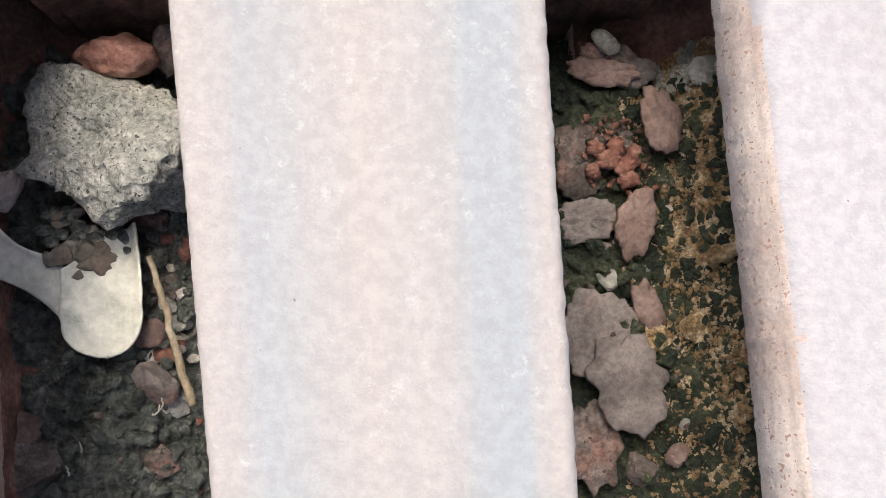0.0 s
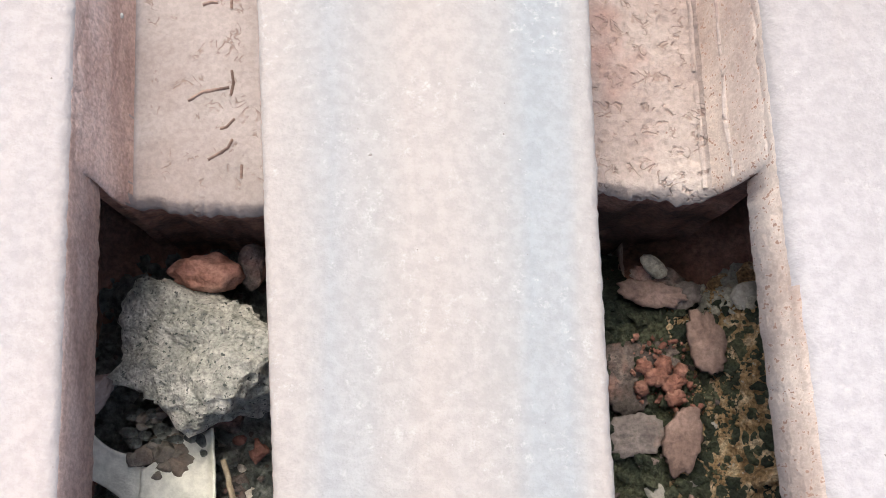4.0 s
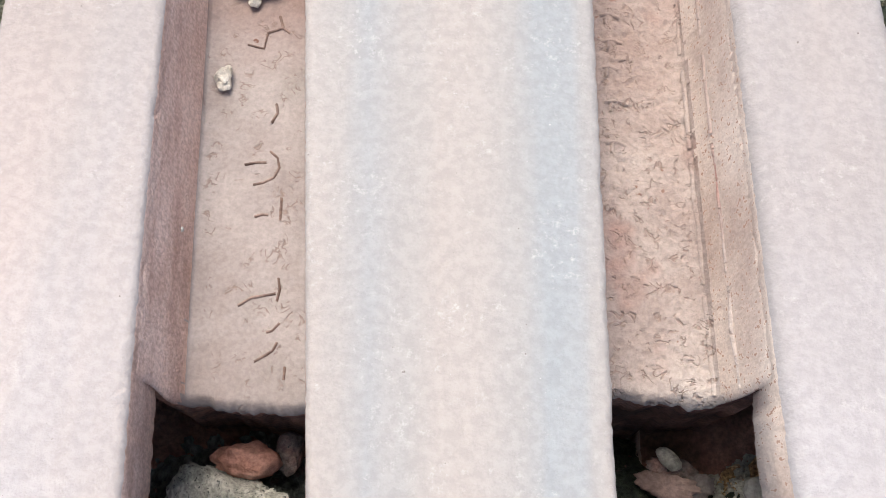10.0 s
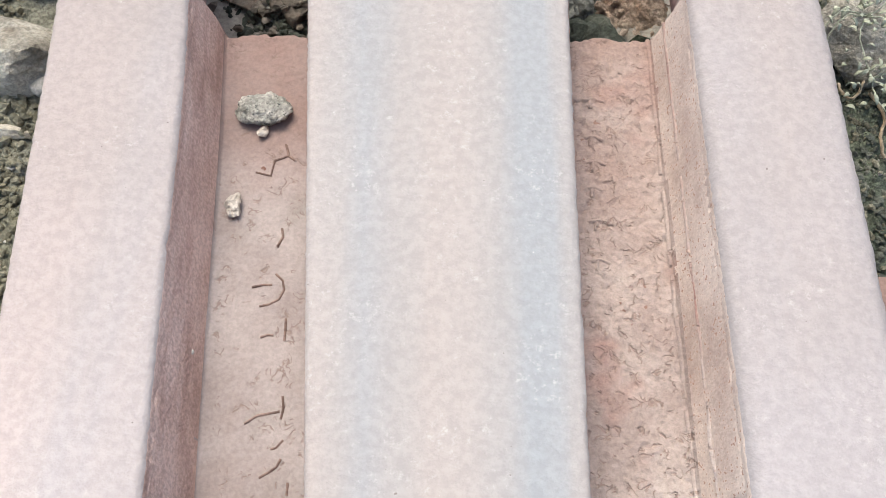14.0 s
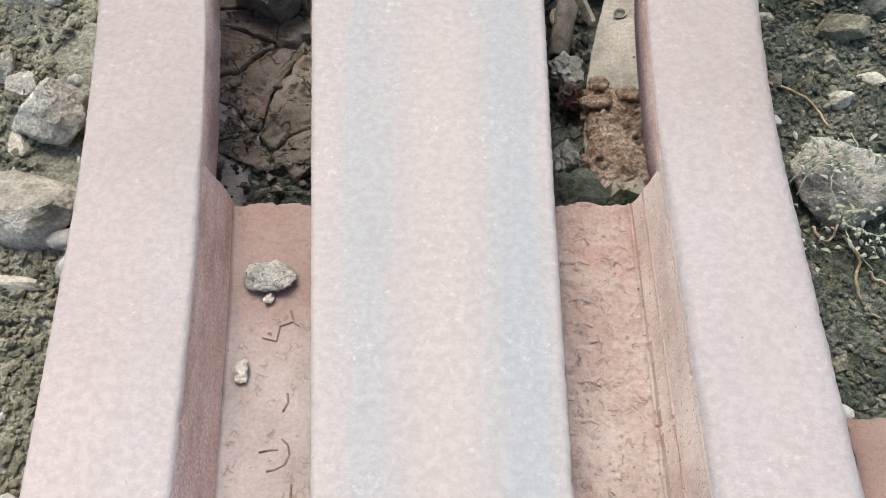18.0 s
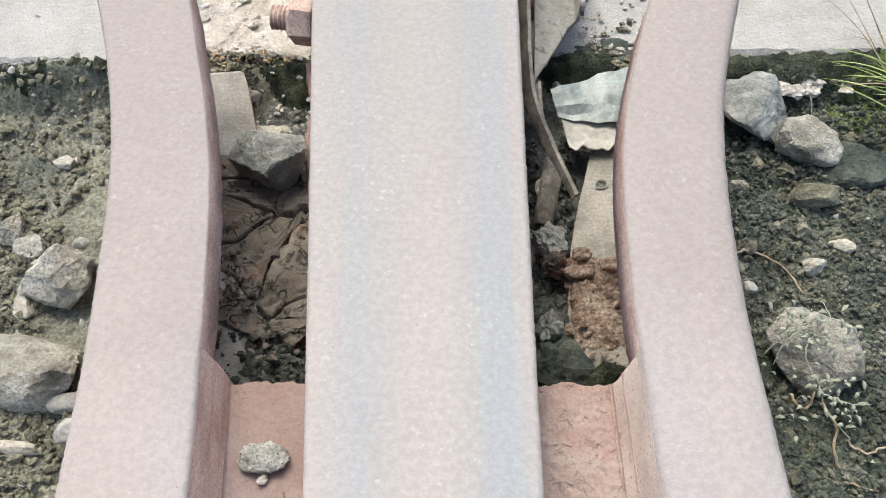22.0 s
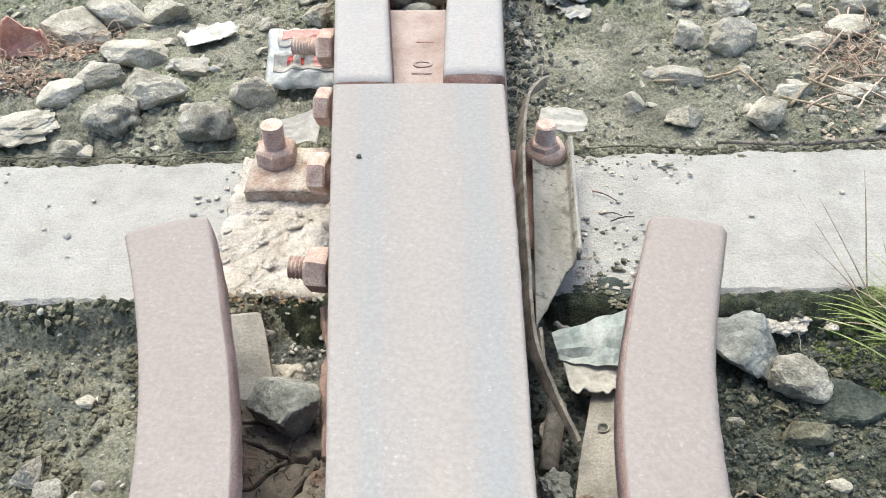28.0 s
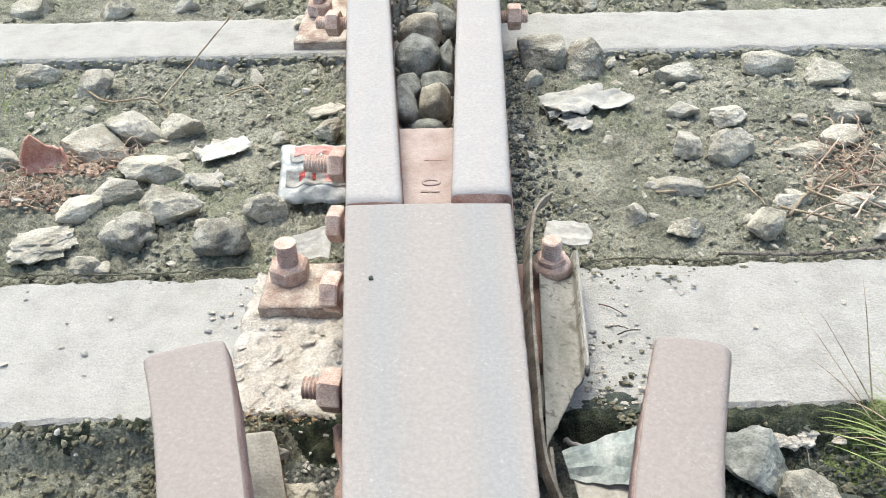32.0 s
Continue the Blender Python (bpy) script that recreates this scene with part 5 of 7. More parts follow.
def mud_plate(centre, poly, z, thick, seed):
    bm = bmesh.new()
    rim = []
    for a, b in zip(poly, poly[1:] + poly[:1]):
        for k in range(14):
            t = k / 14
            x, y = a[0] + (b[0] - a[0]) * t, a[1] + (b[1] - a[1]) * t
            wx = 0.010 * noise.noise((x * 38, y * 38, 1)) + 0.0045 * noise.noise((x * 110, y * 110, 2)) + 0.002 * noise.noise((x * 330, y * 330, 3))
            wy = 0.010 * noise.noise((x * 38, y * 38, 7)) + 0.0045 * noise.noise((x * 110, y * 110, 8)) + 0.002 * noise.noise((x * 330, y * 330, 9))
            xx, yy = x + wx - centre[0], y + wy - centre[1]
            gx_ = xx + centre[0]
            front = -0.479 - 1.25 * min(max(gx_ + 0.136, 0.0), 0.05) + 0.02 * noise.noise((gx_ * 70, 3, 1)) + 0.007 * noise.noise((gx_ * 240, 3, 1))
            rim.append((xx, max(yy, min(front - centre[1], 0.0))))

    def height(x, y):
        gx_, gy_ = x + centre[0], y + centre[1]
        crack = max(0, 1 - abs(noise.noise((gx_ * 42, gy_ * 34, 21))) / 0.045) * max(0, min(1, 5 * noise.noise((gx_ * 50, gy_ * 50, 25)) + 0.4))
        chip = max(0, noise.noise((gx_ * 120, gy_ * 120, 31)) - 0.3)
        return 0.003 * noise.noise((gx_ * 55, gy_ * 55, 2)) + 0.0014 * noise.noise((gx_ * 210, gy_ * 210, 2)) - 0.006 * crack - 0.008 * chip

    levels = [(1.0, -thick), (1.0, -0.0015)] + [(1 - 0.045 * q, 0.0) for q in range(1, 22)]
    rings = [[bm.verts.new((x * k, y * k, h + height(x * k, y * k))) for x, y in rim] for k, h in levels]
    n = len(rim)
    for a, b in zip(rings, rings[1:]):
        for i in range(n):
            bm.faces.new((a[i], a[(i + 1) % n], b[(i + 1) % n], b[i]))
    bm.faces.new(rings[-1])
    bmesh.ops.recalc_face_normals(bm, faces=bm.faces)
    rnd = random.Random(seed)
    ob = part("mud_plate", bm, MUD, at=pose(centre[0], centre[1], z, rnd.uniform(-2.5, 2.5), rnd.uniform(-2.5, 2.5), 0))
    return tagged(ob, "plate of cracked grey-brown dried mud", "mud", "cracked mud plates")


for k, (c, poly) in enumerate(mud_cells(-0.158, -0.030, -0.565, -0.350, 8, 8, 0.0028)):
    mud_plate(c, poly, 0.068 + 0.002 * math.sin(k * 2.3), 0.03, k + 1)
stone(-0.107, -0.366, 0.075, 0.074, 0.048, STONE_DARK, "dark grey angular stone wedged beside the nose", 212, turn=25, planes=6, sub=5, rough=0.035, round_=0.02, z=0.066, sink=0.1)
flake(-0.0400, -1.0010, 0.0110, 0.0085, MUD, "dried brown soil stuck on the plastic scrap", 41.7, z=0.0885, jag=0.7, thick=0.002, name="soil_patch", cat="soil", group="")
scatter("dark_gravel", 1700, (-0.13, -0.03, -0.615, -0.495), (0.001, 0.0048), CLOD_DARK, 15, "dark gravel crumbs at the bottom of the hollow", "gravel")
scatter("mud_crumbs", 380, (-0.16, -0.03, -0.56, -0.35), (0.001, 0.0045), MUD, 14, "crumbs of dried mud in the cracks", "soil", lift=2.2)
scatter("pale_grit", 40, (-0.15, -0.085, -0.29, -0.2), (0.002, 0.0055), PEBBLE, 16, "pale grit in dark soil by the sleeper", "grit")
stone(-0.125, -0.275, 0.035, 0.03, 0.02, STONE_PALE, "pale crumbling stone in dark soil", 203, sub=4, rough=0.12)
stone(-0.162, -0.232, 0.022, 0.018, 0.02, PEBBLE, "pale lump beside the sleeper", 204, rough=0.12)
scatter("rust_crumbs", 260, (0.152, 0.208, -0.575, -0.455), (0.0012, 0.005), HEAP, 19, "rust crumbs heaped on the rail foot", "crumbs", lift=3.0)
scatter("hollow_gravel", 420, (0.115, 0.165, -0.56, -0.28), (0.0015, 0.007), CLOD_DARK, 18, "dark gravel beside the nose", "gravel")


def rust_crust():
    """The crumbling layer of rust and dirt over the rail foot, with a ragged rim and open pits."""
    bm = bmesh.new()
    nx, ny = 70, 120
    rows = []
    for j in range(ny + 1):
        v = j / ny
        row = []
        for i in range(nx + 1):
            u = i / nx
            a_, b_ = u * 2 - 1, v * 2 - 1
            k = 1 + (0.2 * noise.noise((a_ * 1.6, b_ * 1.6, 3)) + 0.12 * noise.noise((a_ * 6, b_ * 6, 8))) * max(abs(a_), abs(b_)) ** 5
            x, y = 0.179 + 0.029 * a_ * k, -0.494 + 0.056 * b_ * k
            rim = max(abs(a_) ** 4, abs(b_) ** 4)
            z = 0.066 + 0.004 * noise.noise((x * 45, y * 45, 1)) + 0.003 * noise.noise((x * 160, y * 160, 4)) + 0.002 * noise.noise((x * 420, y * 420, 6)) - 0.045 * rim ** 2
            z -= 0.004 * max(0, 1 - abs(noise.noise((x * 60, y * 60, 14))) / 0.05) * max(0, noise.noise((x * 40, y * 40, 19)))
            row.append(bm.verts.new((x, y, z)))
        rows.append(row)
    for p, q in zip(rows, rows[1:]):
        for i in range(nx):
            bm.faces.new((p[i], p[i + 1], q[i + 1], q[i]))
    bm.normal_update()
    bmesh.ops.solidify(bm, geom=bm.faces[:], thickness=0.004)
    return tagged(part("rust_crust", bm, HEAP), "crumbling beige and orange rust crust over the rail foot", "rust crust")


rust_crust()
for k, (x, y, w, d, h, m_, lab) in enumerate((
        (0.186, -0.570, 0.06, 0.04, 0.028, MOSS, "dark mossy lump in the hollow"),
        (0.146, -0.568, 0.034, 0.045, 0.03, CLOD_DARK, "dark grey stone in the hollow"), (0.140, -0.520, 0.022, 0.03, 0.022, STONE_DARK, "dark grey stone in the hollow"),
        (0.138, -0.43, 0.024, 0.03, 0.02, STONE_DARK, "dark grey stone in the hollow"), (0.136, -0.375, 0.016, 0.03, 0.014, STONE, "small grey stone in the hollow"),
        (0.148, -0.46, 0.02, 0.022, 0.02, FLAKE, "brown stone in the hollow"), (0.18, -0.468, 0.022, 0.016, 0.012, HEAP, "rusty curled scale on the rail foot"))):
    stone(x, y, w, d, h, m_, lab, 210 + k, planes=4, sub=4, rough=0.17, z=0.056, sink=0.3)
for k, (x, y) in enumerate(((0.166, -0.452), (0.188, -0.462), (0.163, -0.470))):
    flake(x, y, 0.008 + 0.002 * (k % 3), 0.006, HEAP, "curled rust scale on the rail foot", 60.3 + k * 1.7, z=0.066, tilt=(10 - 7 * k, 8 - 5 * k))


def pipe(a, b, r, label):
    a, b = Vector(a), Vector(b)
    bm = bmesh.new()
    d = b - a
    m_ = d.to_track_quat('Z', 'Y').to_matrix().to_4x4()
    n = 20
    rings = []
    for z, rr in ((0, r * 0.72), (0, r), (d.length * 0.5, r * 1.03), (d.length, r), (d.length, r * 0.72), (d.length - 0.02, r * 0.7)):
        rings.append([bm.verts.new((rr * math.cos(6.2832 * i / n), rr * math.sin(6.2832 * i / n), z)) for i in range(n)])
    for p, q in zip(rings, rings[1:]):
        for i in range(n):
            bm.faces.new((p[i], p[(i + 1) % n], q[(i + 1) % n], q[i]))
    bm.faces.new(rings[-1])
    rough_up(bm, 0.0008, 120, 1)
    bmesh.ops.recalc_face_normals(bm, faces=bm.faces)
    return tagged(part("pipe_stub", bm, RUBBER, at=Matrix.Translation(a) @ m_), label, "pipe")


pipe((0.146, -0.345, 0.066), (0.134, -0.415, 0.056), 0.009, "short stub of grey-brown pipe in the hollow")


# bolt hole in the rail foot, its inner shade painted as a dark disc
def ring_hole(x, y, z):
    bm = bmesh.new()
    n = 20
    rings = [[bm.verts.new((rr * math.cos(6.2832 * i / n), rr * math.sin(6.2832 * i / n), h)) for i in range(n)] for rr, h in ((0.0058, 0.0002), (0.0055, 0.0005), (0.0050, 0.0003), (0.0047, -0.0006))]
    for p, q in zip(rings, rings[1:]):
        for i in range(n):
            bm.faces.new((p[i], p[(i + 1) % n], q[(i + 1) % n], q[i]))
    bm.faces.new(rings[-1]).material_index = 1
    bmesh.ops.recalc_face_normals(bm, faces=bm.faces)
    o = part("bolt_hole", bm, [PLATE, DARK], crossing, "bolt hole with a raised rim and a shade-dark disc in the rail foot")
    o.matrix_world = pose(x, y, z, 0, -8, 0)
    return o


ring_hole(0.187, -0.367, 0.0605)


# ---- strip, sheet and packets beside the nose ----
def strip(points, height, thick, material, name, label, cat):
    bm = bmesh.new()
    pts = [Vector(p) for p in points]
    fine_pts = []
    for i in range(len(pts) - 1):
        p0, p1, p2, p3 = pts[max(i - 1, 0)], pts[i], pts[i + 1], pts[min(i + 2, len(pts) - 1)]
        for k in range(8):
            t = k / 8
            fine_pts.append(0.5 * (2 * p1 + (p2 - p0) * t + (2 * p0 - 5 * p1 + 4 * p2 - p3) * t * t + (3 * p1 - p0 - 3 * p2 + p3) * t ** 3))
    fine_pts.append(pts[-1])
    prev, n = None, len(fine_pts)
    for i, p in enumerate(fine_pts):
        d = (fine_pts[min(i + 1, n - 1)] - fine_pts[max(i - 1, 0)]).normalized()
        s = Vector((-d.y, d.x, 0)).normalized() * thick / 2
        lean = Vector((0.4, 0, 1)).normalized() * height / 2 * (1 + 0.12 * noise.noise((i * 0.3, 0, 2))) * (1 - 0.75 * (i / (n - 1)) ** 3)
        p = p + Vector((0.0008 * noise.noise((i * 0.5, 1, 1)), 0, 0.001 * noise.noise((i * 0.4, 5, 1))))
        ring = [bm.verts.new(p - s - lean), bm.verts.new(p + s - lean), bm.verts.new(p + s * 1.2), bm.verts.new(p + s + lean), bm.verts.new(p - s + lean), bm.verts.new(p - s * 1.2)]
        if prev:
            for k in range(6):
                bm.faces.new((prev[k], prev[(k + 1) % 6], ring[(k + 1) % 6], ring[k]))
        else:
            bm.faces.new(ring)
        prev = ring
    bm.faces.new(prev)
    bmesh.ops.recalc_face_normals(bm, faces=bm.faces)
    return tagged(part(name, bm, material, smooth=False), label, cat)


strip([(0.147, 0.104, 0.135), (0.128, 0.070, 0.14), (0.119, 0.025, 0.138), (0.115, -0.06, 0.130), (0.116, -0.15, 0.125), (0.118, -0.22, 0.118),
       (0.122, -0.30, 0.108), (0.139, -0.352, 0.095), (0.161, -0.400, 0.082)], 0.022, 0.0032, RUBBER, "rubber_strip", "long bent dusty rubber strip along the nose", "rubber strip")
strip([(0.128, -0.285, 0.10), (0.130, -0.315, 0.095), (0.136, -0.345, 0.085)], 0.016, 0.003, RUBBER, "rubber_strip", "short torn end of a rubber strip", "rubber strip")


def bent_sheet():
    """The loose grey sheet beside the nose: a long plate with one edge turned up and a torn near end."""
    bm = bmesh.new()
    nx, ny = 30, 50
    rows = []
    for j in range(ny + 1):
        v = j / ny
        row = []
        for i in range(nx + 1):
            u = i / nx
            xl = 0.127 + 0.005 * v
            xr = 0.1725 + 0.004 * v
            x = xl + (xr - xl) * u
            y0 = -0.288 + 0.118 * u ** 0.9
            y0 += 0.006 * noise.noise((u * 5, 0, 3)) + 0.003 * noise.noise((u * 17, 0, 3))
            y1 = 0.02 + 0.025 * u
            y = y0 + (y1 - y0) * v
            z = 0.094 - 0.010 * v + 0.012 * (1 - u) ** 2 + 0.012 * max(0, (u - 0.9) / 0.1) + 0.0015 * noise.noise((u * 3, v * 6, 1))
            row.append(bm.verts.new((x, y, z)))
        rows.append(row)
    for a, b in zip(rows, rows[1:]):
        for i in range(nx):
            bm.faces.new((a[i], a[i + 1], b[i + 1], b[i]))
    bm.normal_update()
    bmesh.ops.solidify(bm, geom=bm.faces[:], thickness=0.0025)
    sheet = tagged(part("sheet_metal", bm, SHEET), "bent grey metal sheet leaning beside the nose and bolt", "sheet metal")
    lip = bmesh.new()
    prev = None
    for j in range(41):
        v = j / 40
        y = -0.176 + 0.214 * v
        x = 0.1735 + 0.0035 * v + 0.0006 * noise.noise((v * 9, 2, 2))
        z = 0.104 - 0.008 * v + 0.0008 * noise.noise((v * 7, 4, 2))
        ring = [lip.verts.new((x + dx, y, z + dz)) for dx, dz in ((0, -0.010), (0.0034, -0.010), (0.0042, 0.004), (0.0024, 0.0056), (0.0004, 0.004))]
        if prev:
            for k in range(5):
                lip.faces.new((prev[k], prev[(k + 1) % 5], ring[(k + 1) % 5], ring[k]))
        else:
            lip.faces.new(ring)
        prev = ring
    lip.faces.new(prev)
    bmesh.ops.recalc_face_normals(lip, faces=lip.faces)
    # lip drawn in the pale concrete colour
    part("folded_edge", lip, CONCRETE, sheet, "pale folded edge of the sheet")
    return sheet


bent_sheet()


def torn_quad(corners, material, label, seed, tear, crumple=0.003, thick=0.0009, nx=34, ny=22, smooth=True):
    """A sheet stretched between four corners (near left, near right, far right, far left) with a torn near edge."""
    a, b, c, d = [Vector(p) for p in corners]
    bm = bmesh.new()
    rows = []
    for j in range(ny + 1):
        v = j / ny
        row = []
        for i in range(nx + 1):
            u = i / nx
            rag = tear * (1 - v) * (noise.noise((u * 4 + seed, 0, 1)) + 0.3 * noise.noise((u * 7 + seed, 0, 4)))
            p = (a * (1 - u) + b * u) * (1 - v) + (d * (1 - u) + c * u) * v
            q = Vector((u * 2.2 + v + seed, v * 2.4 - u * 0.7, seed))
            p.z += crumple * (1 - 3 * abs(noise.noise(q))) + crumple * 0.3 * (1 - 3 * abs(noise.noise(q * 2.1)))
            p.y += rag
            row.append(bm.verts.new(p))
        rows.append(row)
    for r0, r1 in zip(rows, rows[1:]):
        for i in range(nx):
            bm.faces.new((r0[i], r0[i + 1], r1[i + 1], r1[i]))
    bm.normal_update()
    bmesh.ops.solidify(bm, geom=bm.faces[:], thickness=thick)
    return tagged(part("scrap", bm, material, smooth=smooth), label, "litter")


torn_quad(((0.150, -0.296, 0.074), (0.214, -0.312, 0.080), (0.222, -0.242, 0.092), (0.143, -0.268, 0.078)), PLASTIC_BLUE, "torn bluish white plastic packet under the flared rail", 12.5, 0.004, 0.0036, nx=9, ny=6, smooth=False)
torn_quad(((0.160, -0.332, 0.066), (0.206, -0.330, 0.069), (0.218, -0.285, 0.074), (0.152, -0.288, 0.069)), PAPER, "torn cream paper edge under a plastic packet", 15.5, 0.012, 0.002)
rod([(0.150, -0.222, 0.045), (0.170, -0.236, 0.05), (0.195, -0.242, 0.06)], 0.003, 0.0025, PAPER, "stick", "short white stick lying in the dark gap", "stick", seed=3)


# ---- loose stones on the soil ----
KINDS = {"pale": (STONE_PALE, "pale grey angular ballast stone dusted with soil"), "grey": (STONE, "grey angular ballast stone half bedded in soil"),
         "pebble": (PEBBLE, "small rounded whitish pebble on the soil"), "round": (STONE_DUSTY, "rounded rough grey ballast stone on the soil"), "dim": (STONE_DARK, "dull grey-green ballast stone bedded in dark soil"), "shard": (CLOD, "jagged dark stone splinter standing in damp soil"), "clod": (CLOD, "dark lump of crusted soil"), "dusty": (STONE_DUSTY, "pale brown-grey angular stone crusted with soil"), "damp": (CLOD_DARK, "dark mossy lump of damp soil")}


def lay(rows, seed, where):
    for k, (x, y, w, d, kind) in enumerate(rows):
        m_, lab = KINDS[kind]
        rnd = random.Random(seed + k)
        h = min(w, d) * rnd.uniform(0.75, 1.0)
        stone(x, y, w * 1.04, d, h, m_, lab + where, seed + k, turn=rnd.uniform(-25, 25), planes={"pebble": 3, "round": 2}.get(kind, rnd.choice((6, 7, 8, 10))), sub=4,
              rough={"clod": 0.13, "round": 0.13}.get(kind, 0.055), round_={"pebble": 0.5, "round": 0.6}.get(kind, 0.14), sink=0.25)


lay([(-0.360, -0.400, 0.030, 0.032, "dusty"), (-0.333, -0.418, 0.028, 0.022, "dusty"), (-0.286, -0.456, 0.064, 0.064, "dusty"), (-0.319, -0.481, 0.016, 0.026, "pale"),
     (-0.284, -0.546, 0.090, 0.058, "dusty"), (-0.250, -0.577, 0.030, 0.020, "pebble"), (-0.243, -0.600, 0.022, 0.019, "pebble"), (-0.285, -0.614, 0.034, 0.014, "pale"),
     (-0.287, -0.411, 0.014, 0.011, "pebble"), (-0.330, -0.312, 0.022, 0.015, "grey"), (-0.261, -0.443, 0.010, 0.010, "pebble"), (-0.235, -0.450, 0.009, 0.009, "pebble")], 300, "")
lay([(0.351, -0.242, 0.064, 0.058, "dim"), (0.391, -0.280, 0.053, 0.045, "dusty"), (0.440, -0.296, 0.055, 0.042, "damp"), (0.386, -0.336, 0.044, 0.034, "shard"),
     (0.326, -0.318, 0.017, 0.012, "grey"), (0.343, -0.512, 0.068, 0.062, "dusty"), (0.313, -0.450, 0.010, 0.014, "pebble"), (0.404, -0.392, 0.022, 0.012, "grey"),
     (0.375, -0.420, 0.018, 0.014, "grey"), (0.330, -0.700, 0.02, 0.014, "pebble")], 340, "")
lay([(-0.775, 0.670, 0.072, 0.060, "grey"), (-0.640, 0.610, 0.066, 0.060, "pale"), (-0.523, 0.448, 0.074, 0.068, "pale"), (-0.446, 0.462, 0.052, 0.055, "grey"),
     (-0.578, 0.398, 0.092, 0.070, "pale"), (-0.712, 0.365, 0.040, 0.035, "grey"), (-0.451, 0.336, 0.092, 0.062, "pale"), (-0.495, 0.268, 0.070, 0.042, "pale")], 360, " by the far sleeper")
lay([(-0.400, 0.214, 0.088, 0.056, "grey"), (-0.539, 0.224, 0.074, 0.038, "pale"), (-0.442, 0.166, 0.072, 0.062, "round"), (-0.305, 0.144, 0.074, 0.056, "round"),
     (-0.492, 0.102, 0.050, 0.026, "pale"), (-0.465, 0.098, 0.028, 0.022, "pale"), (-0.255, 0.212, 0.048, 0.045, "grey"), (-0.197, 0.448, 0.044, 0.06, "grey"),
     (-0.275, 0.436, 0.034, 0.03, "grey"), (-0.420, 0.655, 0.038, 0.035, "grey"), (-0.373, 0.298, 0.050, 0.034, "pale"), (-0.257, 0.598, 0.016, 0.018, "pebble"),
     (-0.330, 0.294, 0.018, 0.013, "pebble"), (-0.30, 0.86, 0.046, 0.06, "grey")], 380, " beside the track")
lay([(0.172, 0.708, 0.092, 0.085, "dusty"), (0.238, 0.672, 0.076, 0.070, "dusty"), (0.143, 0.606, 0.028, 0.042, "pale"), (0.559, 0.650, 0.080, 0.050, "pale"),
     (0.659, 0.594, 0.062, 0.060, "pale"), (0.387, 0.496, 0.060, 0.042, "pale"), (0.462, 0.476, 0.060, 0.044, "pale"), (0.652, 0.470, 0.070, 0.046, "grey"),
     (0.375, 0.368, 0.057, 0.050, "pale"), (0.440, 0.364, 0.056, 0.052, "pale"), (0.612, 0.400, 0.066, 0.045, "pale"), (0.565, 0.361, 0.062, 0.034, "grey"),
     (0.579, 0.473, 0.032, 0.030, "pale"), (0.403, 0.615, 0.07, 0.042, "pale"), (0.359, 0.658, 0.06, 0.036, "clod")], 400, " on damp soil")
lay([(0.344, 0.267, 0.058, 0.034, "pale"), (0.280, 0.200, 0.030, 0.026, "pale"), (0.343, 0.165, 0.047, 0.034, "grey"), (0.448, 0.170, 0.046, 0.050, "grey"),
     (0.502, 0.230, 0.056, 0.032, "pale"), (0.583, 0.217, 0.054, 0.027, "pale"), (0.606, 0.152, 0.028, 0.024, "pale"), (0.311, 0.273, 0.023, 0.016, "pebble"),
     (0.721, 0.515, 0.04, 0.04, "grey"), (0.165, 0.88, 0.03, 0.03, "grey"), (0.26, 0.935, 0.07, 0.05, "grey"), (-0.73, 0.97, 0.066, 0.06, "grey"),
     (-0.92, 0.985, 0.09, 0.05, "grey"), (-0.43, 0.98, 0.075, 0.045, "grey"), (0.52, 0.96, 0.08, 0.05, "pale"), (0.66, 0.99, 0.07, 0.05, "grey"), (-0.58, 0.99, 0.05, 0.04, "pale")], 430, " past the sleeper")
for k, (x, y, w, d, h, top, m_) in enumerate(((-0.030, 0.352, 0.060, 0.050, 0.06, 0.115, STONE_DARK), (-0.062, 0.395, 0.046, 0.095, 0.07, 0.150, STONE_DARK), (-0.014, 0.405, 0.052, 0.080, 0.07, 0.145, STONE_PALE),
                                              (-0.050, 0.560, 0.066, 0.095, 0.07, 0.145, STONE_DARK), (-0.058, 0.690, 0.09, 0.075, 0.06, 0.135, STONE_PALE), (-0.002, 0.580, 0.030, 0.08, 0.06, 0.135, STONE_DARK),
                                              (-0.065, 0.490, 0.05, 0.06, 0.05, 0.12, STONE_DARK), (-0.015, 0.500, 0.05, 0.06, 0.05, 0.12, STONE_DARK), (-0.02, 0.77, 0.07, 0.07, 0.06, 0.12, STONE_DARK))):
    stone(x, y, w, d, h, m_, "grey ballast stone jammed between the two rails", 460 + k, z=top - h, sink=0.0, planes=6, sub=4, rough=0.05, round_=0.5, group="stones between the rails")
scatter("ballast_fill", 260, (-0.13, 0.02, 0.24, 0.9), (0.006, 0.016), STONE_DARK, 61, "small ballast filling the space between the rails", "ballast", flat=1.0,
        lift=3.0, keep=lambda x, y: lerp_line(RL_R, y) < x < lerp_line(RR_L, y))

stone(-0.570, 0.148, 0.100, 0.058, 0.026, STONE_PALE, "flat crumbling pale stone plate at the sleeper's edge", 613, turn=14, planes=8, sub=4, rough=0.14, round_=0.05, sink=0.3)


# ---- crumbs, clods and grit ----
def free_of_rails(x, y):
    if y < -0.24:
        return x < lerp_line(WING_LO, y) - 0.004 or x > lerp_line(WING_RO, y) + 0.004
    return x < -0.11 - 0.12 * max(y, 0) or x > 0.105


def off_sleepers(x, y):
    return free_of_rails(x, y) and not (-0.195 < y < 0.07) and not (0.715 < y < 0.89)


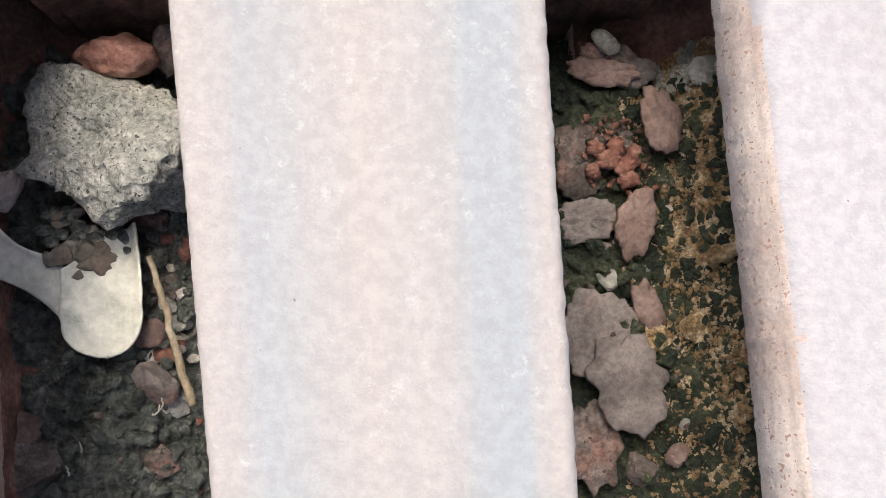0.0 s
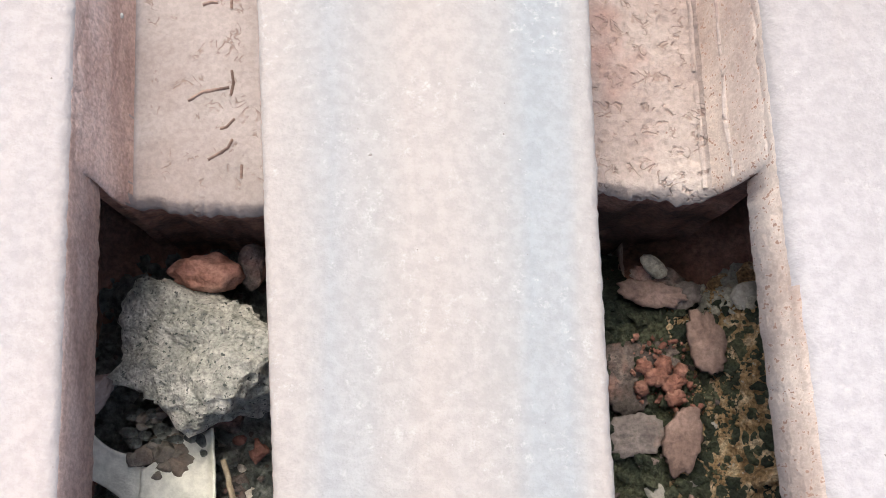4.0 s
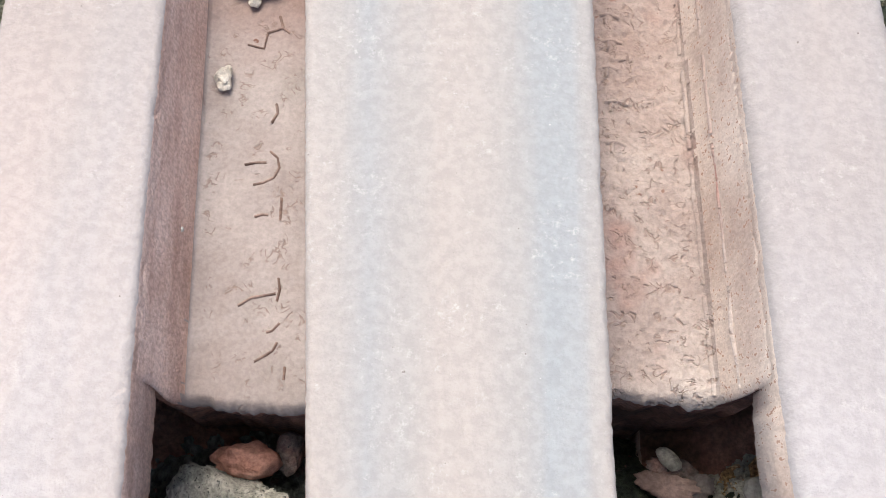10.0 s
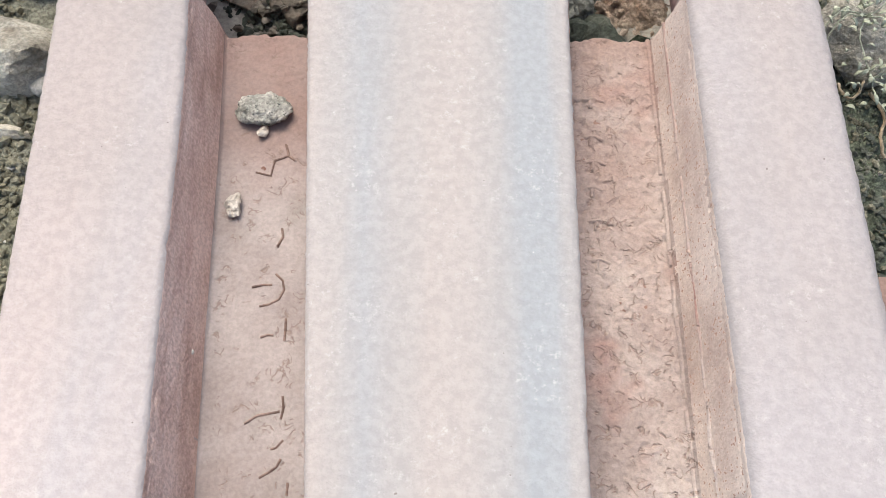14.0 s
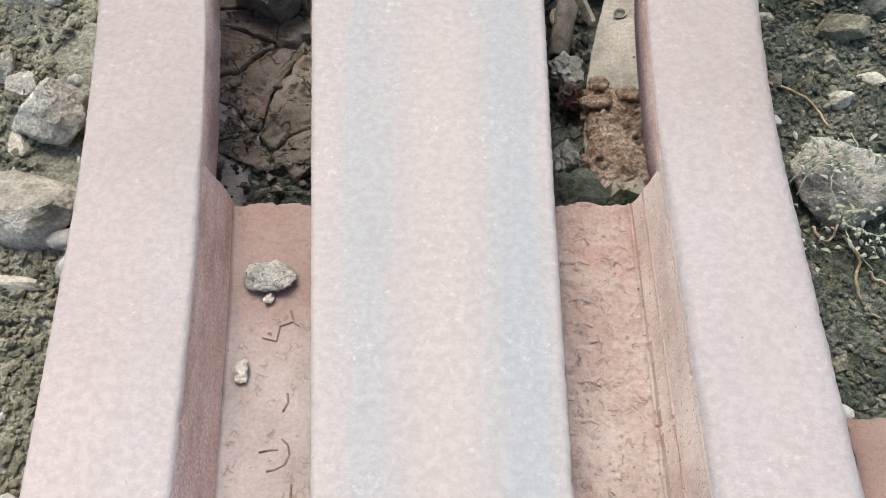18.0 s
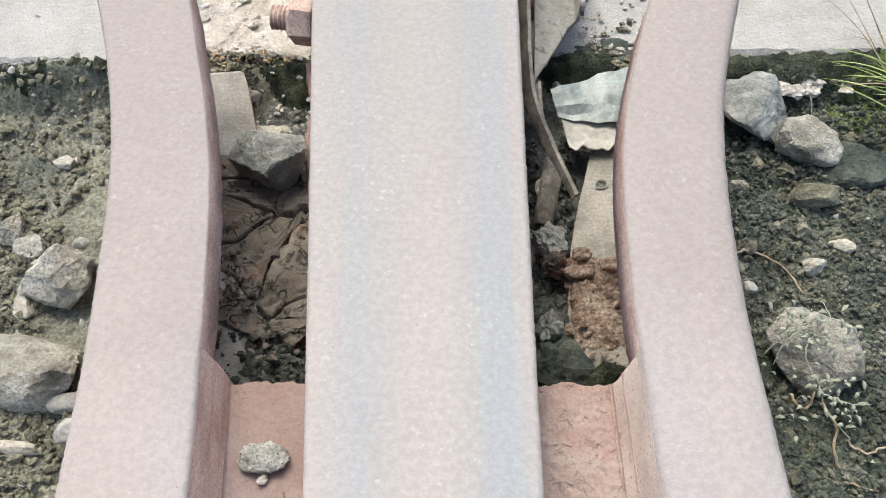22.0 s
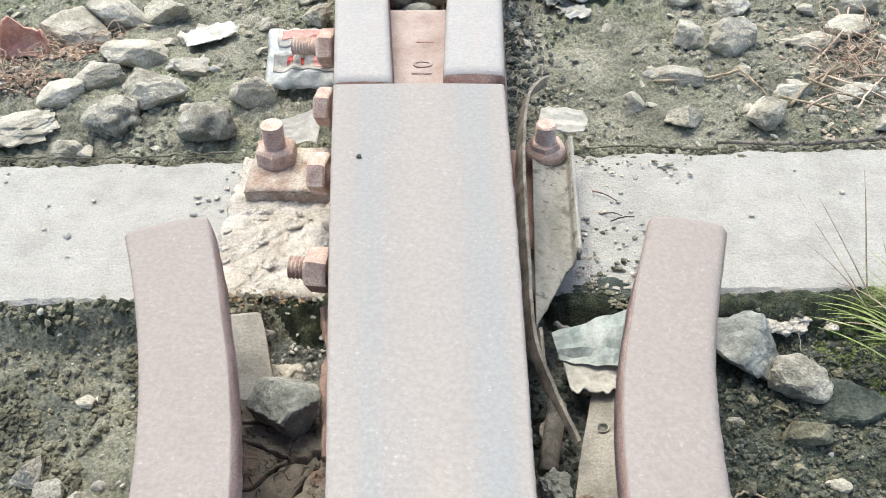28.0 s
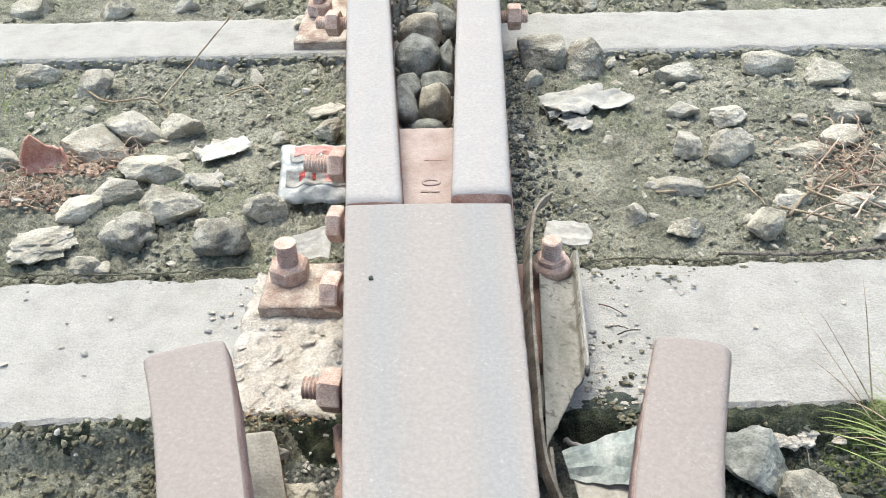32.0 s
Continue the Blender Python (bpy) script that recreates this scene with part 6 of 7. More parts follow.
def patchy(seed, level):
    gx_, gy_ = np.meshgrid(np.linspace(-1.1, 1.1, 441), np.linspace(-1.1, 1.2, 461))
    field = fbm(gx_ * 5.0, gy_ * 5.0, seed)
    return lambda x, y: off_sleepers(x, y) and field[int((y + 1.1) * 200), int((x + 1.1) * 200)] > level


scatter("soil_clods", 12500, (-0.50, -0.15, -0.80, -0.20), (0.0008, 0.0052), CLOD, 71, "dark crumbled soil clods beside the rail", "soil", lift=0.4, bias=2.0, keep=lambda x, y, near=patchy(3, -0.16): near(x, y) and (y < -0.31 + 0.05 * math.sin(x * 23) + 0.02 * math.sin(x * 61) or x > -0.27 + 0.04 * math.sin(y * 30) or math.sin(x * 9173.0 + y * 4621.0) > 0.7))
scatter("soil_clods", 22000, (0.25, 0.56, -0.80, -0.20), (0.0005, 0.0042), CLOD_DAMP, 72, "dark crumbled soil clods beside the rail", "soil", lift=0.25, bias=3.0, flat=0.75, keep=off_sleepers)
scatter("soil_lumps", 280, (0.25, 0.56, -0.80, -0.20), (0.003, 0.010), CLOD, 82, "rough lumps of dark damp soil", "soil", lift=0.1, bias=2.2, flat=0.6, sub=2, keep=off_sleepers)
scatter("soil_crumbs", 3400, (0.25, 0.56, -0.80, -0.20), (0.0006, 0.0030), CLOD, 172, "grey-green soil crumbs beside the rail", "soil", lift=1.5, bias=1.8, keep=off_sleepers)
scatter("soil_clods", 7000, (-0.95, 0.80, 0.06, 0.74), (0.0013, 0.0075), CLOD_PALE, 73, "crumbled soil clods between the sleepers", "soil", lift=0.0, keep=patchy(8, -0.03))
scatter("soil_clods", 1500, (-1.0, 0.90, 0.88, 1.12), (0.003, 0.010), CLOD_PALE, 74, "crumbled soil clods past the sleeper", "soil", keep=patchy(8, -0.10))
scatter("soil_clods", 1500, (0.100, 0.25, 0.05, 0.75), (0.0012, 0.006), DARK, 79, "black crumbs along the rail", "soil", keep=lambda x, y: x < 0.112 + 0.11 * ((math.sin(x * 9173.0 + y * 4621.0) * 437.5) % 1.0) ** 2.2)
scatter("pale_grit", 220, (-0.50, -0.15, -0.80, -0.22), (0.001, 0.0042), PEBBLE, 75, "pale grit on the soil", "grit", keep=off_sleepers)
scatter("pale_grit", 160, (0.25, 0.56, -0.80, -0.22), (0.001, 0.0035), PEBBLE, 76, "pale grit on the soil", "grit", keep=off_sleepers)
scatter("pale_grit", 300, (-0.95, 0.80, 0.08, 0.73), (0.0015, 0.006), PEBBLE, 77, "pale grit between the sleepers", "grit", keep=off_sleepers)
scatter("stone_chips", 260, (-0.95, 0.80, 0.08, 0.73), (0.004, 0.015), STONE_PALE, 78, "small pale stone chips between the sleepers", "grit", flat=0.4, keep=off_sleepers)


def edge_crust(y_of, x0, x1, count, seed, material, size, label, z=0.048):
    """Soil and crumbs along a sleeper's edge."""
    rnd = random.Random(seed)
    base = bmesh.new()
    bmesh.ops.create_icosphere(base, subdivisions=1, radius=1)
    vs = np.array([v.co[:] for v in base.verts])
    fs = np.array([[v.index for v in f.verts] for f in base.faces])
    base.free()
    verts, faces, k = [], [], 0
    while k < count:
        x = rnd.uniform(x0, x1)
        y = y_of(x) + rnd.gauss(0, 0.006)
        if not free_of_rails(x, y):
            continue
        s = rnd.uniform(*size)
        j = 1 + np.array([rnd.uniform(-0.3, 0.3) for _ in range(len(vs))])[:, None]
        verts.append(vs * j * (s * rnd.uniform(0.8, 1.6), s, s * 0.6) + (x, y, z + rnd.uniform(-0.010, 0.001)))
        faces.append(fs + k * len(vs))
        k += 1
    me_ = bpy.data.meshes.new("edge_crumbs")
    me_.from_pydata(np.concatenate(verts).tolist(), [], np.concatenate(faces).tolist())
    me_.materials.append(material)
    return tagged(new("edge_crumbs", me_), label, "crumbs", kind="stuff")


T1 = math.tan(radians(2.0))
edge_crust(lambda x: 0.066 + x * T1, -0.8, 0.85, 1700, 81, CLOD, (0.001, 0.0045), "soil crumbs piled along the sleeper's far edge")
edge_crust(lambda x: -0.192 + x * T1, -0.6, 0.6, 260, 82, CLOD, (0.0012, 0.0045), "crumbled dirt along the sleeper's near edge", 0.042)
edge_crust(lambda x: -0.199 + x * T1, -0.6, 0.6, 2600, 83, MOSS, (0.0008, 0.0032), "dark moss along the sleeper's near edge", 0.044)
edge_crust(lambda x: -0.190 + x * T1 + 0.008 * math.sin(x * 37), -0.6, 0.6, 160, 86, CLOD, (0.0012, 0.006), "crumbled soil along the sleeper's near edge", 0.046)
edge_crust(lambda x: -0.2, -0.235, -0.11, 200, 87, LICHEN, (0.0006, 0.0024), "ochre lichen crumbs along the plate's edge", 0.062)
for k, (yc, n_) in enumerate(((-0.185, 120), (-0.165, 90), (-0.145, 60), (-0.12, 40), (-0.085, 30), (0.03, 40), (0.048, 70))):
    edge_crust(lambda x, yc=yc: yc + 0.012 * math.sin(x * 90 + yc * 50), 0.178, 0.262 if k < 5 else 0.34, n_, 92 + k, MORTAR if k % 2 else CLOD, (0.0008, 0.0034), "soil crumbs strewn on the pale sleeper", 0.054)
edge_crust(lambda x: 0.716 - x * 0.01, -0.95, 0.95, 900, 84, CLOD_PALE, (0.002, 0.006), "soil crumbs along the next sleeper's edge")
edge_crust(lambda x: 0.884 - x * 0.01, -0.95, 0.95, 900, 85, CLOD_PALE, (0.002, 0.006), "soil crumbs along the next sleeper's far edge")
# dirt on and around the mortar-caked plate and the sleeper top
rnd = random.Random(5)
for k in range(26):
    x, y = rnd.uniform(-0.225, -0.10), rnd.uniform(-0.19, -0.05)
    w = rnd.uniform(0.006, 0.018)
    stone(x, y, w, w * 0.8, w * 0.5, MORTAR, "lump of pale mortar stuck on the plate", 500 + k, z=0.062, sink=0.3, planes=4, rough=0.12, name="mortar_lump", cat="mortar", group="mortar lumps")
for k in range(46):
    x = rnd.choice((rnd.uniform(0.185, 0.26), rnd.uniform(-0.30, -0.235), rnd.uniform(0.19, 0.55), rnd.uniform(-0.6, -0.24)))
    y = rnd.uniform(-0.14, 0.05)
    w = rnd.uniform(0.003, 0.010)
    stone(x, y, w, w * 0.8, w * 0.45, rnd.choice((MORTAR, CONCRETE, MORTAR, CONCRETE)), "crumb of soil on the pale sleeper", 540 + k, z=0.051, sink=0.1, sub=2, name="crumb", cat="crumb", group="crumbs on the sleeper")
for k, (x0_, y0_, x1_, y1_) in enumerate(((0.205, -0.010, 0.232, -0.028), (0.215, -0.052, 0.236, -0.056), (0.222, -0.066, 0.25, -0.058))):
    rod([(x0_, y0_, 0.054), ((x0_ + x1_) / 2, (y0_ + y1_) / 2 + 0.002, 0.055), (x1_, y1_, 0.054)], 0.0009, 0.0007, FLAKE, "twig", "thin dark twig lying on the sleeper", "twig", seed=k, wob=0.0006)
scatter("dry_leaf_bits", 260, (-0.64, -0.52, 0.32, 0.39), (0.002, 0.008), LEAF_BITS, 93, "dry reddish leaf bits among the roots", "leaves", flat=0.25, lift=0.8, keep=lambda x, y: (x + 0.575) ** 2 + (y - 0.355) ** 2 < 0.0022)
scatter("dry_leaf_bits", 240, (-0.70, -0.54, 0.22, 0.30), (0.002, 0.007), LEAF_BITS, 94, "dry reddish leaf bits on the soil", "leaves", flat=0.25, lift=0.8, keep=lambda x, y: ((x + 0.62) / 0.07) ** 2 + ((y - 0.262) / 0.035) ** 2 < 1)
scatter("dry_leaf_bits", 130, (0.55, 0.68, 0.26, 0.42), (0.002, 0.006), LEAF_BITS, 95, "dry reddish leaf bits among the stalks", "leaves", flat=0.25, lift=0.8)
# crust of soil along the sleeper's far edge: its line added as thin rods
flake(0.205, -0.176, 0.030, 0.016, CLOD_DARK, "dark soil spilled over the sleeper's edge", 77.3, z=0.0475, jag=0.9, thick=0.003, name="soil_patch", cat="soil", group="")
rod([(x, 0.073 + x * T1 + 0.004 * math.sin(x * 23), 0.055) for x in np.linspace(0.37, 0.64, 12)], 0.0022, 0.0034, MUD, "root", "thick grey-brown crust line along the sleeper's edge", "root", seed=21, wob=0.004)
rod([(x, 0.070 + x * T1 + 0.005 * math.sin(x * 31), 0.053) for x in np.linspace(0.20, 0.37, 9)], 0.0012, 0.0022, CLOD, "root", "thin dark soil line along the sleeper's edge", "root", seed=25, wob=0.004)
rod([(x, 0.073 + x * T1 + 0.003 * math.sin(x * 19), 0.054) for x in np.linspace(-0.62, -0.245, 10)], 0.0011, 0.0014, CLOD, "root", "thin dark soil line along the sleeper's edge", "root", seed=22, wob=0.005)


stone(-0.0520, -0.1380, 0.006, 0.005, 0.004, CLOD_DARK, "small dark crumb lying on the steel nose", 610, z=0.2005, sink=0.1, name="crumb", cat="crumb", group="")


# ---- litter ----
scrap(0.228, 0.520, 0.135, 0.080, PAPER, "crumpled white plastic bag scrap on the soil", 21.5, turn=24, crumple=0.010, jag=0.6)
scrap(0.192, 0.500, 0.07, 0.05, PAPER, "folded white plastic bag scrap on the soil", 26.5, turn=22, crumple=0.009, jag=0.7)
scrap(0.213, 0.462, 0.06, 0.05, PAPER, "torn corner of a white plastic bag on the soil", 29.5, turn=60, crumple=0.007, jag=0.8)
rnd = random.Random(44)
for k in range(40):
    x, y, w = rnd.uniform(0.352, 0.446), rnd.uniform(-0.215, -0.165), rnd.uniform(0.008, 0.026)
    stone(x, y, w, w * 0.7, w * 0.45, MORTAR, "broken whitish mortar crumb by the sleeper", 660 + k, z=0.030, sink=0.1, planes=6, rough=0.14, round_=0.05, name="mortar_lump", cat="mortar", group="mortar lumps by the grass")
scrap(-0.360, 0.394, 0.096, 0.050, PLASTIC, "wavy white torn plastic scrap on the soil", 24.5, turn=32, crumple=0.007, jag=0.35)
scrap(-0.376, 0.318, 0.056, 0.034, PAPER, "small grey-white scrap on the soil", 44.5, turn=20, crumple=0.005, jag=0.6)
scrap(-0.206, 0.512, 0.062, 0.034, STONE_PALE, "thin pale slate scrap by the rail", 27.5, turn=20, crumple=0.004, jag=0.3, thick=0.004)
scrap(0.172, 0.105, 0.066, 0.046, PAPER, "pale torn card lying behind the bolt", 31.5, z=0.078, turn=-8, tilt=(6, 0), crumple=0.003, jag=0.25, thick=0.0015)
torn_quad(((-0.206, 0.080, 0.064), (-0.136, 0.048, 0.082), (-0.133, 0.102, 0.100), (-0.224, 0.104, 0.066)), PAPER, "white torn packet behind the clip plate", 34.5, 0.006, 0.003)


def packet():
    """A crumpled clear packet with a red and white print, under the long bolt: one pillow, its prints laid on it."""
    th = empty("snack_packet", pose(-0.186, 0.272, 0.070), label="crumpled clear packet with red and white print below the bolt", category="packet")

    def skin(u, v, out):
        x, y = (u - 0.5) * 0.110, (v - 0.5) * 0.108
        full = max(0.0, math.sin(math.pi * u) * math.sin(math.pi * v)) ** 0.5
        fold = 0.006 * (1 - 3 * abs(noise.noise((u * 2.6, v * 3.2, 4.0)))) + 0.003 * (1 - 3 * abs(noise.noise((u * 7, v * 8, 9.0))))
        return (x + 0.004 * noise.noise((v * 6, 2, 1)), y + 0.004 * noise.noise((u * 6, 7, 1)), (0.012 * full + fold * full) + out)

    def patch(u0, u1, v0, v1, out, name, material, label=""):
        b = bmesh.new()
        n, k = 22, 22
        rows = [[b.verts.new(skin(u0 + (u1 - u0) * i / n, v0 + (v1 - v0) * j / k, out)) for i in range(n + 1)] for j in range(k + 1)]
        for p, q in zip(rows, rows[1:]):
            for i in range(n):
                b.faces.new((p[i], p[i + 1], q[i + 1], q[i]))
        b.normal_update()
        bmesh.ops.solidify(b, geom=b.faces[:], thickness=0.0006)
        o = part(name, b, material, th, label)
        o.matrix_local = pose(0, 0, 0, 20, 4, 4)

    patch(0, 1, 0, 1, 0.0, "film", FILM, "clear greyish film")
    patch(0.14, 0.98, 0.62, 0.97, 0.0012, "print", PAPER, "white printed panel")
    patch(0.20, 0.98, 0.72, 0.92, 0.002, "print", PRINT_PINK, "pink printed band")
    patch(0.10, 0.98, 0.22, 0.46, 0.0012, "print", PAPER, "white printed panel")
    patch(0.28, 0.36, 0.32, 0.42, 0.002, "print", PRINT_RED, "red printed mark")
    patch(0.46, 0.50, 0.30, 0.40, 0.002, "print", PRINT_RED, "red printed mark")
    patch(0.62, 0.96, 0.27, 0.41, 0.002, "print", PRINT_PINK, "pink printed mark")
    return th


packet()


def shard():
    """The broken wall of a small red clay cup, its hollow side open, with a jagged rim."""
    bm = bmesh.new()
    n, k = 44, 12
    peaks = ((0.0, 0.014), (0.14, 0.036), (0.26, 0.040), (0.34, 0.030), (0.50, 0.034), (0.62, 0.060), (0.70, 0.058), (0.80, 0.040), (0.90, 0.026), (1.0, 0.008))
    rows = []
    for j in range(k + 1):
        v = j / k
        row = []
        for i in range(n + 1):
            u = i / n
            a = radians(-28 + 236 * u)
            for (u0, h0), (u1, h1) in zip(peaks, peaks[1:]):
                if u0 <= u <= u1:
                    top = h0 + (h1 - h0) * (u - u0) / (u1 - u0)
            top += 0.004 * noise.noise((u * 26, 1, 4)) + 0.002 * noise.noise((u * 70, 1, 4))
            r = 0.040 * (0.72 + 0.28 * math.sqrt(min(1, v * 2.5))) - 0.16 * v * top
            r *= 1 + 0.05 * noise.noise((u * 5, v * 2, 9)) + 0.015 * noise.noise((u * 22, v * 9, 9))
            row.append(bm.verts.new((r * math.cos(a), 0.72 * r * math.sin(a), v * max(top, 0.004))))
        rows.append(row)
    for p, q in zip(rows, rows[1:]):
        for i in range(n):
            bm.faces.new((p[i], p[i + 1], q[i + 1], q[i]))
    low = bm.verts.new((0, -0.006, 0.001))
    for i in range(n):
        bm.faces.new((rows[0][i + 1], rows[0][i], low))
    bm.normal_update()
    bmesh.ops.solidify(bm, geom=bm.faces[:], thickness=0.0035)
    ob = part("clay_shard", bm, CLAY, at=pose(-0.632, 0.338, gz(-0.632, 0.338) + 0.007, 12, 4, 8))
    return tagged(ob, "broken red clay cup with a jagged rim among dry roots", "clay shard")


shard()


# ---- roots, twigs and grass ----
def root(points, r0, r1, label, seed, lift=0.004, material=None, name="root"):
    return rod(on_ground(points, lift), r0, r1, material or TWIG, name, label, name, seed=seed, wob=0.002)


root([(0.302, -0.428), (0.306, -0.416), (0.324, -0.408), (0.345, -0.424), (0.360, -0.452)], 0.0013, 0.001, "thin pale root looping over dark soil", 1, 0.006)
root([(0.352, -0.560), (0.360, -0.580), (0.352, -0.604), (0.364, -0.622), (0.384, -0.628)], 0.0014, 0.001, "thin pale root on dark soil", 2, 0.005)
root([(0.366, -0.590), (0.380, -0.600), (0.398, -0.596), (0.42, -0.606)], 0.0012, 0.0009, "thin pale root on dark soil", 3, 0.005)
root([(0.33, -0.552), (0.338, -0.566), (0.348, -0.552), (0.352, -0.536)], 0.0012, 0.0009, "thin pale root on dark soil", 4, 0.008)
root([(0.312, 0.250), (0.36, 0.256), (0.405, 0.262), (0.434, 0.276)], 0.0020, 0.0024, "pale bare stick lying on the soil", 5, 0.008, name="stick")
root([(0.434, 0.282), (0.447, 0.240), (0.462, 0.215)], 0.002, 0.0014, "pale bare stick lying on the soil", 6, 0.01, name="stick")
root([(0.486, 0.186), (0.53, 0.24), (0.60, 0.30), (0.66, 0.38)], 0.0024, 0.0018, "reddish brown stalk lying on the soil", 7, 0.012, name="stalk")
root([(0.478, 0.205), (0.52, 0.184), (0.555, 0.165)], 0.0022, 0.0014, "reddish brown stalk lying on the soil", 8, 0.012, name="stalk")
root([(0.52, 0.235), (0.56, 0.20), (0.60, 0.185)], 0.002, 0.0014, "reddish brown stalk lying on the soil", 9, 0.016, name="stalk")
root([(-0.655, 0.59), (-0.60, 0.548), (-0.53, 0.55), (-0.486, 0.523)], 0.0024, 0.0018, "dry grey twig lying on the soil", 10, 0.012, name="twig")
root([(-0.486, 0.523), (-0.47, 0.47), (-0.462, 0.425)], 0.002, 0.0014, "dry grey twig lying on the soil", 11, 0.014, name="twig")
rod([(-0.50, 0.52, 0.06), (-0.46, 0.60, 0.09), (-0.40, 0.68, 0.14), (-0.33, 0.74, 0.19)], 0.002, 0.0008, TWIG, "twig", "thin dry twig rising over the sleeper", "twig", seed=12)
rod([(-0.40, 0.68, 0.14), (-0.385, 0.72, 0.17), (-0.35, 0.74, 0.165)], 0.001, 0.0006, TWIG, "twig", "thin dry side twig over the sleeper", "twig", seed=13)
root([(-0.40, 0.58), (-0.345, 0.60), (-0.31, 0.56)], 0.0018, 0.001, "thin dry twig on the soil", 14, 0.01, name="twig")
for k, (a_, b_) in enumerate((((0.53, 0.22), (0.60, 0.31)), ((0.55, 0.30), (0.63, 0.42)), ((0.57, 0.17), (0.64, 0.27)), ((0.60, 0.40), (0.66, 0.31)), ((0.50, 0.17), (0.57, 0.20)), ((0.64, 0.46), (0.62, 0.38)),
                              ((0.66, 0.47), (0.64, 0.39)), ((0.61, 0.46), (0.60, 0.38)), ((0.58, 0.25), (0.68, 0.24)), ((0.545, 0.26), (0.62, 0.20)))):
    mid = ((a_[0] + b_[0]) / 2 + 0.008 * math.sin(k * 2.1), (a_[1] + b_[1]) / 2 + 0.008 * math.cos(k * 1.7), 0.01)
    root([a_, mid, b_], 0.0017, 0.0011, "dry reddish stalk lying on the soil", 50 + k, 0.012, STALK, "stalk")
scatter("brown_litter", 900, (-0.74, -0.52, 0.16, 0.42), (0.0012, 0.005), STALK, 88, "dry brown plant litter on the soil", "litter", flat=0.35, lift=0.6, keep=patchy(12, -0.05))
scatter("brown_litter", 500, (0.50, 0.72, 0.13, 0.42), (0.0012, 0.005), STALK, 89, "dry reddish plant litter on the soil", "litter", flat=0.35, lift=0.6, keep=patchy(12, -0.05))
rnd = random.Random(9)
for cx0, cy0, n_, lab in ((-0.565, 0.350, 60, "tangle of dry reddish roots by the clay shard"), (-0.61, 0.265, 50, "tangle of dry reddish roots on the soil"), (-0.54, 0.40, 30, "tangle of dry reddish roots behind the clay shard"), (-0.66, 0.29, 40, "tangle of dry reddish roots on the soil"), (0.62, 0.36, 40, "tangle of dry reddish stalks on the soil"), (0.59, 0.29, 40, "tangle of dry reddish stalks on the soil"), (0.385, -0.225, 8, "pale tangle of dry weed by the sleeper")):
    clump = empty("root_tangle", pose(cx0, cy0, gz(cx0, cy0)), label=lab, category="roots")
    for k in range(n_):
        a, ln = rnd.uniform(0, 6.28), rnd.uniform(0.012, 0.05)
        p0 = Vector((rnd.uniform(-0.04, 0.04), rnd.uniform(-0.03, 0.03), rnd.uniform(0.0, 0.02)))
        p2 = p0 + Vector((math.cos(a) * ln, math.sin(a) * ln, rnd.uniform(-0.008, 0.016)))
        p1 = (p0 + p2) / 2 + Vector((rnd.uniform(-0.01, 0.01), rnd.uniform(-0.01, 0.01), rnd.uniform(0, 0.012)))
        rod([p0, p1, p2], 0.0005 if cy0 < 0 else 0.0008, 0.0005, STONE_PALE if cy0 < 0 else RED_STONE if rnd.random() < 0.06 else STALK, "root", "", "", parent=clump, seed=k, seg=5)


def blade(a, b, sag, w, material, parent, seed):
    """A grass blade: a narrow folded strip from a to b."""
    bm = bmesh.new()
    a, b = Vector(a), Vector(b)
    n, prev = 12, None
    d = (b - a)
    side = Vector((-d.y, d.x, 0)).normalized()
    for i in range(n + 1):
        t = i / n
        p = a + d * t + Vector((0, 0, sag * 4 * t * (1 - t))) + side * 0.006 * math.sin(t * 3 + seed)
        ww = w * (1 - t) ** 0.7 / 2 + 0.0002
        ring = [bm.verts.new(p - side * ww), bm.verts.new(p - Vector((0, 0, ww * 0.6))), bm.verts.new(p + side * ww)]
        if prev:
            for k in range(2):
                bm.faces.new((prev[k], prev[k + 1], ring[k + 1], ring[k]))
        prev = ring
    bm.normal_update()
    bmesh.ops.solidify(bm, geom=bm.faces[:], thickness=0.0003)
    return part("blade", bm, material, parent)


def tuft(x, y, blades, label, seed):
    th = empty("grass_tuft", pose(x, y, 0.01), label=label, category="grass")
    for k, (tx, ty, tz, sag, w, m_) in enumerate(blades):
        rnd_ = random.Random(seed + k)
        blade((rnd_.uniform(-0.012, 0.012), rnd_.uniform(-0.012, 0.012), 0), (tx, ty, tz), sag, w, m_, th, k)
    return th


rnd = random.Random(77)
fan = []
for k in range(46):
    a_, ln_ = radians(rnd.uniform(82, 172)), rnd.uniform(0.06, 0.15)
    up_ = rnd.uniform(0.015, 0.11)
    fan.append((math.cos(a_) * ln_, math.sin(a_) * ln_, up_, rnd.uniform(0.015, 0.04), rnd.uniform(0.0020, 0.0040), TWIG if k % 5 == 4 else GRASS))
rnd = random.Random(78)
long_fan = []
for k in range(16):
    a_, ln_ = radians(rnd.uniform(118, 168)), rnd.uniform(0.11, 0.20)
    long_fan.append((math.cos(a_) * ln_, math.sin(a_) * ln_, rnd.uniform(0.03, 0.10), rnd.uniform(0.02, 0.04), rnd.uniform(0.0030, 0.0048), LEAF if k % 3 == 0 else GRASS))
tuft(0.570, -0.315, long_fan, "long pale green grass blades leaning over the stones", 60)
tuft(0.540, -0.290, fan, "green grass tuft leaning over stones by the sleeper", 1)
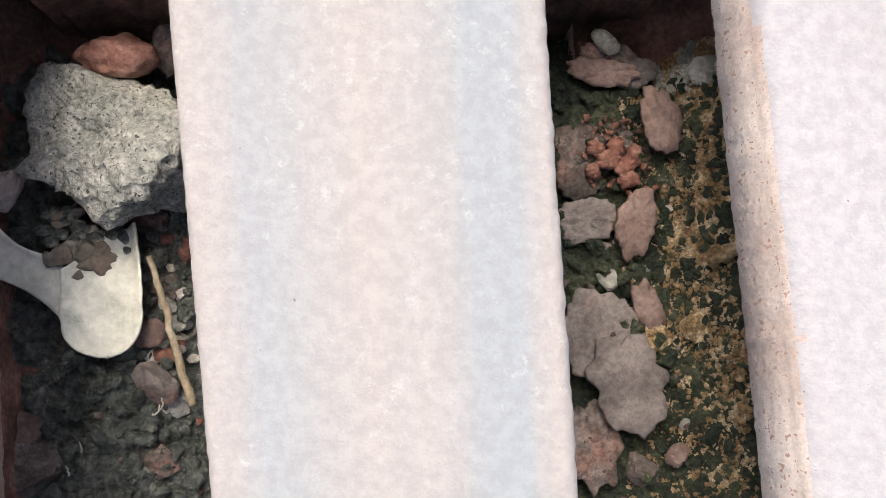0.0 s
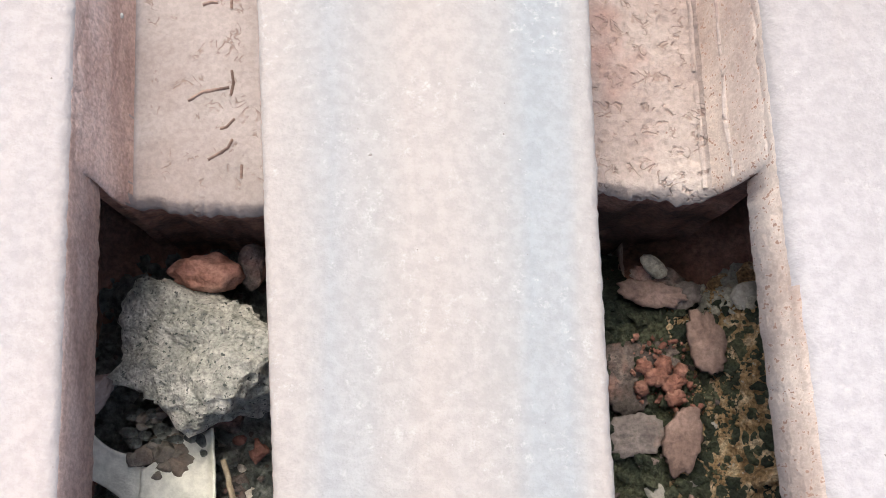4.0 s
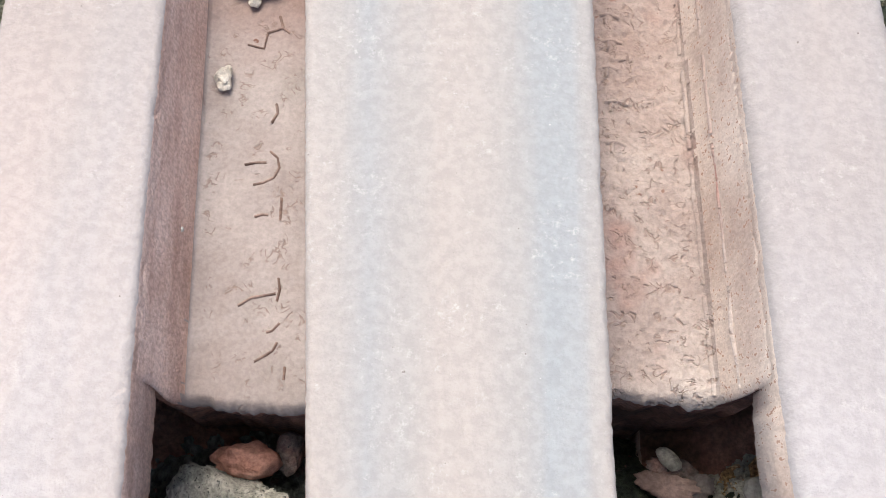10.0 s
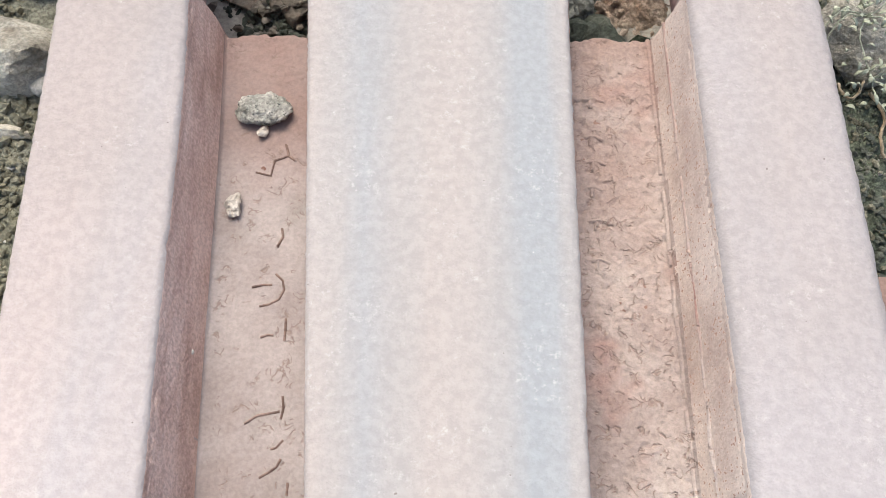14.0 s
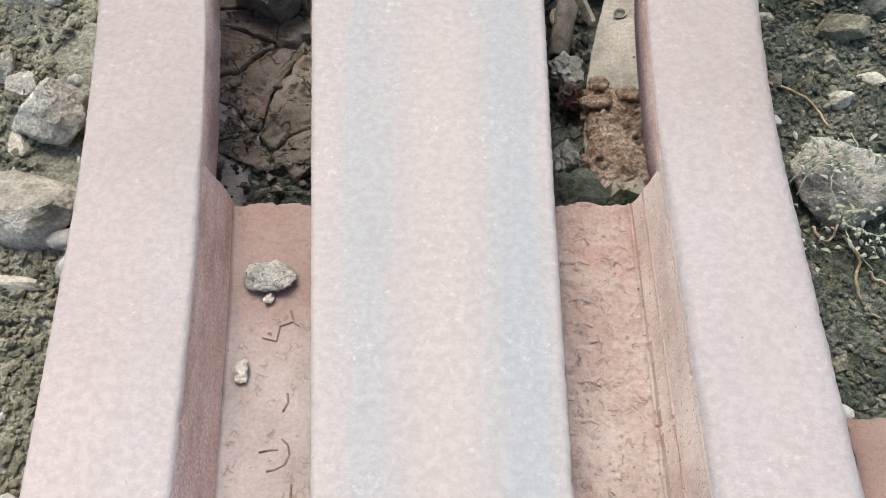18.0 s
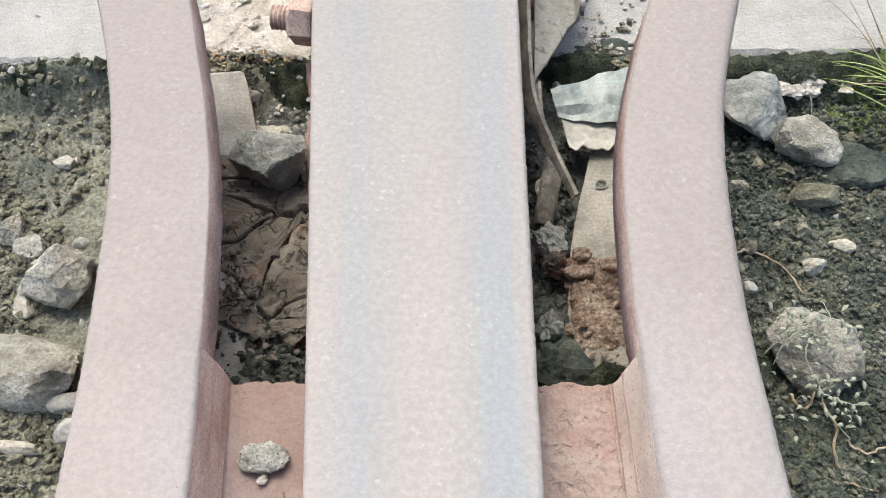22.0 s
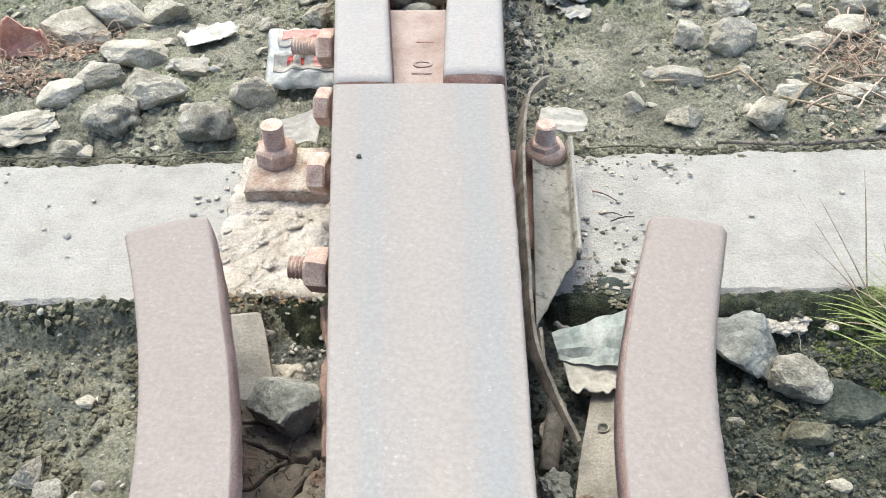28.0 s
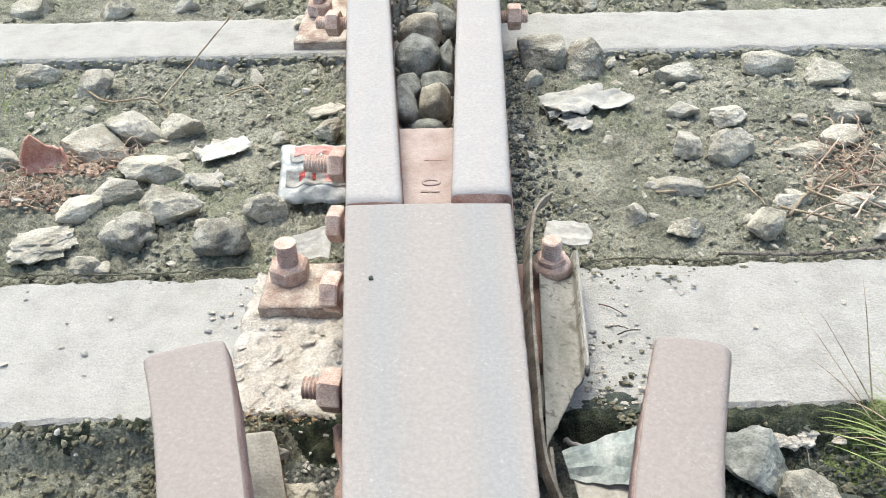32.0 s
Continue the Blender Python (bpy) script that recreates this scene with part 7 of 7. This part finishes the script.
tuft(0.500, -0.215, [(-0.075, 0.09, 0.13, 0.01, 0.0022, TWIG), (-0.03, 0.12, 0.15, 0.01, 0.002, TWIG), (-0.10, 0.05, 0.10, 0.015, 0.002, TWIG), (0.01, 0.13, 0.17, 0.01, 0.002, TWIG),
                     (-0.02, 0.04, 0.12, 0.01, 0.002, GRASS), (-0.06, 0.02, 0.06, 0.02, 0.0025, GRASS), (-0.085, 0.12, 0.11, 0.01, 0.0016, TWIG)],
     "dry and green grass stems standing by the sleeper", 20)
tuft(-0.800, 0.545, [(0.02, 0.05, 0.10, 0.01, 0.004, GRASS), (-0.03, 0.04, 0.12, 0.01, 0.004, TWIG), (0.05, 0.02, 0.06, 0.02, 0.004, GRASS), (0.0, 0.07, 0.14, 0.01, 0.0035, TWIG), (0.03, -0.03, 0.05, 0.02, 0.004, GRASS),
                     (-0.05, 0.0, 0.07, 0.02, 0.004, GRASS)], "pale green grass tuft growing on the soil", 40)


def seedling(x, y, z, n, spread, seed):
    th = empty("weed", pose(x, y, z), label="small pale-leaved weed creeping over a stone", category="weed")
    rnd_ = random.Random(seed)
    for k in range(n):
        px, py = rnd_.gauss(0, spread), rnd_.gauss(0, spread)
        ln, a = rnd_.uniform(0.004, 0.008), rnd_.uniform(0, 6.28)
        bm = bmesh.new()
        rows = []
        for i in range(6):
            t = i / 5
            w = 0.0014 * math.sin(math.pi * (0.08 + 0.9 * t)) + 0.0002
            h = 0.004 * math.sin(t * 2.2)
            rows.append([bm.verts.new((t * ln, -w, h + 0.0006)), bm.verts.new((t * ln, 0, h)), bm.verts.new((t * ln, w, h + 0.0006))])
        for p, q in zip(rows, rows[1:]):
            for i in range(2):
                bm.faces.new((p[i], p[i + 1], q[i + 1], q[i]))
        bm.normal_update()
        bmesh.ops.solidify(bm, geom=bm.faces[:], thickness=0.0003)
        o = part("leaf", bm, LEAF, th)
        o.matrix_local = pose(px, py, rnd_.uniform(0.0, 0.008) - 6.0 * (px * px + py * py), rnd_.uniform(-25, 25), rnd_.uniform(-30, 10), math.degrees(a))
    for k in range(5):
        a = rnd_.uniform(0, 6.28)
        o = rod([(0, 0, 0.001), (0.02 * math.cos(a), 0.02 * math.sin(a), 0.004), (0.04 * math.cos(a + 0.4), 0.04 * math.sin(a + 0.4), -0.006)], 0.0006, 0.0004, LEAF, "stem", "", "", parent=th, seed=k, seg=5)
    return th


seedling(0.343, -0.520, 0.058, 64, 0.017, 3)
seedling(0.350, -0.556, 0.032, 70, 0.017, 4)
